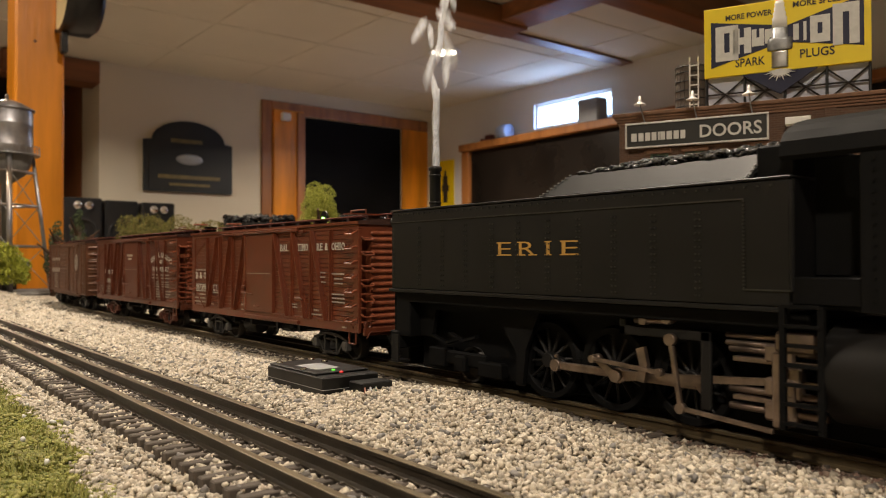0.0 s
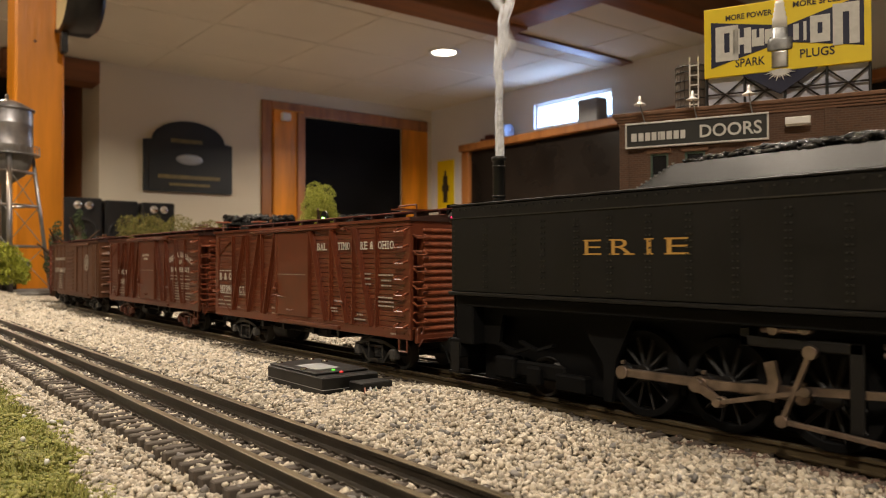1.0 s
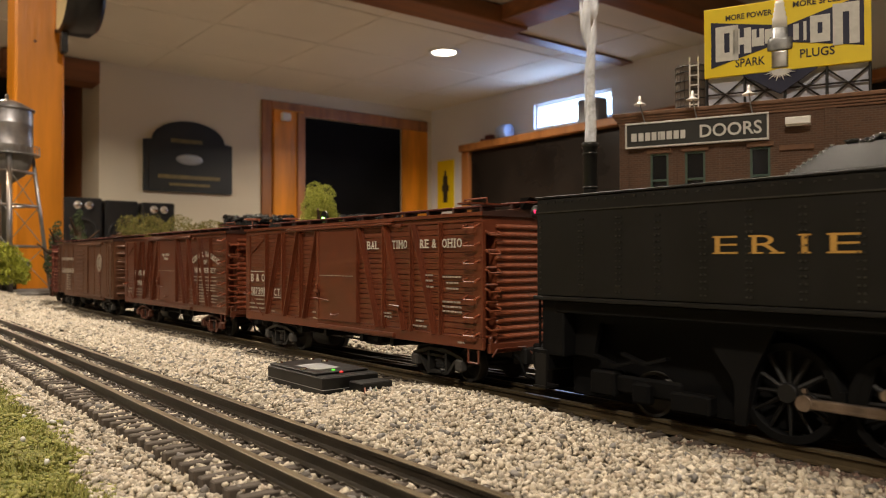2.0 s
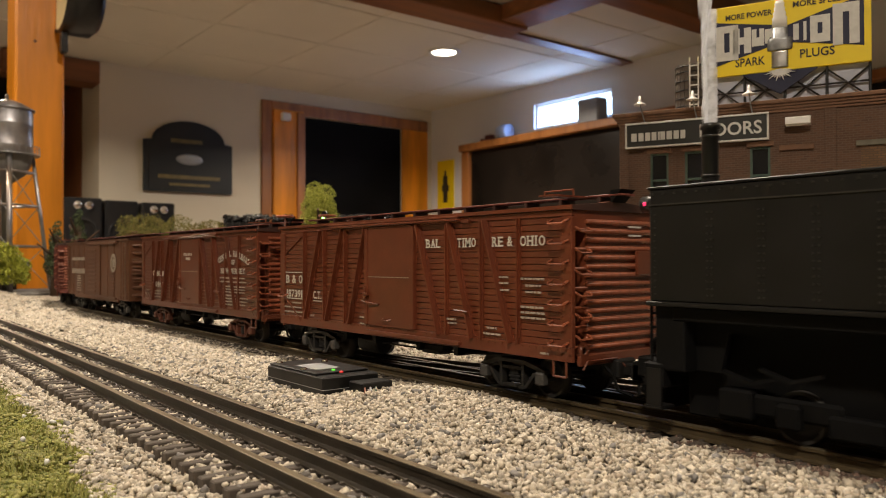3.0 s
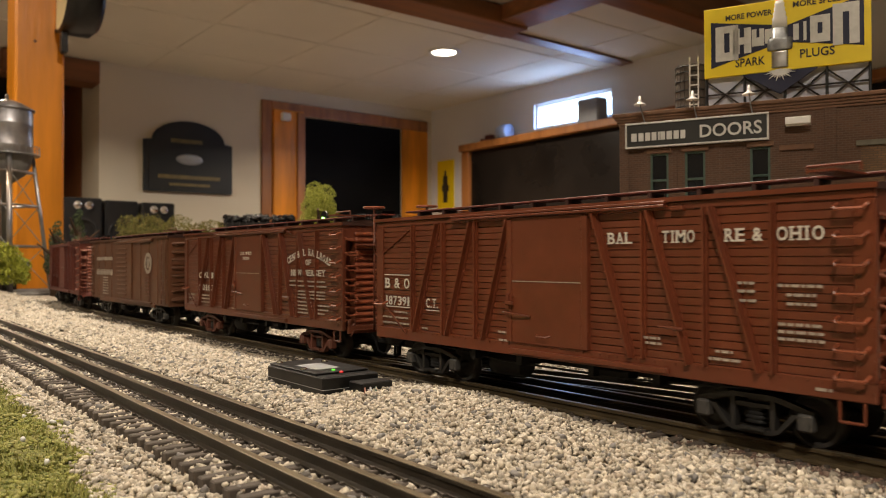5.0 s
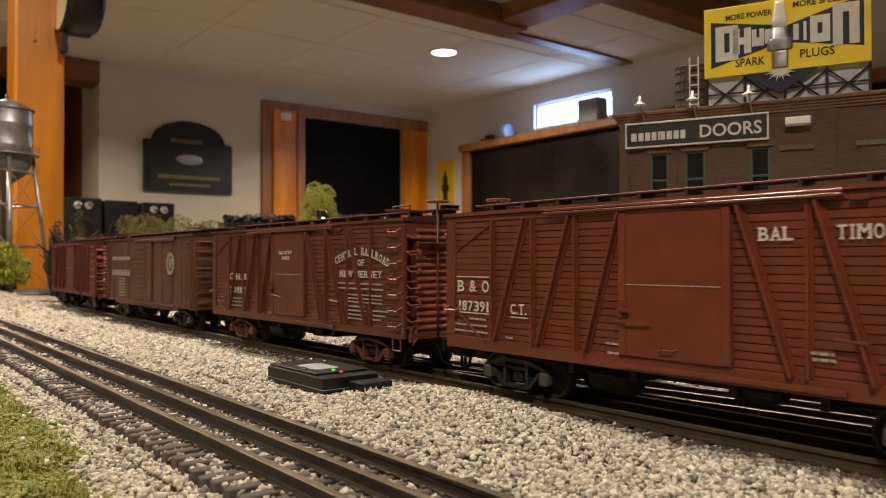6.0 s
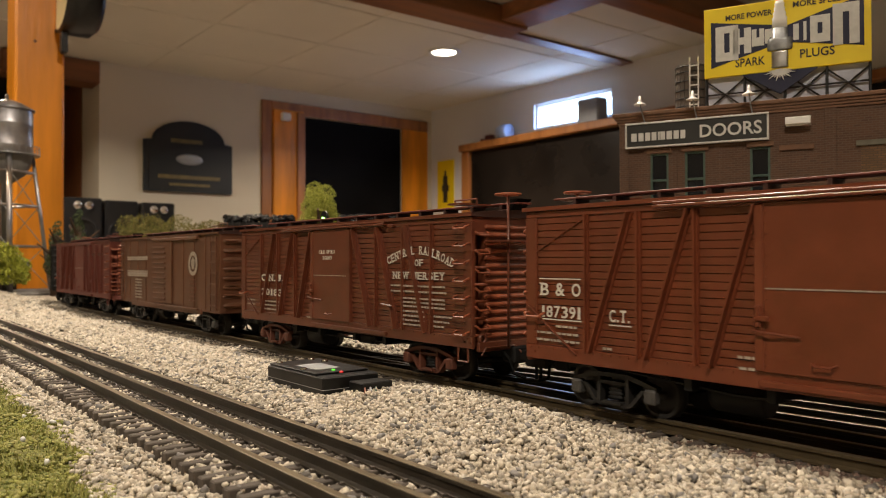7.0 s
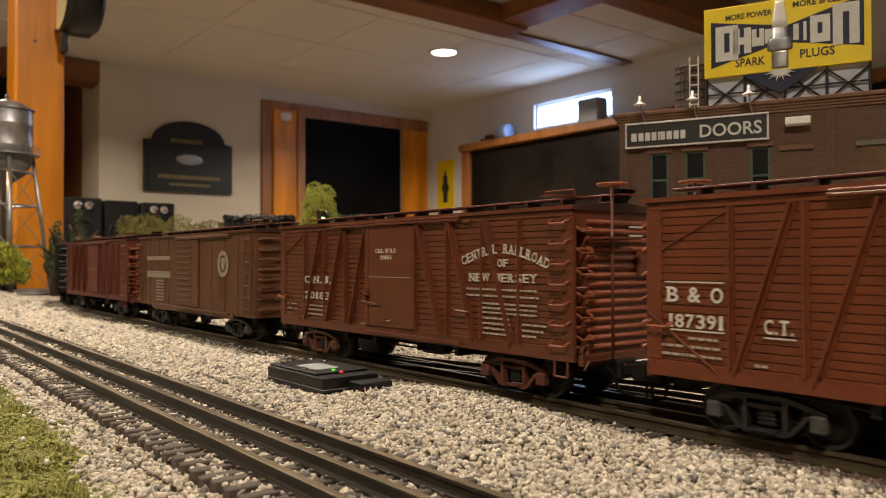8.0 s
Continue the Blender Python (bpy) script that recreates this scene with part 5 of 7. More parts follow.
def make_cars():
    a = braced_boxcar("oxide red outside-braced boxcar with white lettering and black trucks", M["oxide"], M["truckblack"], False)
    side_text(a, "BAL", 0.0313, 0.0645, 0.006, 0.0112)
    side_text(a, "TIMO", 0.0553, 0.0645, 0.006, 0.0130)
    side_text(a, "RE &", 0.0795, 0.0645, 0.006, 0.0130)
    side_text(a, "OHIO", 0.0970, 0.0645, 0.006, 0.0145)
    side_text(a, "B & O", -0.1167, 0.0442, 0.0072, 0.0214)
    side_text(a, "187391", -0.1163, 0.0354, 0.0066, 0.0212)
    side_text(a, "C.T.", -0.0813, 0.0354, 0.0064, 0.0094)
    bars(a, [(-0.1175, 0.0508, 0.0222, 0.0005), (-0.1172, 0.0344, 0.0222, 0.0005), (-0.0815, 0.0340, 0.0104, 0.0005)])
    for i, (x, z, w) in enumerate(((-0.1085, 0.0316, 0.0125), (-0.1190, 0.0287, 0.0230), (-0.1190, 0.0258, 0.0230), (-0.0845, 0.0248, 0.0042), (0.0838, 0.0508, 0.0064), (0.0838, 0.0482, 0.0064), (0.0838, 0.0452, 0.0064), (0.0972, 0.0503, 0.0140), (0.1000, 0.0475, 0.0090), (0.1000, 0.0448, 0.0090), (0.0972, 0.0385, 0.0140), (0.0972, 0.0362, 0.0140), (0.0972, 0.0340, 0.0150), (0.0758, 0.0282, 0.0062), (0.0732, 0.0256, 0.0118), (0.1085, 0.0200, 0.0055), (-0.0295, 0.0270, 0.0080), (0.0470, 0.0305, 0.0072), (0.0480, 0.0287, 0.0072), (-0.0290, 0.0235, 0.0065))):
        bars(a, small_print(x, z, w, 0.0009, i))
    b = braced_boxcar("brown-red outside-braced boxcar with arched white lettering", M["oxide2"], M["truckred"], True)
    # arched name over three rows
    word, n = "CENTRAL RAILROAD", 16
    for i, ch in enumerate(word):
        f = i / (n - 1)
        if ch != " ":
            x = 0.0590 + f * 0.0505
            z = 0.0560 + 0.0055 * math.sin(math.pi * f)
            m = Matrix.Translation((x, -W2 - 0.0008, z)) @ Matrix.Rotation(radians(52 * f - 26), 4, "Y")
            o = part("lettering", slab_mesh(ch, 0.0042, 0.0029 if ch != "I" else 0.0014), M["lettering"], b)
            o.matrix_local = m
    side_text(b, "OF", 0.0822, 0.0556, 0.0048, 0.0068)
    side_text(b, "NEW JERSEY", 0.0632, 0.0490, 0.0052, 0.0428)
    side_text(b, "C.N.J.", -0.0930, 0.0448, 0.0062, 0.0320)
    side_text(b, "20183", -0.0930, 0.0353, 0.0062, 0.0310)
    side_text(b, "C.R.R. OF N.J.", -0.0130, 0.0625, 0.0030, 0.0190, y=-W2 - 0.0016)
    side_text(b, "20183", -0.0085, 0.0590, 0.0030, 0.0105, y=-W2 - 0.0016)
    for i, (x, z, w) in enumerate(((0.0612, 0.0452, 0.046), (0.0612, 0.0424, 0.046), (0.0720, 0.0390, 0.034), (0.0720, 0.0370, 0.034), (0.0720, 0.0350, 0.034), (0.0720, 0.0325, 0.018), (0.0720, 0.0302, 0.018), (0.0720, 0.0280, 0.018), (0.0720, 0.0258, 0.018), (0.0975, 0.0310, 0.014), (0.0975, 0.0285, 0.012), (0.0975, 0.0262, 0.008), (-0.0930, 0.0310, 0.030), (-0.0930, 0.0285, 0.030), (-0.0905, 0.0258, 0.026), (-0.115, 0.0310, 0.012), (-0.115, 0.0280, 0.012), (-0.0290, 0.0235, 0.0065))):
        bars(b, small_print(x, z, w, 0.0009, 50 + i))
    c = steel_boxcar("plain brown riveted steel boxcar with an oval emblem", M["oxide3"], M["truckblack"], ladder=M["oxide3"])
    for i, (x, z, w, h) in enumerate(((-0.1030, 0.0590, 0.062, 0.0035), (-0.1030, 0.0480, 0.062, 0.0012), (-0.1030, 0.0435, 0.062, 0.0042))):
        bars(c, small_print(x, z, w, h, 80 + i), M["smallprint"])
    for i in range(7):
        bars(c, small_print(-0.078, 0.040 - i * 0.0028, 0.020, 0.0013, 90 + i))
        bars(c, small_print(0.064, 0.046 - i * 0.0034, 0.016, 0.0010, 97 + i), M["oxide"])
    bm = bmesh.new()
    lathe(bm, [(0.0098, -0.0002), (0.0098, 0.0002), (0.0066, 0.0002), (0.0066, -0.0002), (0.0098, -0.0002)], (0.0725, -W2 - 0.0008, 0.0560), "y", 24)
    part("emblem", bm, M["smallprint"], c, "white oval ring emblem")
    bm = prism(bmesh.new(), [(0.0705, 0.0515), (0.0745, 0.0515), (0.0770, 0.0585), (0.0725, 0.0615), (0.0680, 0.0585)], -W2 - 0.0009, -W2 - 0.0004)
    part("emblem_core", bm, M["smallprint"], c)
    d = braced_boxcar("faded red outside-braced boxcar with faint lettering", M["oxide4"], M["truckblack"], False)
    for i, (x, z, w) in enumerate(((-0.1167, 0.0460, 0.02), (-0.1167, 0.0370, 0.02), (-0.09, 0.0370, 0.04), (0.04, 0.0640, 0.06))):
        bars(d, small_print(x, z, w, 0.003, 120 + i), M["truckred"])
    e = steel_boxcar("black freight car with a yellow end stripe", M["blackmatt"], M["truckblack"], "freight_car", M["black"])
    part("stripe", box(bmesh.new(), 0.0300, 0.0550, -W2 - 0.0012, -W2 - 0.0005, SILL, EAVE - 0.004), M["caryellow"], e, "yellow painted stripe")
    return [a, b, c, d, e]


# ---- engine tender ----
def driver_wheel(parent, x, y, r, spokes=12):
    """Rim with its counterweight; hub and spokes are parts of it."""
    turn = Matrix.Rotation(math.pi, 4, "Z") if y > 0 else Matrix.Identity(4)
    def rim():
        bm = bmesh.new()
        lathe(bm, [(r * 0.84, -0.0010), (r * 0.84, 0.0016), (r * 0.99, 0.0016), (r, -0.0014), (r * 1.05, -0.0020), (r * 1.05, -0.0026), (r * 0.84, -0.0026), (r * 0.84, -0.0010)], (0, 0, 0), "y", 36)
        prism(bm, [(-r * 0.86 * math.cos(t), r * 0.86 * math.sin(t)) for t in [radians(-42 + 84 * k / 8) for k in range(9)]], -0.0012, 0.0010)
        bmesh.ops.transform(bm, matrix=turn, verts=bm.verts[:])
        return bm
    def hub():
        bm = bmesh.new()
        lathe(bm, [(0, 0.0024), (0.0030, 0.0024), (0.0034, 0.0018), (0.0034, -0.0020), (0, -0.0020)], (0, 0, 0), "y", 16)
        prism(bm, [(0, -0.0028), (CRANK, -0.0022), (CRANK, 0.0022), (0, 0.0028)], -0.0014, 0.0012)
        cyl(bm, (CRANK, 0.0015, 0), (CRANK, -0.0028, 0), 0.0026, 12)
        return bm
    o = part("driving_wheel", shared("driving_wheel:%d" % (y > 0), rim, M["cabblack"]), None, parent, "black spoked driving wheel")
    o.location = (x, y, r)
    piece("hub", "hub", hub, M["tender"], o, turn)
    for i in range(spokes):
        piece("spoke", "spoke", lambda: cyl(bmesh.new(), (0.002, 0, 0), (r * 0.86, 0, 0), 0.0009, 6, 0.0006), M["tender"], o, Matrix.Rotation(2 * math.pi * (i + 0.5) / spokes, 4, "Y"))
    ROLLERS.append((o, x, y, r, r))
    return o


CRANK = 0.0072
DRIVER_R = 0.0162
DRIVER_X = (0.0985, 0.1330, 0.1675)
CROSSHEAD_Z = 0.0205
MOVERS = {}


def make_tender():
    t = thing("locomotive", pose(0, 0, 0), "black articulated steam engine tender with gold lettering and coal", "locomotive")
    hw = 0.0310
    z0, z1, ln = 0.0438, 0.0836, 0.2105
    tank = part("tank", box(bmesh.new(), 0, ln, -hw, hw, z0, z1, 0.0008), M["tender"], t, "riveted black water tank")
    part("coping", box(bmesh.new(), -0.0004, ln, -hw - 0.0005, hw + 0.0005, z1 - 0.0004, z1 + 0.0006, 0.0003), M["tender"], t)
    part("side_band", box(bmesh.new(), 0.0, 0.1950, -hw - 0.0004, -hw + 0.0005, z1 - 0.0060, z1 - 0.0055), M["rivet"], t)
    part("panel_strip", box(bmesh.new(), 0.1950, ln, -hw - 0.0004, -hw + 0.0005, z0 + 0.0052, z0 + 0.0057), M["rivet"], t)
    part("bottom_flange", box(bmesh.new(), -0.0006, ln, -hw - 0.0014, hw + 0.0014, z0 - 0.0012, z0 + 0.0004, 0.0003), M["tender"], t)
    part("deck_frame", box(bmesh.new(), 0.008, ln + 0.004, -hw + 0.002, hw - 0.002, z0 - 0.0062, z0 - 0.0012, 0.0005), M["cabblack"], t)
    bm = bmesh.new()
    def rivet(x, z, y=-hw):
        box(bm, x - 0.00032, x + 0.00032, y - 0.00042, y + 0.0002, z - 0.00032, z + 0.00032)
    for x in (0.0035, 0.0240, 0.0419, 0.0588, 0.0768, 0.0930, 0.1102, 0.1266, 0.1436, 0.1609, 0.1786):
        for i in range(13):
            rivet(x - 0.0008, z0 + 0.0030 + i * 0.0023)
            if x > 0.02:
                rivet(x + 0.0008, z0 + 0.0030 + i * 0.0023)
    for i in range(48):
        rivet(0.002 + i * 0.0043, z1 - 0.0020)
    for i in range(24):
        rivet(0.1950, z0 + 0.0058 + i * 0.0012)
    tagged(part("rivets", bm, M["rivet"], tank), kind="stuff")
    # coal bunker
    bm = bmesh.new()
    def ring(pts):
        return [bm.verts.new(p) for p in pts]
    lo = ring([(0.1030, -0.0290, z1 + 0.0006), (0.1960, -0.0290, z1 + 0.0006), (0.1960, 0.0290, z1 + 0.0006), (0.1030, 0.0290, z1 + 0.0006)])
    hi = ring([(0.1140, -0.0225, z1 + 0.0092), (0.1995, -0.0225, z1 + 0.0092), (0.1995, 0.0225, z1 + 0.0092), (0.1140, 0.0225, z1 + 0.0092)])
    for i in range(4):
        bm.faces.new((lo[i], lo[(i + 1) % 4], hi[(i + 1) % 4], hi[i]))
    bm.faces.new(hi)
    bm.faces.new(lo[::-1])
    bmesh.ops.bevel(bm, geom=bm.edges[:], offset=0.0006, segments=2, affect="EDGES")
    part("coal_bunker", bm, M["tendergrey"], t, "sloping graphite grey bunker")
    bm = bmesh.new()
    for i in range(9):
        f = i / 8
        for xx in (0.1045 + 0.0105 * f, 0.1950 + 0.0032 * f):
            p = (xx, -0.0290 + 0.0065 * f, z1 + 0.0012 + 0.0080 * f)
            box(bm, p[0] - 0.0003, p[0] + 0.0003, p[1] - 0.0006, p[1] + 0.0002, p[2] - 0.0003, p[2] + 0.0003)
    tagged(part("bunker_rivets", bm, M["greymetal"], t), kind="stuff")
    rng = np.random.default_rng(3)
    places = []
    for k in range(1500):
        x, y = rng.uniform(0.1175, 0.2000), rng.uniform(-0.0215, 0.0215)
        edge = min(1.0, (x - 0.1165) / 0.022)
        z = z1 + 0.0090 + 0.0042 * edge * (1 - (y / 0.025) ** 2) + rng.uniform(-0.001, 0.0008)
        places.append((x, y, z, rng.uniform(0.0008, 0.0019), rng.uniform(0, 6.28)))
    o = new("coal", scatter("coal", places, stone_shapes(16, 9, 0.7, 0.6), M["coal"]))
    o.parent = t
    tagged(o, "glossy black coal heap", kind="stuff")
    # exhaust stack
    bm = bmesh.new()
    lathe(bm, [(0.0029, -0.004), (0.0029, 0.0205), (0.0035, 0.0208), (0.0035, 0.0226), (0.0030, 0.0228), (0.0026, 0.0222), (0.0025, 0.005), (0, 0.004)], (STACK[0], STACK[1], z1 + 0.0006), "z", 20)
    st = part("exhaust_stack", bm, M["black"], t, "tall glossy black exhaust pipe")
    bm = bmesh.new()
    for k in (0.0035, 0.0175):
        lathe(bm, [(0.0029, k), (0.0032, k + 0.0002), (0.0032, k + 0.0010), (0.0029, k + 0.0012)], (STACK[0], STACK[1], z1 + 0.0006), "z", 20)
    part("stack_band", bm, M["black"], st)
    # rear: marker lamp, beam, coupler, steps
    bm = lathe(bmesh.new(), [(0, -0.003), (0.0030, -0.003), (0.0032, 0.002), (0.0024, 0.0032), (0, 0.0032)], (-0.0045, -0.0235, 0.0788), "x", 16)
    mk = part("marker_lamp", bm, M["black"], t, "small black marker lamp")
    bm2 = bmesh.new()
    lathe(bm2, [(0.0012, 0.0002), (0.0012, -0.0004), (0.0008, -0.0008), (0, -0.001)], (-0.0076, -0.0235, 0.0788), "x", 12)
    part("lens", bm2, M["redled"], mk, "lit red lens")
    bm = lathe(bmesh.new(), [(0, 0.0010), (0.0009, 0.0006), (0.0013, 0.0)], (-0.0050, -0.0258, 0.0788), "y", 12)
    part("side_lens", bm, M["redled"], mk, "lit red lens")
    part("lamp_bracket", box(bmesh.new(), -0.0040, 0.0005, -0.0243, -0.0228, 0.0750, 0.0765), M["black"], t)
    part("rear_beam", box(bmesh.new(), -0.004, 0.004, -0.029, 0.029, 0.0135, 0.0225, 0.0006), M["cabblack"], t)
    part("rear_frame", box(bmesh.new(), 0.0006, 0.0125, -0.0285, 0.0285, 0.0200, 0.0428, 0.0006), M["cabblack"], t)
    part("coupler_pocket", box(bmesh.new(), -0.0150, -0.0042, -0.0185, 0.0185, 0.0145, 0.0225, 0.0008), M["cabblack"], t)
    part("pilot_block", box(bmesh.new(), -0.0130, -0.0042, -0.0165, 0.0165, 0.0035, 0.0145, 0.0008), M["cabblack"], t)
    for y in (-0.0150, -0.0120, 0.0130):
        part("air_hose", tube(bmesh.new(), [(-0.0040, y, 0.0310), (-0.0090, y, 0.0290), (-0.0105, y, 0.0200), (-0.0150, y, 0.0090)], 0.0008, 7), M["cabblack"], t)
    for y in (-0.0265, -0.0215):
        part("end_rail", cyl(bmesh.new(), (-0.0022, y, 0.0215), (-0.0022, y, 0.0440), 0.0006, 6), M["cabblack"], t)
    for k in range(4):
        part("end_rung", cyl(bmesh.new(), (-0.0022, -0.0265, 0.0245 + 0.005 * k), (-0.0022, -0.0215, 0.0245 + 0.005 * k), 0.0005, 6), M["cabblack"], t)
    coupler(t, -0.0130, -0.8)
    part("end_steps", box(box(bmesh.new(), -0.003, 0.004, -0.030, -0.022, 0.0065, 0.0075), -0.0025, 0.0035, -0.0292, -0.0284, 0.0065, 0.0205), M["tender"], t)
    # frame under the tank
    fr = part("engine_frame", box(bmesh.new(), 0.004, 0.300, -0.0136, 0.0136, 0.0030, 0.0400, 0.0006), M["cabblack"], t)
    bm = bmesh.new()
    prism(bm, [(0.012, 0.0425), (0.012, 0.0205), (0.022, 0.0205), (0.025, 0.034), (0.070, 0.034), (0.082, 0.018), (0.082, 0.004), (0.086, 0.004), (0.088, 0.020), (0.096, 0.0360), (0.200, 0.0370), (0.200, 0.0425)], -0.0215, -0.0195)
    part("side_plate", bm, M["cabblack"], t)
    # trailing truck
    tt = part("trailing_truck", box(bmesh.new(), 0.030, 0.062, -0.0220, -0.0195, 0.0080, 0.0150, 0.001), M["cabblack"], t)
    for x, z in ((0.033, 0.0205), (0.046, 0.0225)):
        part("spring_leaf", prism(bmesh.new(), [(x - 0.010, z), (x, z - 0.0030), (x + 0.010, z), (x + 0.010, z + 0.0012), (x, z - 0.0016), (x - 0.010, z + 0.0012)], -0.0225, -0.0200), M["cabblack"], tt)
    part("axle_box", box(bmesh.new(), 0.042, 0.050, -0.0245, -0.0200, 0.0055, 0.0135, 0.001), M["cabblack"], tt)
    part("tool_box", box(bmesh.new(), 0.022, 0.034, -0.0240, -0.0170, 0.0065, 0.0160, 0.0008), M["cabblack"], tt)
    part("brake_box", box(bmesh.new(), 0.058, 0.074, -0.0235, -0.0180, 0.0050, 0.0120, 0.0008), M["cabblack"], tt)
    wheelset(t, 0.046, None, 0.0085)
    # driving wheels, rods and gear
    for x in DRIVER_X:
        driver_wheel(t, x, -0.0168, DRIVER_R)
        driver_wheel(t, x, 0.0168, DRIVER_R)
        part("axle", cyl(bmesh.new(), (x, -0.0160, DRIVER_R), (x, 0.0160, DRIVER_R), 0.0022, 10), M["tender"], t)
        part("brake_shoe", prism(bmesh.new(), [(x - 0.0180, 0.010), (x - 0.0163, 0.0105), (x - 0.0168, 0.0185), (x - 0.0190, 0.0185)], -0.0185, -0.0150), M["cabblack"], t)
    bm = bmesh.new()
    a, b = DRIVER_X[0], DRIVER_X[2]
    box(bm, 0, b - a, -0.0009, 0.0009, -0.0016, 0.0016, 0.0003)
    box(bm, 0.003, b - a - 0.003, -0.0012, -0.0008, 0.0006, 0.0013)
    box(bm, 0.003, b - a - 0.003, -0.0012, -0.0008, -0.0013, -0.0006)
    for x in DRIVER_X:
        lathe(bm, [(0, -0.0016), (0.0022, -0.0016), (0.0025, -0.0012), (0.0025, 0.0014), (0, 0.0014)], (x - a, 0, 0), "y", 16)
        lathe(bm, [(0, -0.0032), (0.0015, -0.0032), (0.0017, -0.0016), (0, -0.0016)], (x - a, 0, 0), "y", 10)
        box(bm, x - a - 0.0008, x - a + 0.0008, -0.0007, 0.0007, 0.003, 0.0044, 0.0002)
    MOVERS["coupling_rod"] = part("coupling_rod", bm, M["rod"], t, "weathered steel coupling rod")
    bm = bmesh.new()
    prism(bm, [(0, -0.0022), (0.010, -0.0014), (MAIN_ROD - 0.004, -0.0011), (MAIN_ROD, -0.0016), (MAIN_ROD, 0.0016), (MAIN_ROD - 0.004, 0.0011), (0.010, 0.0014), (0, 0.0022)], -0.0010, 0.0010)
    lathe(bm, [(0, -0.0014), (0.0027, -0.0014), (0.0029, -0.001), (0.0029, 0.0013), (0, 0.0013)], (0, 0, 0), "y", 16)
    MOVERS["main_rod"] = part("main_rod", bm, M["rod"], t, "weathered steel main rod")
    bm = bmesh.new()
    box(bm, -0.0045, 0.0045, -0.0022, 0.0022, -0.0050, 0.0050, 0.0006)
    box(bm, 0.0040, 0.0260, -0.0007, 0.0007, -0.0008, 0.0008)
    box(bm, -0.0015, 0.0030, -0.0030, -0.0020, -0.0130, 0.0010, 0.0004)
    MOVERS["crosshead"] = part("crosshead", bm, M["rod"], t, "weathered steel crosshead")
    for z in (0.0266, 0.0142):
        part("slide_bar", box(bmesh.new(), 0.1880, 0.2180, -0.0262, -0.0222, z - 0.0008, z + 0.0008, 0.0002), M["rod"], t, "bright slide bar")
    bm = bmesh.new()
    lathe(bm, [(0, 0.0), (0.0142, 0.0), (0.0155, 0.0012), (0.0155, 0.0800), (0, 0.0800)], (0.2192, -0.0190, 0.0254), "x", 30)
    part("cylinder", bm, M["tender"], t, "large black steam cylinder")
    bm = bmesh.new()
    for z in (0.0296, 0.0192, 0.0116):
        box(bm, 0.1990, 0.2090, -0.0272, -0.0215, z - 0.0032, z + 0.0026, 0.0008)
    box(bm, 0.2020, 0.2065, -0.0278, -0.0235, 0.0065, 0.0300, 0.0006)
    part("guide_yoke", bm, M["rod"], t, "pinkish weathered guide yoke")
    for z in (0.0296, 0.0166, 0.0110):
        part("piston_rod", cyl(bmesh.new(), (0.1860, -0.0240, z), (0.2180, -0.0240, z), 0.0012, 10), M["rod"], t, "bright steel rod")
    # return crank and its rod
    bm = bmesh.new()
    lathe(bm, [(0, -0.0014), (0.0024, -0.0014), (0.0024, 0.0010), (0, 0.0010)], (0, 0, 0), "y", 14)
    lathe(bm, [(0, -0.0014), (0.0018, -0.0014), (0.0018, 0.0010), (0, 0.0010)], (RETURN, 0, 0), "y", 14)
    prism(bm, [(0, -0.0017), (RETURN, -0.0011), (RETURN, 0.0011), (0, 0.0017)], -0.0008, 0.0006)
    MOVERS["return_crank"] = part("return_crank", bm, M["rod"], t, "bright steel return crank")
    bm = bmesh.new()
    box(bm, 0, ECC_ROD, -0.0007, 0.0007, -0.0008, 0.0008, 0.0002)
    for x in (0, ECC_ROD):
        lathe(bm, [(0, -0.0012), (0.0015, -0.0012), (0.0015, 0.0012), (0, 0.0012)], (x, 0, 0), "y", 12)
    MOVERS["eccentric_rod"] = part("eccentric_rod", bm, M["rod"], t, "weathered steel eccentric rod")
    # hanger bracket with link and lifting arm
    bm = bmesh.new()
    box(bm, 0.1420, 0.1800, -0.0262, -0.0245, 0.0310, 0.0345, 0.0004)
    box(bm, 0.1760, 0.1800, -0.0262, -0.0245, 0.0080, 0.0345, 0.0004)
    box(bm, 0.1420, 0.1450, -0.0262, -0.0200, 0.0310, 0.0370, 0.0004)
    part("link_bracket", bm, M["tender"], t)
    bm = bmesh.new()
    cyl(bm, (0.1500, -0.0270, 0.0368), (0.1640, -0.0270, 0.0372), 0.0011, 8)
    cyl(bm, (0.1640, -0.0285, 0.0382), (0.1640, -0.0250, 0.0382), 0.0022, 10)
    cyl(bm, (0.1540, -0.0285, 0.0368), (0.1540, -0.0250, 0.0368), 0.0016, 10)
    part("lifting_arm", bm, M["rod"], t, "weathered steel lifting arm")
    bm = bmesh.new()
    prism(bm, [(0.1510, 0.0265), (0.1545, 0.0275), (0.1560, 0.0210), (0.1545, 0.0145), (0.1510, 0.0150), (0.1525, 0.0210)], -0.0282, -0.0264)
    part("expansion_link", bm, M["rod"], t)
    bm = bmesh.new()
    box(bm, -0.0008, 0.0008, -0.0008, 0.0008, -0.0235, 0, 0.0002)
    lathe(bm, [(0, -0.0012), (0.0021, -0.0012), (0.0021, 0.0012), (0, 0.0012)], (0, 0, 0), "y", 12)
    lathe(bm, [(0, -0.0012), (0.0019, -0.0012), (0.0019, 0.0012), (0, 0.0012)], (0, 0, -0.0235), "y", 12)
    MOVERS["combination_lever"] = part("combination_lever", bm, M["rod"], t, "long steel lever")
    bm = bmesh.new()
    box(bm, 0, 0.0330, -0.0007, 0.0007, -0.0008, 0.0008, 0.0002)
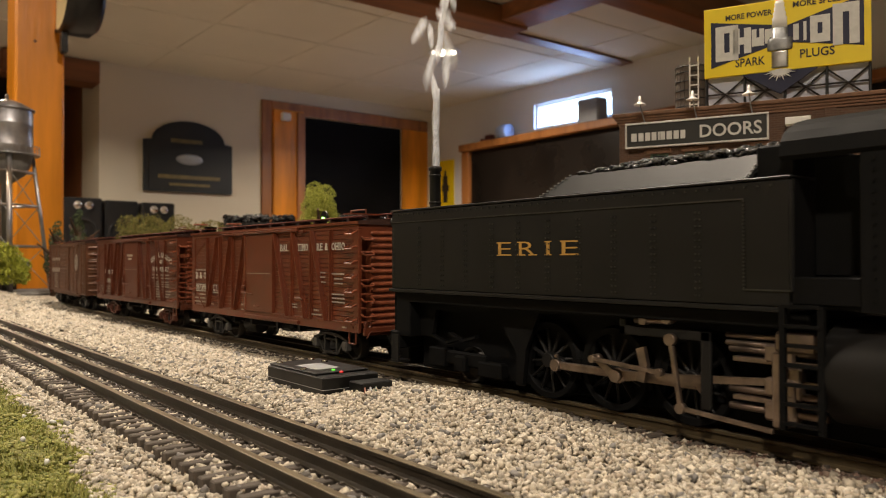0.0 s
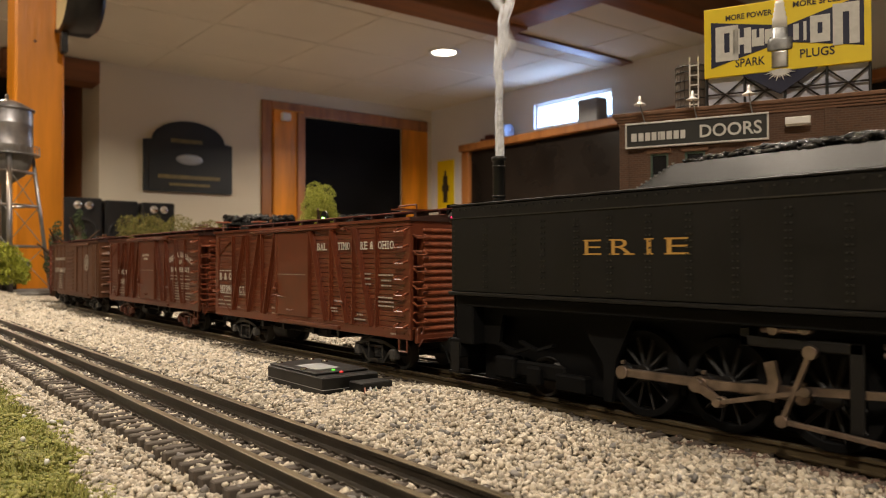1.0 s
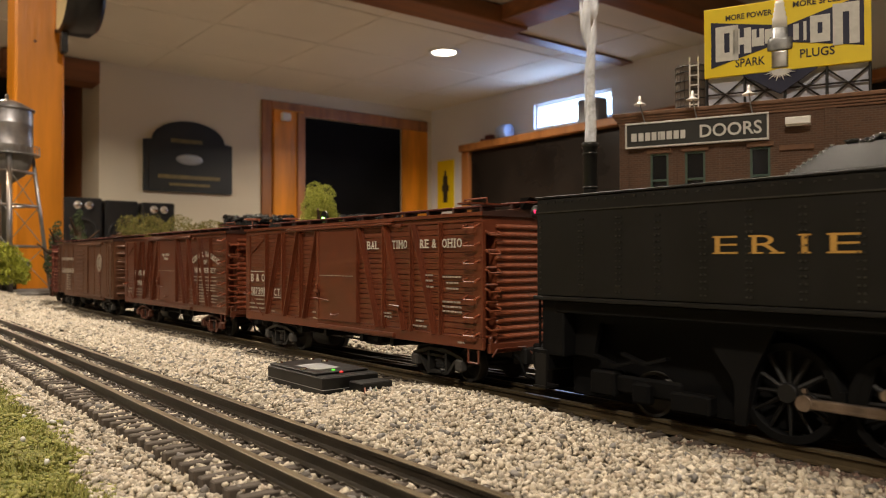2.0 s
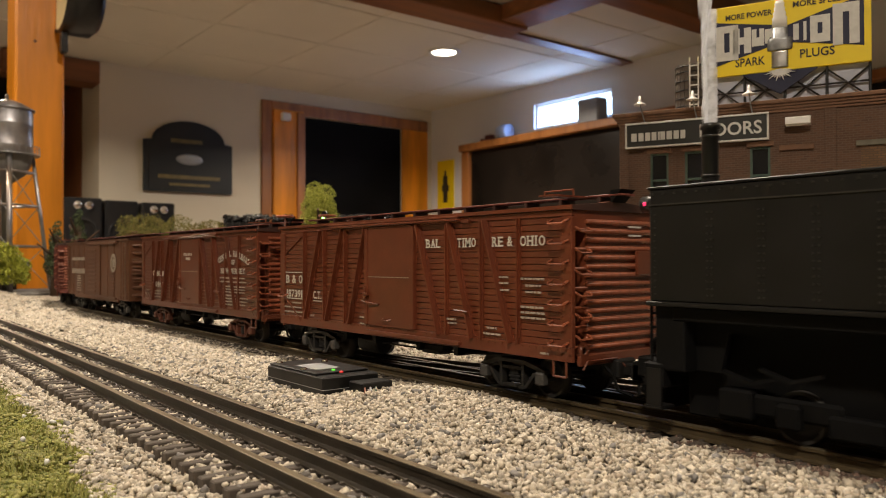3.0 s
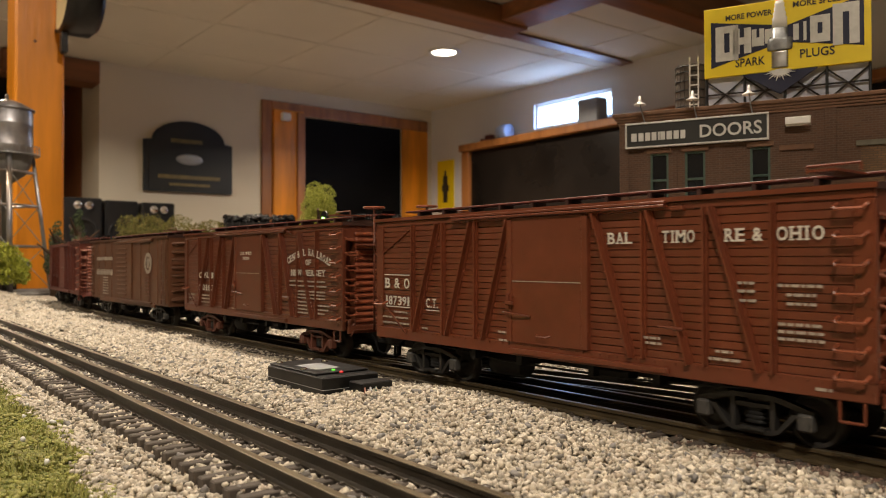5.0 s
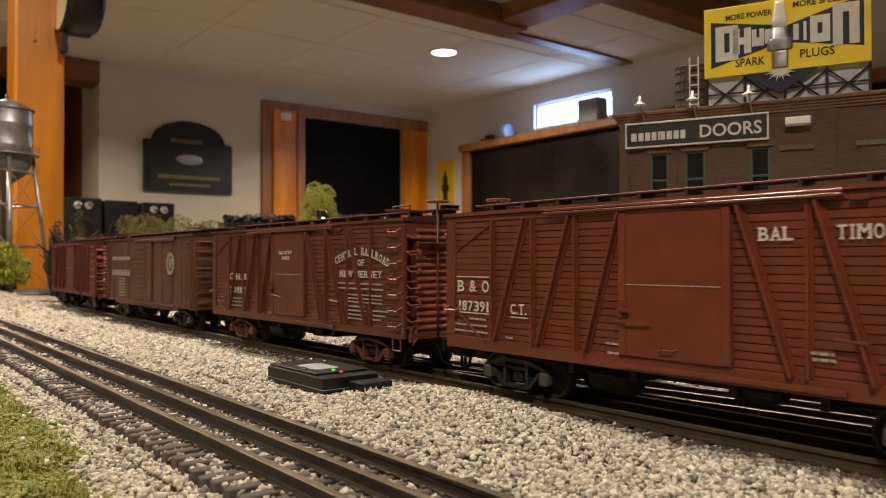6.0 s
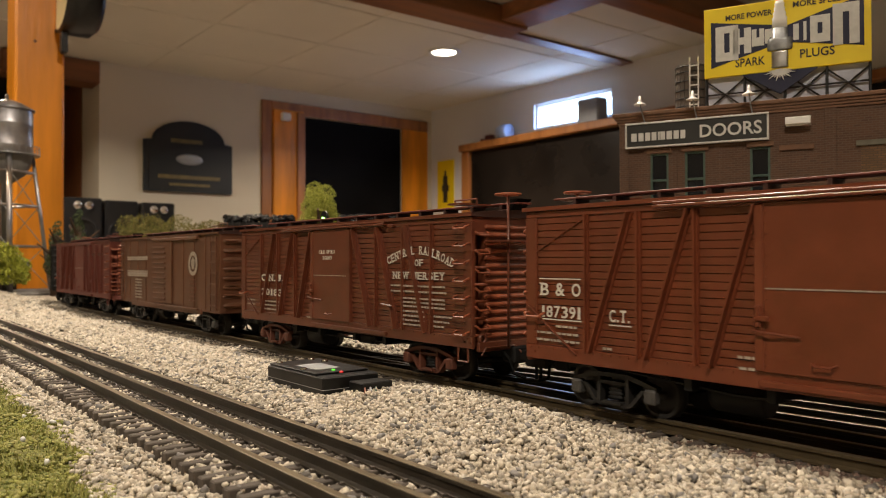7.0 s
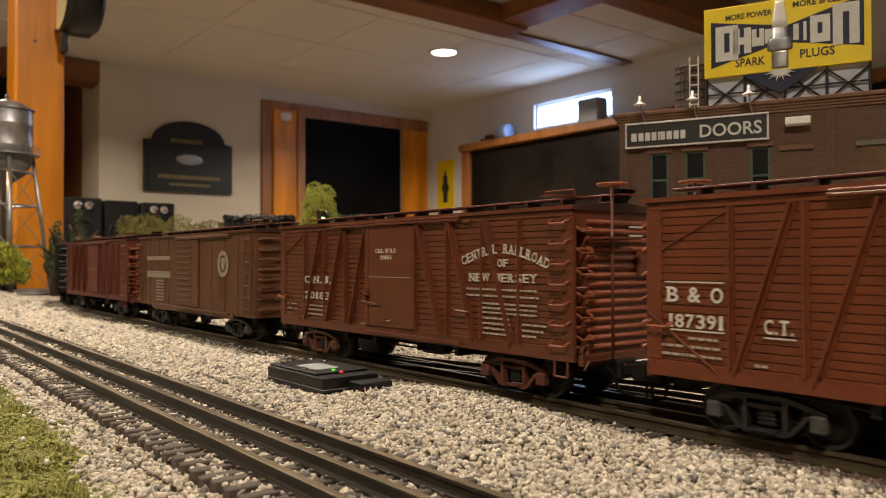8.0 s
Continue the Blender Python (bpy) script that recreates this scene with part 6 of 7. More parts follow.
    MOVERS["union_link"] = part("union_link", bm, M["rod"], t)
    for z in (0.0340, 0.0315):
        part("valve_rod", cyl(bmesh.new(), (0.1850, -0.0245, z), (0.2200, -0.0245, z), 0.0009, 8), M["rod"], t)
    bm = bmesh.new()
    box(bm, 0.2030, 0.2160, -0.0280, -0.0225, 0.0300, 0.0365, 0.0008)
    lathe(bm, [(0.0022, -0.029), (0.0022, -0.0275), (0.0012, -0.0275)], (0.207, 0, 0.0322), "y", 12)
    part("crosshead_guide", bm, M["rod"], t)
    # cab ladder
    lad = part("cab_ladder", box(box(bmesh.new(), 0.2080, 0.2098, -0.0345, -0.0330, 0.0080, 0.0450), 0.2195, 0.2213, -0.0345, -0.0330, 0.0080, 0.0450), M["cabblack"], t)
    for i in range(7):
        piece("rung", "cabrung", lambda: box(bmesh.new(), 0.2090, 0.2205, -0.0348, -0.0327, -0.0005, 0.0005), M["cabblack"], lad, Matrix.Translation((0, 0, 0.0100 + i * 0.0058)))
    # gap apron and engine cab
    part("front_bulkhead", box(bmesh.new(), 0.1965, 0.2090, -0.0260, 0.0260, z1, 0.0945, 0.0006), M["cabblack"], t)
    part("apron", box(bmesh.new(), 0.2080, 0.2420, -0.0300, 0.0300, 0.0440, 0.0470, 0.0005), M["cabblack"], t)
    part("cab_floor_side", box(bmesh.new(), 0.2110, 0.2310, -0.0322, -0.0240, 0.0452, 0.0535, 0.0004), M["cabblack"], t)
    part("handrail", tube(bmesh.new(), [(0.2112, -0.0325, 0.0490), (0.2112, -0.0325, 0.0790)], 0.0006), M["tendergrey"], t)
    bm = bmesh.new()
    prof = [(-0.0345, 0.0895)] + [(-0.0345 * math.cos(radians(a)), 0.0895 + 0.0145 * math.sin(radians(a)) ** 0.75) for a in range(12, 180, 12)] + [(0.0345, 0.0895)]
    inner = [(y * 0.96, z - 0.0012) for y, z in prof][::-1]
    prism(bm, prof + inner, 0.2085, 0.340, "x")
    part("cab_roof", bm, M["cabblack"], t, "rounded black cab roof")
    # thin black sheet added in the gap before the cab
    part("cab_curtain", box(bmesh.new(), 0.2125, 0.2260, -0.0202, -0.0195, 0.0540, 0.0893), M["cabblack"], t, "thin black sheet in the cab gap")
    # thin near-black sheet that paints the cab's shadow on the tank front
    part("tank_front", box(bmesh.new(), ln + 0.0001, ln + 0.0007, -hw + 0.0004, hw - 0.0004, z0 + 0.001, z1 - 0.0005), M["cabblack"], t)
    bm = bmesh.new()
    for a, b, c, d in ((0.2312, 0.340, 0.0440, 0.0655), (0.2312, 0.2380, 0.0655, 0.0900), (0.2640, 0.2720, 0.0655, 0.0900), (0.2380, 0.2640, 0.0850, 0.0900), (0.2720, 0.340, 0.0655, 0.0900)):
        box(bm, a, b, -0.0335, -0.0322, c, d)
    for i in range(14):
        box(bm, 0.2345, 0.2352, -0.0340, -0.0334, 0.0470 + i * 0.0030, 0.0477 + i * 0.0030)
    part("cab_side", bm, M["cabblack"], t)
    part("cab_far_side", box(bmesh.new(), 0.2312, 0.340, 0.0322, 0.0335, 0.0440, 0.0900), M["tender"], t)
    part("boiler_back", box(bmesh.new(), 0.2560, 0.340, -0.0240, 0.0240, 0.0470, 0.0880, 0.003), M["cabblack"], t)
    part("cab_seat", box(bmesh.new(), 0.2265, 0.2330, -0.0150, -0.0080, 0.0700, 0.0860, 0.001), M["stone"], t, "tan seat back")
    part("firebox", box(bmesh.new(), 0.2450, 0.340, -0.0280, 0.0280, 0.0300, 0.0440, 0.001), M["cabblack"], t)
    for ch, x, w in (("E", 0.0812, 0.0080), ("R", 0.0940, 0.0094), ("I", 0.1085, 0.0042), ("E", 0.1180, 0.0086)):
        o = part("lettering", slab_mesh(ch, 0.0058, w, weight=-0.006, slab=0.085), M["gold"], t, "gold roman lettering")
        o.location = (x, -hw - 0.0001, 0.0605)
    return t


STACK = (0.0125, -0.0120)
MAIN_ROD = 0.0660
RETURN, ECC_ROD = 0.0105, 0.0300


# ---- travel ----
CAR_GAPS = (0.0, 0.2860, 0.5785, 0.8700, 1.1590)
TENDER_AHEAD = 0.1618


PLACES = ((0.0, -0.4862), (0.5, -0.4624), (1.0, -0.4376), (1.5, -0.4092), (3.0, -0.3296), (3.5, -0.3004), (4.0, -0.2760), (4.5, -0.2470), (6.0, -0.1572), (6.5, -0.1301), (7.0, -0.1039), (7.5, -0.0762), (8.0, -0.0430))


def travelled(t):
    """Centre of the leading boxcar along the line."""
    if t <= 0:
        return PLACES[0][1] + 0.046 * t
    for k in range(len(PLACES) - 1):
        (t0, s0), (t1, s1) = PLACES[k], PLACES[k + 1]
        if t <= t1 or k == len(PLACES) - 2:
            def slope(i):
                i0, i1 = max(0, i - 1), min(len(PLACES) - 1, i + 1)
                return (PLACES[i1][1] - PLACES[i0][1]) / (PLACES[i1][0] - PLACES[i0][0])
            w = t1 - t0
            f = (t - t0) / w
            return (2 * f ** 3 - 3 * f ** 2 + 1) * s0 + (f ** 3 - 2 * f ** 2 + f) * w * slope(k) + (3 * f ** 2 - 2 * f ** 3) * s1 + (f ** 3 - f ** 2) * w * slope(k + 1)


def engine_at(t):
    """The engine pulls its coupler slack out while it draws ahead."""
    f = min(1.0, max(0.0, (t - 1.7) / 2.1))
    return travelled(t) + TENDER_AHEAD + 0.0036 * f * f * (3 - 2 * f)


def on_line(s, half=0.085):
    a, _ = bend_point(s + half)
    b, _ = bend_point(s - half)
    d = a - b
    c = (a + b) / 2
    return pose(c.x, c.y, 0, 0, 0, math.degrees(math.atan2(d.y, d.x)))


def motions():
    steps = [i * 0.25 for i in range(33)]
    for car, gap in zip(CARS, CAR_GAPS):
        walk(car, [(t, on_line(travelled(t) - gap)) for t in steps])
    walk(ENGINE, [(t, pose(engine_at(t), TRACK_Y, 0)) for t in steps])
    fine = [i * 0.1 for i in range(81)]
    for ob, x, y, z, r in ROLLERS:
        every = [i * 0.2 for i in range(41)] if r < 0.012 else fine
        walk(ob, [(t, pose(x, y, z, 0, math.degrees((travelled(t) - travelled(1.0)) / r) + 180, 0)) for t in every])
    rows = {k: [] for k in MOVERS}
    for t in fine:
        a = math.pi - (travelled(t) - travelled(1.0)) / DRIVER_R
        px, pz = CRANK * math.cos(a), CRANK * math.sin(a)
        rows["coupling_rod"].append((t, pose(DRIVER_X[0] + px, -0.0212, DRIVER_R + pz)))
        bx, bz = DRIVER_X[1] + px, DRIVER_R + pz
        dz = CROSSHEAD_Z - bz
        dx = math.sqrt(MAIN_ROD ** 2 - dz ** 2)
        rows["main_rod"].append((t, pose(bx, -0.0240, bz, 0, -math.degrees(math.asin(dz / MAIN_ROD)), 0)))
        rows["crosshead"].append((t, pose(bx + dx, -0.0240, CROSSHEAD_Z)))
        # the return crank is fixed to the main pin and carries the eccentric rod
        e = a + radians(155)
        ex, ez = bx + RETURN * math.cos(e), bz + RETURN * math.sin(e)
        rows["return_crank"].append((t, pose(bx, -0.0262, bz, 0, -math.degrees(e), 0)))
        drop = 0.0190 - ez
        rows["eccentric_rod"].append((t, pose(ex, -0.0285, ez, 0, -math.degrees(math.asin(drop / ECC_ROD)), 0)))
        swing = 16 * math.cos(a)
        rows["combination_lever"].append((t, pose(0.1660, -0.0285, 0.0310, 0, -swing + 6, 0)))
        ang = radians(-swing + 6)
        rows["union_link"].append((t, pose(0.1660 - 0.0235 * math.sin(ang), -0.0285, 0.0310 - 0.0235 * math.cos(ang), 0, 4, 0)))
    for k, r in rows.items():
        walk(MOVERS[k], r)
    for ob, r in PUFFS:
        walk(ob, r)


# ---- lineside buildings and scenery ----
def make_building():
    b = thing("brick_building", pose(-0.2239, 0.5468, 0, 0, 0, 22.96), "brown brick model factory with green sash windows and a dock", "model building")
    x0, x1, back = -0.170, 0.115, 0.13
    z0, zt = -0.0115, 0.163
    upper = [(-0.1465, -0.1328), (-0.1208, -0.1060), (-0.0750, -0.0614)]
    lower = [(-0.152, -0.138), (-0.112, -0.098), (-0.062, -0.048), (-0.0075, 0.0067), (0.034, 0.048), (0.078, 0.092)]
    # facade with openings, storey by storey
    def facade(wins, zlo, zhi, wlo, whi, m, name):
        edges = [x0] + [v for w in wins for v in w] + [x1]
        for i in range(0, len(edges), 2):
            part(name, box(bmesh.new(), edges[i], edges[i + 1], 0, 0.006, zlo, zhi), m, b)
        for a, c in wins:
            part(name, box(bmesh.new(), a, c, 0, 0.006, zlo, wlo), m, b)
            part(name, box(bmesh.new(), a, c, 0, 0.006, whi, zhi), m, b)
    facade(upper, 0.0905, zt, 0.0985, 0.1395, M["brick"], "wall_section")
    facade(lower, z0, 0.0815, 0.0125, 0.0640, M["brick2"], "wall_section")
    part("left_wall", box(bmesh.new(), x0, x0 + 0.006, 0.006, back, z0, zt), M["brick"], b)
    part("right_wall", box(bmesh.new(), x1 - 0.006, x1, 0.006, back, z0, zt), M["brick"], b)
    part("back_wall", box(bmesh.new(), x0 + 0.006, x1 - 0.006, back - 0.006, back, z0, zt), M["brick"], b)
    part("roof", box(bmesh.new(), x0 + 0.006, x1 - 0.006, 0.006, back - 0.006, zt - 0.010, zt - 0.004), M["roadgrey"], b)
    # cornice in steps
    for k, (o, za, zb) in enumerate(((0.0012, 0.1630, 0.1650), (0.0022, 0.1650, 0.1670), (0.0032, 0.1670, 0.1690), (0.0046, 0.1690, 0.1718))):
        part("cornice", box(bmesh.new(), x0 - o, x1 + o, -o, back + o, za, zb, 0.0003), M["stone"], b)
    # brick piers
    for x in (-0.170, -0.0264, 0.060, 0.108):
        part("pier", box(bmesh.new(), x, x + 0.0072, -0.0014, -0.0001, 0.0965, 0.1630, 0.0002), M["brick"], b)
    for x in (-0.1290, -0.0985):
        part("pier", box(bmesh.new(), x - 0.001, x + 0.003, -0.0008, -0.0001, 0.0965, 0.143, 0.0002), M["brick"], b)
    # belt courses
    for o, za, zb in ((0.0030, 0.0905, 0.0945), (0.0016, 0.0860, 0.0905), (0.0030, 0.0815, 0.0845)):
        part("belt_course", box(bmesh.new(), x0 - o, x1 + o, -o, 0.006, za, zb, 0.0003), M["stone"], b)
    def window(a, c, wlo, whi, blind):
        w = part("window", box(box(box(box(bmesh.new(), a, a + 0.0016, 0.0005, 0.003, wlo, whi), c - 0.0016, c, 0.0005, 0.003, wlo, whi), a + 0.0016, c - 0.0016, 0.0005, 0.003, whi - 0.0016, whi), a + 0.0016, c - 0.0016, 0.0005, 0.003, wlo, wlo + 0.0018), M["greenframe"], b, "green painted sash frame")
        mid = wlo + (whi - wlo) * 0.5
        part("meeting_rail", box(bmesh.new(), a + 0.0016, c - 0.0016, 0.0008, 0.0032, mid - 0.0008, mid + 0.0008), M["greenframe"], w)
        part("pane", box(bmesh.new(), a + 0.0016, c - 0.0016, 0.0022, 0.0026, mid + 0.0008, whi - 0.0016), M["glass"], w)
        part("pane", box(bmesh.new(), a + 0.0016, c - 0.0016, 0.0026, 0.0030, wlo + 0.0018, mid - 0.0008), M["glass"], w)
        if blind:
            part("blind", box(bmesh.new(), a + 0.0020, c - 0.0030, 0.0032, 0.0035, mid - 0.004, whi - 0.002), M["backsheet"], w, "pale striped window blind")
        part("sill", box(bmesh.new(), a - 0.0015, c + 0.0015, -0.0022, 0.0004, wlo - 0.0022, wlo, 0.0003), M["greytrim"], w)
        return w
    for i, (a, c) in enumerate(upper):
        w = window(a, c, 0.0985, 0.1395, False)
        part("lintel", box(bmesh.new(), a - 0.0022, c + 0.0026, -0.0016, 0.0002, 0.1395, 0.1432, 0.0003), M["stone"], w)
    for i, (a, c) in enumerate(lower):
        w = window(a, c, 0.0125, 0.0640, True)
        m = (a + c) / 2
        part("pediment", prism(bmesh.new(), [(a - 0.003, 0.0645), (c + 0.003, 0.0645), (c + 0.003, 0.0668), (m, 0.0722), (a - 0.003, 0.0668)], -0.0026, 0.0002), M["greytrim"], w)
        part("pediment_field", prism(bmesh.new(), [(a, 0.0660), (c, 0.0660), (m, 0.0700)], -0.0030, -0.0024), M["stone"], w)
        part("sash_trim", box(box(bmesh.new(), a - 0.0022, a - 0.0001, -0.0012, 0.0003, 0.0105, 0.0645), c + 0.0001, c + 0.0022, -0.0012, 0.0003, 0.0105, 0.0645), M["greytrim"], w)
    # bricked-up openings with stone lintels
    for a, c, m in ((-0.0545, -0.0340, "stone"), (-0.0065, 0.0180, "greytrim"), (0.0750, 0.0980, "greytrim")):
        part("infill", box(bmesh.new(), a + 0.002, c - 0.002, -0.0006, -0.0001, 0.0965, 0.1352), M["brick2"] if m == "greytrim" else M["brick"], b)
        part("lintel", box(bmesh.new(), a - 0.001, c + 0.001, -0.0020, -0.0001, 0.1355, 0.1393, 0.0003), M[m], b)
    # hooded vent
    v = part("hood_vent", prism(bmesh.new(), [(-0.0001, 0.1592), (-0.0075, 0.1575), (-0.0078, 0.1530), (-0.0001, 0.1525)], -0.0510, -0.0350, "x"), M["white"], b, "white metal hood")
    # base dock
    part("dock", box(bmesh.new(), x0 - 0.004, x1 + 0.004, -0.020, -0.0001, z0, 0.0060, 0.0006), M["brick2"], b, "tan loading dock")
    part("dock_edge", box(bmesh.new(), x0 - 0.005, x1 + 0.005, -0.022, -0.0001, 0.0061, 0.0092, 0.0004), M["trimwood"], b, "brown wooden dock edge")
    # shop sign
    s = part("sign_board", box(bmesh.new(), -0.1640, -0.0624, -0.0042, -0.0015, 0.1444, 0.1630), M["signblack"], b, "black board with a white border")
    for a, c, d, e in ((-0.1645, -0.0619, 0.1440, 0.1452), (-0.1645, -0.0619, 0.1621, 0.1634), (-0.1645, -0.1633, 0.1452, 0.1621), (-0.0631, -0.0619, 0.1452, 0.1621)):
        part("border", box(bmesh.new(), a, c, -0.0052, -0.0015, d, e, 0.0002), M["signwhite"], s)
    letters("DOORS", 0.0130, M["signwhite"], b, Matrix.Translation((-0.1090, -0.0046, 0.1490)) @ Matrix.Rotation(radians(90), 4, "X"), "sign_lettering", 0.0425, 0.0003, "white block letters", 0.0002)
    xx = -0.1598
    for k, wdt in enumerate((0.0055, 0.0052, 0.0048, 0.0048, 0.0018, 0.0046, 0.0052, 0.0050, 0.0046)):
        hh = 0.0062
        piece("writing_bar", "signbar:%.4f" % wdt, lambda: box(bmesh.new(), 0, wdt * 0.74, -0.0003, 0.0003, 0, hh), M["signwhite"], s, Matrix.Translation((xx, -0.0045, 0.1492)))
        xx += wdt
    # gooseneck lamps above the sign
    for x in (-0.1510, -0.1125, -0.0740):
        bm = tube(bmesh.new(), [(x + 0.001, -0.002, 0.1640), (x + 0.0005, -0.007, 0.1690), (x, -0.012, 0.1765)], 0.0005)
        g = part("sign_lamp", bm, M["greymetal"], b, "grey gooseneck lamp")
        bm = lathe(bmesh.new(), [(0, 0.0055), (0.0008, 0.0054), (0.0012, 0.0018), (0.0018, 0.0006), (0.0045, -0.0010), (0.0046, -0.0016), (0.0010, -0.0004), (0, -0.0004)], (x, -0.0125, 0.1768), "z", 16)
        part("shade", bm, M["white"], g)
    return b


def make_roof_tank():
    t = thing("roof_tank", pose(-0.2239, 0.5468, 0, 0, 0, 22.96) @ pose(-0.1205, 0.030, 0.164), "weathered wooden water tank on the factory roof", "water tank")
    n = 22
    for i in range(n):
        a = 2 * math.pi * i / n
        piece("stave", "stave", lambda: box(bmesh.new(), -0.0004, 0.0008, -0.00165, 0.00165, 0.010, 0.0460, 0.0002), M["tankwood"], t, Matrix.Rotation(a, 4, "Z") @ Matrix.Translation((0.0118, 0, 0)))
    part("core", cyl(bmesh.new(), (0, 0, 0.011), (0, 0, 0.045), 0.0115, 20), M["tankwood"], t)
    for z in (0.0135, 0.0195, 0.0260, 0.0330, 0.0400, 0.0445):
        bm = lathe(bmesh.new(), [(0.0126, -0.0004), (0.0131, -0.0004), (0.0131, 0.0004), (0.0126, 0.0004), (0.0126, -0.0004)], (0, 0, z), "z", 24)
        part("hoop", bm, M["blackmatt"], t)
    bm = bmesh.new()
    for x, y in ((-0.008, -0.008), (0.008, -0.008), (-0.008, 0.008), (0.008, 0.008)):
        box(bm, x - 0.0012, x + 0.0012, y - 0.0012, y + 0.0012, 0, 0.011)
    part("stand", bm, M["tankwood"], t)
    lad = part("ladder", box(box(bmesh.new(), 0.0005, 0.0014, -0.0155, -0.0145, 0.002, 0.050), 0.0068, 0.0077, -0.0155, -0.0145, 0.002, 0.050), M["white"], t, "pale metal ladder")
    for i in range(6):
        piece("rung", "tankrung", lambda: box(bmesh.new(), 0.0014, 0.0068, -0.0153, -0.0147, -0.0004, 0.0004), M["white"], lad, Matrix.Translation((0, 0, 0.006 + i * 0.0075)))


def make_billboard():
    f = thing("billboard", pose(-0.2239, 0.5468, 0, 0, 0, 22.96) @ pose(-0.1070, 0.006, 0.1940), "yellow and navy roof billboard with a spark plug picture", "billboard")
    w, h = 0.1095, 0.0514
    part("panel", box(bmesh.new(), 0, w, -0.001, 0.002, 0, h, 0.0003), M["yellow"], f, "yellow enamel panel")
    def flat(name, pts, m, d, parent=f, label=""):
        return part(name, prism(bmesh.new(), [(u * w, v * h) for u, v in pts], -0.001 - d, -0.001), M[m], parent, label)
    flat("bow_tie", [(0.045, 0.13), (0.49, 0.40), (0.96, 0.22), (0.96, 0.90), (0.52, 0.62), (0.045, 0.80)], "navy", 0.0004, label="navy blue bow-tie field")
    # big white word as plain upright blocks
    word = [(0.075, 0.145, 0.22, 0.72), (0.185, 0.115, 0.30, 0.66), (0.305, 0.075, 0.38, 0.62), (0.385, 0.075, 0.40, 0.60), (0.545, 0.055, 0.40, 0.62), (0.61, 0.030, 0.38, 0.64), (0.655, 0.115, 0.33, 0.70), (0.785, 0.150, 0.26, 0.82)]
    for k, (u, du, lo, hi) in enumerate(word):
        def block(u=u, du=du, lo=lo, hi=hi):
            bm = bmesh.new()
            n = 0.22 * du
            for a, c in ((u, u + du * 0.38), (u + du * 0.62, u + du)) if du > 0.06 else ((u + du * 0.2, u + du * 0.8),):
                prism(bm, [(a * w, lo * h), (c * w, lo * h), (c * w, hi * h), (a * w, hi * h)], -0.0018, -0.0013)
            if du > 0.06:
                m0, m1 = ((lo, lo + 0.12), (hi - 0.12, hi))[k % 2] if k not in (1, 4) else ((lo + hi) / 2 - 0.05, (lo + hi) / 2 + 0.05)
                box(bm, (u + du * 0.38) * w, (u + du * 0.62) * w, -0.0018, -0.0013, m0 * h, m1 * h)
                if k in (0, 6):
                    box(bm, (u + du * 0.38) * w, (u + du * 0.62) * w, -0.0018, -0.0013, (hi - 0.10) * h, hi * h)
            return bm
        part("writing_block", block(), M["signwhite"], f)
    def words(txt, u, v, size, width):
        letters(txt, size, M["ink"], f, Matrix.Translation((u * w, -0.0012, v * h)) @ Matrix.Rotation(radians(90), 4, "X") , "sign_lettering", width * w, 0.0002, "dark block letters", 0.00012)
    words("MORE POWER", 0.14, 0.80, 0.0056, 0.29)
    words("MORE SPEED", 0.555, 0.86, 0.0056, 0.29)
    words("SPARK", 0.20, 0.115, 0.0085, 0.185)
    words("PLUGS", 0.595, 0.145, 0.0085, 0.20)
    # spark plug in flat relief
    def relief(bm, profile, centre, axis, seg):
        lathe(bm, profile, (centre[0], 0, centre[2]), axis, seg)
        bmesh.ops.scale(bm, vec=(1, 0.16, 1), verts=bm.verts[:])
        bmesh.ops.translate(bm, vec=(0, centre[1] - 0.0005, 0), verts=bm.verts[:])
        return bm
    sp = part("plug_insulator", relief(bmesh.new(), [(0, 0.0), (0.0050, 0.0), (0.0050, 0.007), (0.0040, 0.0085), (0.0044, 0.0105), (0.0034, 0.012), (0.0038, 0.014), (0.0030, 0.0155), (0.0033, 0.0172), (0.0024, 0.0195), (0, 0.0195)], (0.475 * w, -0.0012, 0.60 * h), "z", 16), M["white"], f, "white plug insulator")
    part("plug_tip", relief(bmesh.new(), [(0, 0), (0.0026, 0), (0.0026, 0.004), (0.0016, 0.0045), (0.0016, 0.009), (0, 0.009)], (0.475 * w, -0.0012, 0.60 * h + 0.0196), "z", 14), M["orangepaint"], f, "orange plug terminal")
    part("plug_hexagon", relief(bmesh.new(), [(0, 0), (0.0078, 0), (0.0084, 0.001), (0.0084, 0.0075), (0.0078, 0.0085), (0.0055, 0.009), (0.0055, 0.0165), (0, 0.0165)], (0.475 * w, -0.0012, 0.285 * h), "z", 6), M["greymetal"], f, "grey plug hexagon")
    bm = bmesh.new()
    prof = [(0, 0.0)]
    for i in range(7):
        prof += [(0.0050, i * 0.0018), (0.0058, i * 0.0018 + 0.0009)]
    bm.free()
    bm = relief(bmesh.new(), prof + [(0, 0.0126)], (0.475 * w, -0.0012, 0.04 * h), "z", 16)
    part("plug_thread", bm, M["metal"], f, "threaded metal plug end")
    tri = part("drop_panel", prism(bmesh.new(), [(0.24 * w, -0.0002), (0.70 * w, -0.0002), (0.475 * w, -0.0165)], -0.001, 0.001), M["navy"], f, "navy triangle below the panel")
    bm = bmesh.new()
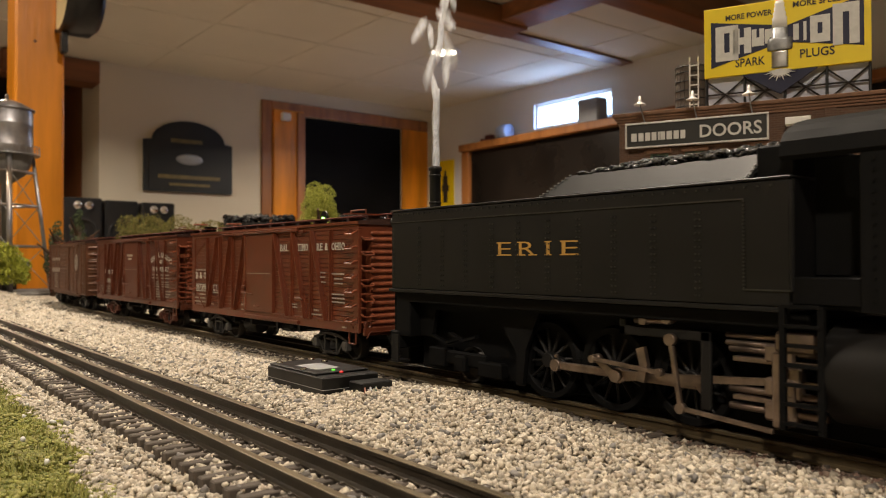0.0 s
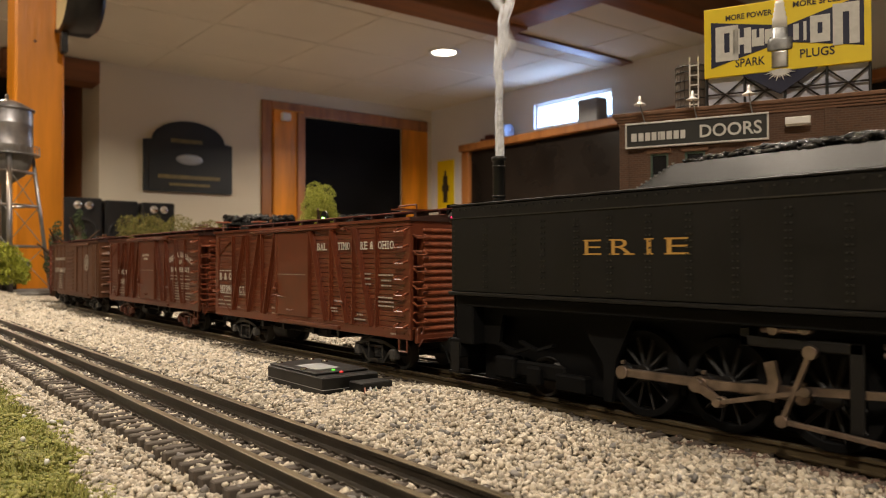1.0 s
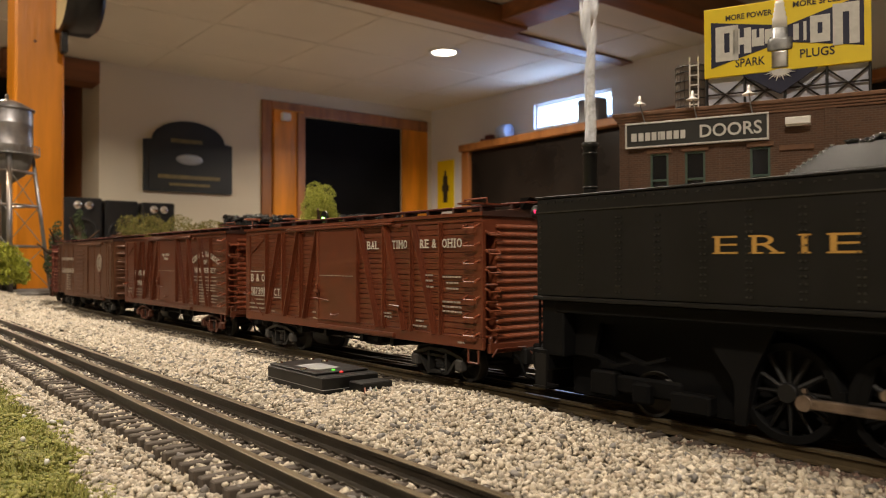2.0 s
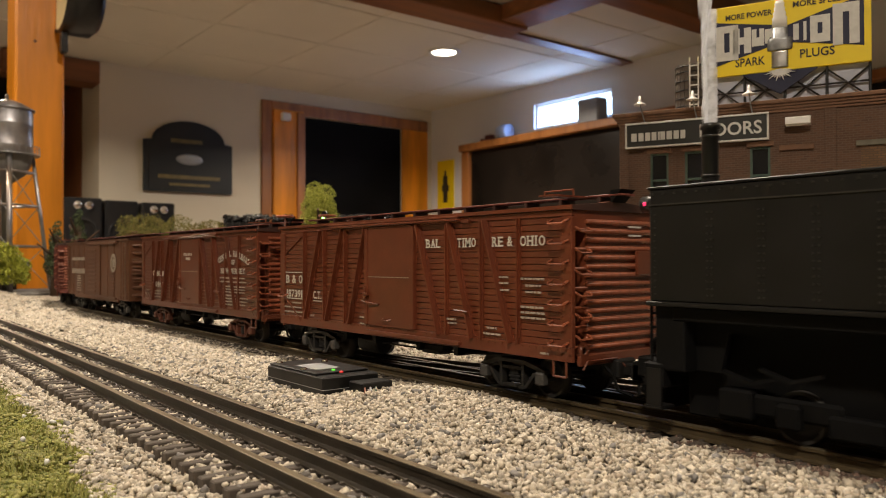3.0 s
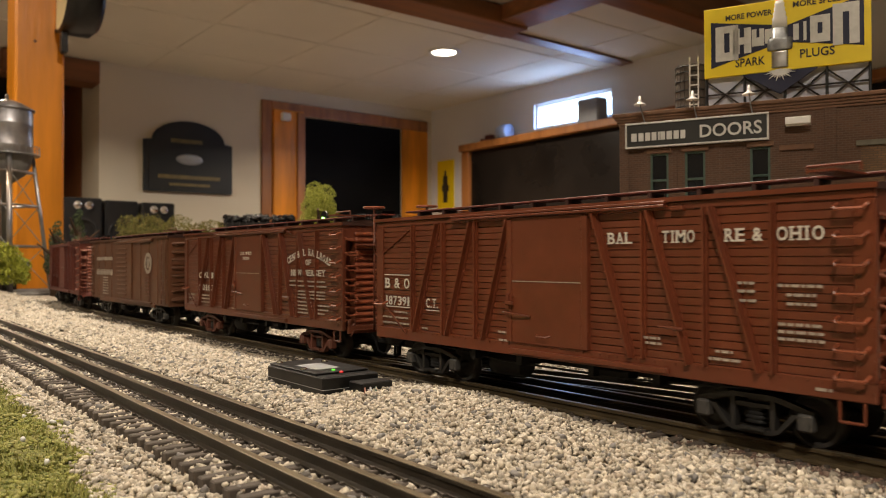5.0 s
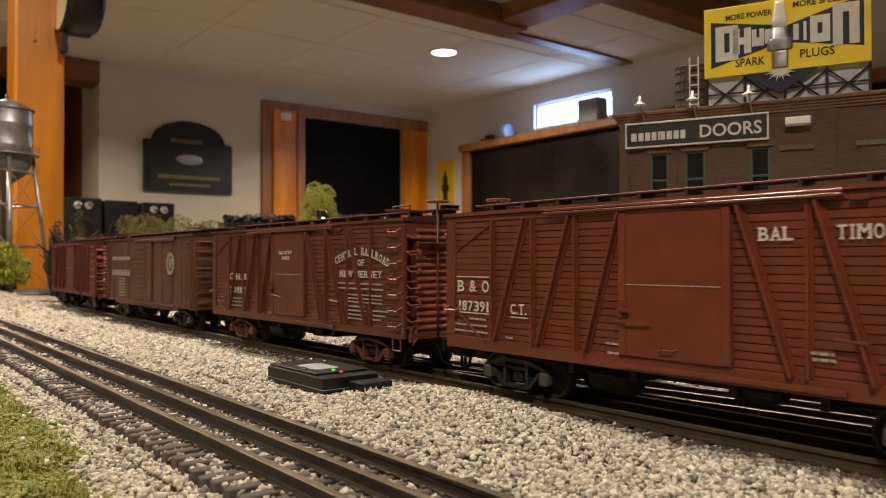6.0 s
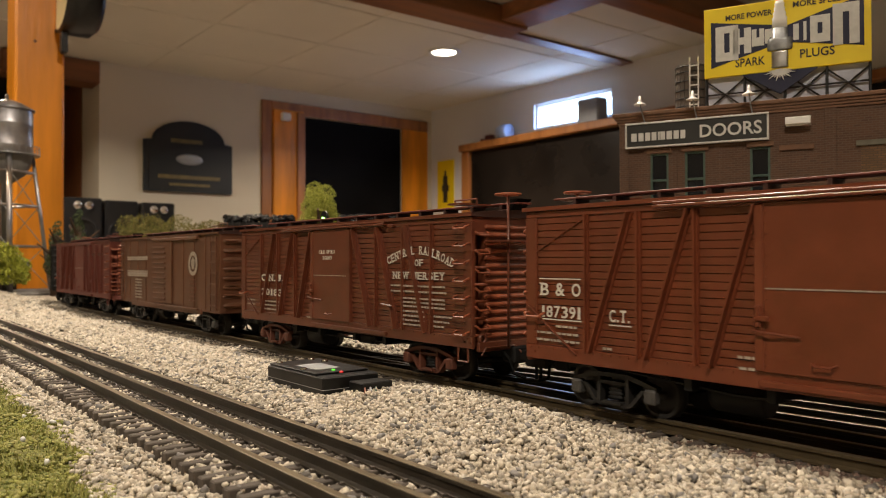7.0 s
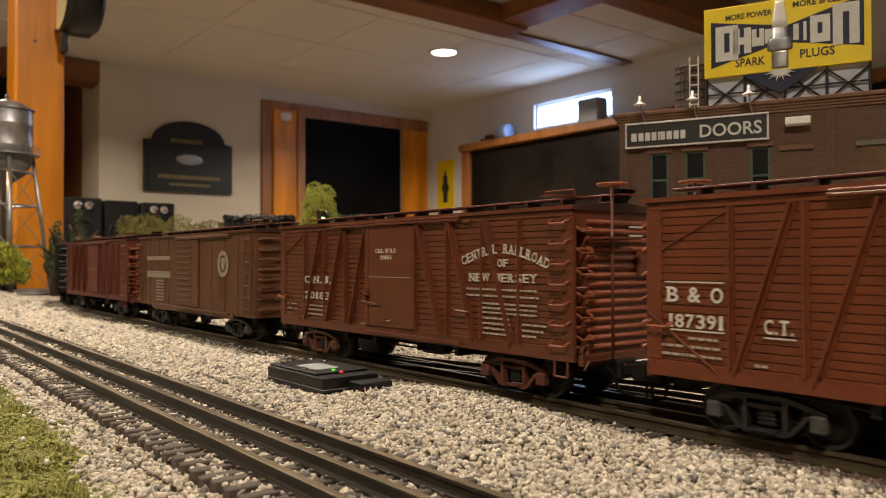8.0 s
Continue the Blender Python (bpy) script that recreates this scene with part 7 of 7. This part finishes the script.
    for i in range(13):
        a = radians(180 + 180 * i / 12)
        r = 0.0105 if i % 2 else 0.0078
        c = (0.475 * w, 0.02 * h - 0.001)
        prism(bm, [(c[0] + 0.0012 * math.sin(a), c[1] - 0.0012 * math.cos(a)), (c[0] + r * math.cos(a), c[1] + r * math.sin(a) * 0.75), (c[0] - 0.0012 * math.sin(a), c[1] + 0.0012 * math.cos(a))], -0.0022 - 0.00003 * i, -0.0014)
    part("spark_burst", bm, M["signwhite"], f, "white spark burst")
    # truss below and pale backing
    part("backing", box(bmesh.new(), 0.002, w - 0.001, 0.0040, 0.0048, -0.0300, 0.0), M["backsheet"], f, "pale grey backing sheet")
    def bar(x0, z0, x1, z1, r=0.0008):
        part("truss_bar", cyl(bmesh.new(), (x0, 0.0018, z0), (x1, 0.0018, z1), r, 6), M["black"], f)
    lo, hi = -0.0302, 0.0005
    cols = [0.001, 0.028, 0.055, 0.082, w - 0.001]
    for x in cols:
        bar(x, lo, x, hi, 0.0010)
    for a, c in zip(cols[:-1], cols[1:]):
        bar(a, -0.024, c, -0.002, 0.0007)
        bar(a, -0.002, c, -0.024, 0.0007)
    bar(0.0, -0.0125, w, -0.0125, 0.0007)
    for x in cols:
        part("rear_strut", cyl(bmesh.new(), (x, 0.003, -0.001), (x, 0.030, -0.0345), 0.0008, 6), M["black"], f)


def leaf_shapes(count, seed):
    rng = np.random.default_rng(seed)
    out = []
    for _ in range(count):
        q = np.array(Euler(rng.uniform(-3, 3, 3)).to_matrix())
        v = np.array([(-0.5, 0, 0), (0, -0.35, 0.12), (0.55, 0, 0), (0, 0.38, 0.1), (0.0, 0.0, -0.3)]) * rng.uniform(0.7, 1.3, (5, 1))
        out.append((v @ q.T, np.array([(0, 1, 2), (0, 2, 3), (0, 4, 1), (1, 4, 2)])))
    return out


def clump_crown(name, lobes, count, leaf, material, seed):
    """Foliage of many small flakes on the skin of uneven lobes (x, y, z, radius)."""
    rng = np.random.default_rng(seed)
    places = []
    wts = np.array([l[3] ** 2 for l in lobes])
    for k in rng.choice(len(lobes), count, p=wts / wts.sum()):
        x, y, z, r = lobes[k]
        d = rng.normal(0, 1, 3)
        d /= np.linalg.norm(d)
        rr = r * rng.uniform(0.55, 1.0) ** 0.5 * (1 + 0.25 * noise.noise((d[0] * 2.5 + k, d[1] * 2.5, d[2] * 2.5)))
        places.append((x + d[0] * rr, y + d[1] * rr, z + d[2] * rr, leaf * rng.uniform(0.6, 1.5), rng.uniform(0, 6.28)))
    return scatter(name, places, leaf_shapes(16, seed), material)


def plant(name, x, y, z, label, lobes, count, leaf, material, seed, category, trunk=0.03):
    t = thing(name, pose(x, y, z), label, category)
    bm = cyl(bmesh.new(), (0, 0, 0), (0.001, 0, trunk), trunk * 0.09 + 0.0012, 8, trunk * 0.04)
    for k in range(6):
        a = k * 2.4
        h = trunk * (0.45 + 0.08 * k)
        cyl(bm, (0, 0, h), (trunk * 0.3 * math.cos(a), trunk * 0.3 * math.sin(a), h + trunk * 0.25), trunk * 0.03, 5, trunk * 0.012)
    part("trunk", bm, M["bark"], t)
    o = new("crown", clump_crown("crown", lobes, count, leaf, material, seed))
    o.parent = t
    return t


def make_plants():
    rng = random.Random(4)
    # pale green pointed tree behind the train
    lobes = []
    for i in range(26):
        f = i / 25
        a = i * 2.4
        r = 0.036 * (1 - 0.62 * f) * (1.0 if f > 0.1 else 0.8)
        lobes.append((r * 0.6 * math.cos(a), r * 0.6 * math.sin(a), 0.050 + 0.108 * f, 0.019 * (1 - 0.42 * f)))
    plant("model_tree", -0.842, 0.474, -0.0115, "pale yellow-green bushy model tree", lobes, 34000, 0.0013, M["leaf"], 21, "tree", 0.12)
    # hedge behind the curve
    lobes = [(rng.uniform(-0.030, 0.030), rng.uniform(-0.075, 0.075), 0.114 + rng.uniform(-0.03, 0.014), rng.uniform(0.014, 0.026)) for _ in range(26)]
    plant("model_bush", -1.315, 0.445, -0.0115, "mixed green and straw-coloured model bush", lobes, 20000, 0.0020, M["leaf2"], 22, "bush", 0.09)
    # small dull conifers
    for k, (x, y, h) in enumerate(((-1.62, 0.375, 0.172), (-1.66, 0.345, 0.150), (-1.75, 0.36, 0.12))):
        lobes = []
        for i in range(12):
            f = i / 11
            a = i * 2.4
            r = 0.022 * (1 - 0.8 * f)
            lobes.append((r * 0.5 * math.cos(a), r * 0.5 * math.sin(a), h * (0.35 + 0.6 * f), 0.015 * (1 - 0.55 * f)))
        plant("model_conifer", x, y, -0.0115, "small dull green model conifer", lobes, 2200, 0.003, M["leaf3"], 30 + k, "tree", h * 0.8)
    # bright bushes on the near far corner
    for k, (x, y, s) in enumerate(((-1.80, 0.265, 1.0), (-1.93, 0.315, 0.8), (-1.86, 0.235, 0.9))):
        lobes = [(rng.uniform(-0.03, 0.03) * s, rng.uniform(-0.045, 0.035) * s, (0.035 + rng.uniform(0, 0.055)) * s, rng.uniform(0.016, 0.026) * s) for _ in range(18)]
        plant("model_bush", x, y, -0.0115, "bright yellow-green model bush at the layout edge", lobes, 7000, 0.004, M["limeleaf"], 40 + k, "bush", 0.05)


def make_water_tower():
    t = thing("water_tower", pose(-1.887, 0.292, -0.0115), "weathered silver model water tower on four legs", "water tower")
    R = 0.051
    t.scale = (1, 1, 1.14)
    bm = lathe(bmesh.new(), [(0, 0.380), (0.003, 0.379), (0.004, 0.370), (0.030, 0.362), (R + 0.004, 0.350), (R + 0.004, 0.3475), (R, 0.3475)], seg=28)
    part("roof", bm, M["silver"], t, "conical roof with a finial")
    bm = lathe(bmesh.new(), [(R, 0.350), (R, 0.322), (R + 0.0008, 0.320), (R, 0.318), (R, 0.280), (R + 0.0008, 0.278), (R, 0.276), (R, 0.262)], seg=28)
    part("tank", bm, M["silver"], t)
    bm = lathe(bmesh.new(), [(R, 0.262), (R * 0.92, 0.243), (R * 0.7, 0.225), (R * 0.35, 0.213), (0.010, 0.208), (0.010, 0.0), (0, 0.0)], seg=28)
    part("bowl", bm, M["roadgrey"], t, "dark rounded tank bottom with a riser")
    bm = lathe(bmesh.new(), [(R, 0.262), (R + 0.014, 0.262), (R + 0.014, 0.264), (R, 0.264)], seg=28)
    part("walkway", bm, M["greymetal"], t)
    rail_bm = bmesh.new()
    for i in range(28):
        a, c = 2 * math.pi * i / 28, 2 * math.pi * (i + 1) / 28
        pa, pc = ((R + 0.013) * math.cos(a), (R + 0.013) * math.sin(a)), ((R + 0.013) * math.cos(c), (R + 0.013) * math.sin(c))
        cyl(rail_bm, (*pa, 0.278), (*pc, 0.278), 0.0006, 5)
        cyl(rail_bm, (*pa, 0.264), (*pa, 0.278), 0.0005, 5)
    part("railing", rail_bm, M["greymetal"], t)
    feet = []
    for k in range(4):
        a = radians(90 * k - 4)
        feet.append(((R + 0.036) * math.cos(a), (R + 0.036) * math.sin(a), R * 0.97 * math.cos(a), R * 0.97 * math.sin(a)))
    for fx, fy, tx, ty in feet:
        part("leg", cyl(bmesh.new(), (fx, fy, 0.0), (tx, ty, 0.268), 0.0056 if abs(fy) < abs(fx) else 0.0040, 10), M["silver"], t)
    for f in (0.33, 0.62, 0.86):
        for k in range(4):
            a, c = feet[k], feet[(k + 1) % 4]
            pa = (a[0] + (a[2] - a[0]) * f, a[1] + (a[3] - a[1]) * f, 0.268 * f)
            pc = (c[0] + (c[2] - c[0]) * f, c[1] + (c[3] - c[1]) * f, 0.268 * f)
            part("girt", cyl(bmesh.new(), pa, pc, 0.0022, 8), M["silver"], t)
            g = max(0, f - 0.30)
            pb = (c[0] + (c[2] - c[0]) * g, c[1] + (c[3] - c[1]) * g, 0.268 * g)
            part("tie_rod", cyl(bmesh.new(), pa, pb, 0.0008, 6), M["greymetal"], t)


def make_small_scenery():
    # dwarf signal with a green light behind the train
    s = thing("signal", pose(-0.562, 0.3213, -0.0115), "black model signal with a lit green lamp", "signal")
    part("mast", cyl(bmesh.new(), (0, 0, 0), (0, 0, 0.102), 0.0013, 8), M["black"], s)
    bm = lathe(bmesh.new(), [(0, 0.001), (0.0052, 0.001), (0.0052, -0.001), (0, -0.001)], (0, 0, 0.1060), "y", 18)
    part("target", bm, M["black"], s)
    bm = lathe(bmesh.new(), [(0.0016, 0.001), (0.0014, 0.0022), (0, 0.0026)], (0, 0, 0.1045), "y", 12)
    part("lens", bm, M["signalgreen"], s, "lit green lens")
    part("base", box(bmesh.new(), -0.004, 0.004, -0.004, 0.004, 0, 0.006, 0.0006), M["black"], s)
    # grey roadway across the end of the layout
    solid("roadway", box(bmesh.new(), -1.98, -1.70, -0.3, 0.62, -0.0112, -0.0060, 0.001), M["roadgrey"], "grey model roadway at the layout end", "road", kind="structure")
    b = solid("raised_bed", box(bmesh.new(), -0.32, 0.32, -0.05, 0.05, -0.0114 , 0.050, 0.004), M["deck"], "raised ballast bed under parked cars", "embankment", kind="structure")
    b.matrix_world = pose(-1.42, 0.79, 0, 0, 0, 51.5)
    # dark parked rolling stock on a far shelf, seen over the roofs
    for k, (px, py, ln) in enumerate(((-1.49, 0.697, 0.16), (-1.346, 0.878, 0.14))):
        c = thing("gondola", pose(px, py, 0.0502, 0, 0, 51.5), "black open model gondola car standing on the layout", "freight car", "parked gondolas")
        part("body", box(bmesh.new(), -ln / 2, ln / 2, -0.026, 0.026, 0.020, 0.086, 0.001), M["blackmatt"], c)
        for i in range(10):
            piece("rib", "gonrib", lambda: box(bmesh.new(), -0.002, 0.002, -0.0275, -0.0262, 0.020, 0.088), M["black"], c, Matrix.Translation((-ln / 2 + 0.015 + i * (ln - 0.03) / 9, 0, 0)))
        rng = np.random.default_rng(60 + k)
        pl = [(rng.uniform(-ln / 2 + 0.01, ln / 2 - 0.01), rng.uniform(-0.022, 0.022), 0.088 + rng.uniform(0, 0.012), rng.uniform(0.004, 0.008), rng.uniform(0, 6)) for _ in range(160)]
        o = new("load", scatter("load", pl, stone_shapes(8, 3), M["coal"]))
        o.parent = c
        tagged(o, "dark lumpy load", kind="stuff")
        for x in (-ln * 0.33, ln * 0.33):
            part("truck", box(bmesh.new(), x - 0.022, x + 0.022, -0.022, 0.022, 0.0, 0.019, 0.003), M["blackmatt"], c)
    # barrel lying in the gravel before the factory
    k = thing("barrel", pose(-0.2500, 0.500, 0.0022, 0, 0, 52), "small tan wooden barrel with a white rim lying in gravel", "barrel")
    part("cask", lathe(bmesh.new(), [(0, -0.0095), (0.0050, -0.0095), (0.0060, -0.0040), (0.0062, 0.0), (0.0060, 0.0040), (0.0050, 0.0095), (0, 0.0095)], (0, 0, 0), "x", 18), M["barrelwood"], k)
    part("rim", lathe(bmesh.new(), [(0.0028, -0.0101), (0.0053, -0.0101), (0.0054, -0.0080), (0.0050, -0.0080), (0.0028, -0.0097)], (0, 0, 0), "x", 18), M["white"], k, "white painted rim")
    # pale stones in the grass
    rng = random.Random(8)
    for k, (x, y, r) in enumerate(((-0.325, 0.0665, 0.0020), (-0.372, 0.066, 0.0016), (-0.30, 0.052, 0.0018), (-0.345, 0.060, 0.0013), (-0.262, 0.052, 0.0016))):
        v, f = stone_shapes(6, 70 + k)[k]
        me = scatter("pebble", [(0, 0, 0, r * 0.75, k)], [(v, f)], M["signwhite"])
        o = tagged(new("pebble", me), "pale small stone lying in the grass", "stone", "stones in the grass")
        o.location = (x, y, -0.0035)


# ---- smoke ----
def smoke_material():
    """White smoke that scatters light forward and back, patchy and thin."""
    m = bpy.data.materials.new("white_smoke")
    m.use_nodes = True
    nt = m.node_tree
    nt.nodes.remove(nt.nodes["Principled BSDF"])
    out = nt.nodes["Material Output"]
    n = nt.nodes.new("ShaderNodeTexNoise")
    n.inputs["Scale"].default_value, n.inputs["Detail"].default_value = 260, 5
    tc = nt.nodes.new("ShaderNodeTexCoord")
    nt.links.new(tc.outputs["Object"], n.inputs["Vector"])
    r = nt.nodes.new("ShaderNodeMapRange")
    r.inputs[1].default_value, r.inputs[2].default_value, r.inputs[3].default_value, r.inputs[4].default_value = 0.30, 0.60, 0.35, 0.85
    nt.links.new(n.outputs[0], r.inputs[0])
    dif, tra, clear = nt.nodes.new("ShaderNodeBsdfDiffuse"), nt.nodes.new("ShaderNodeBsdfTranslucent"), nt.nodes.new("ShaderNodeBsdfTransparent")
    for b in (dif, tra):
        b.inputs["Color"].default_value = (0.93, 0.95, 1.0, 1)
    white, veil = nt.nodes.new("ShaderNodeMixShader"), nt.nodes.new("ShaderNodeMixShader")
    white.inputs[0].default_value = 0.45
    nt.links.new(dif.outputs[0], white.inputs[1])
    nt.links.new(tra.outputs[0], white.inputs[2])
    nt.links.new(r.outputs[0], veil.inputs[0])
    nt.links.new(clear.outputs[0], veil.inputs[1])
    nt.links.new(white.outputs[0], veil.inputs[2])
    nt.links.new(veil.outputs[0], out.inputs["Surface"])
    return m


def make_smoke():
    m = smoke_material()
    shapes = []
    for k in range(10):
        bm = bmesh.new()
        bmesh.ops.create_icosphere(bm, subdivisions=2, radius=1.0)
        for v in bm.verts:
            c = v.co.copy()
            q = noise.noise((c.x * 1.6 + 7 * k, c.y * 1.6, c.z * 1.2)) * 0.35 + noise.noise((c.x * 4 + 3 * k, c.y * 4, c.z * 3)) * 0.2
            c *= 1 + q
            v.co = Vector((min(1.1, max(-1.1, c.x)) * 0.0017, min(1.1, max(-1.1, c.y)) * 0.0017, c.z * (0.0068 + 0.0005 * k)))
        for f in bm.faces:
            f.smooth = True
        shapes.append(mesh_of(bm, m, "smoke_puff"))
    rng = random.Random(12)
    base = Vector((STACK[0], TRACK_Y + STACK[1], 0))
    mouth = 0.1055
    te = -0.62
    k = 0
    while te < 4.5:
        ob = tagged(new("smoke_puff", shapes[k % 10]), "thin white wisp of smoke over the exhaust pipe", "smoke", "smoke wisps")
        ang, spread = 2.2 * math.sin(te * 11.0) + 1.3 * math.sin(te * 29.0) + rng.gauss(0, 0.9), 0.25 + abs(rng.gauss(0, 0.6))
        lean = rng.uniform(-50, 50)
        lean2 = rng.uniform(-50, 50)
        spin = rng.uniform(0, 360)
        top = rng.uniform(0.45, 0.95)
        speed = rng.uniform(0.30, 0.36)
        def at(t):
            age = t - te
            if age <= 0:
                return pose(engine_at(t) + base.x, base.y, 0.0620, 0, 0, spin)
            hgt = (top - 0.062) * (1 - math.exp(-age * speed / (top - 0.062)))
            free = max(0.0, hgt - (mouth - 0.062) - 0.022)
            f = min(1.0, free / 0.05)
            out = spread * (0.05 * free if free < 0.02 else 0.0010 + 0.22 * (free - 0.02) if free < 0.1 else 0.0186 + 0.06 * (free - 0.1))
            x = engine_at(te) + base.x + 0.0507 * min(age, 0.5) + 0.05 * free + out * math.cos(ang)
            return pose(x, base.y + out * math.sin(ang), 0.062 + hgt, lean * f * f, lean2 * f * f, spin)
        times = [0.0, 8.0] + [te + d for d in (0.0, 0.07, 0.14, 0.21, 0.28, 0.36, 0.46, 0.6, 0.9, 1.5, 2.6)]
        times += [q * 0.5 for q in range(1, 9) if q * 0.5 < te]
        times = sorted({round(q * 30) / 30 for q in times if 0 <= q <= 8})
        PUFFS.append((ob, [(q, at(q)) for q in times]))
        te += 0.0172
        k += 1
    # steady jet just over the pipe
    bm = bmesh.new()
    rings = []
    for i in range(15):
        f = i / 14
        cx, cy = 0.0007 * math.sin(5 * f) + 0.0016 * f, 0.0005 * math.sin(7 * f + 1)
        r = 0.0016 - 0.0001 * f
        rings.append([bm.verts.new((cx + r * math.cos(2 * math.pi * j / 14) * (1 + 0.15 * math.sin(3 * j + 9 * f)), cy + r * math.sin(2 * math.pi * j / 14), -0.004 + 0.046 * f)) for j in range(14)])
    for a, c in zip(rings[:-1], rings[1:]):
        for j in range(14):
            bm.faces.new((a[j], a[(j + 1) % 14], c[(j + 1) % 14], c[j])).smooth = True
    jet = solid("smoke_jet", bm, m, "narrow white smoke jet over the exhaust pipe", "smoke")
    PUFFS.append((jet, [(q * 0.25, pose(engine_at(q * 0.25) + base.x, base.y, mouth)) for q in range(33)]))


# ---- build ----
PUFFS = []
make_room()
make_beams()
make_post()
make_plaque()
make_speakers()
make_ground()
make_control_box()
CARS = make_cars()
ENGINE = make_tender()
make_building()
make_roof_tank()
make_billboard()
make_water_tower()
make_plants()
make_small_scenery()
make_smoke()
make_tracks()
make_ballast()
motions()
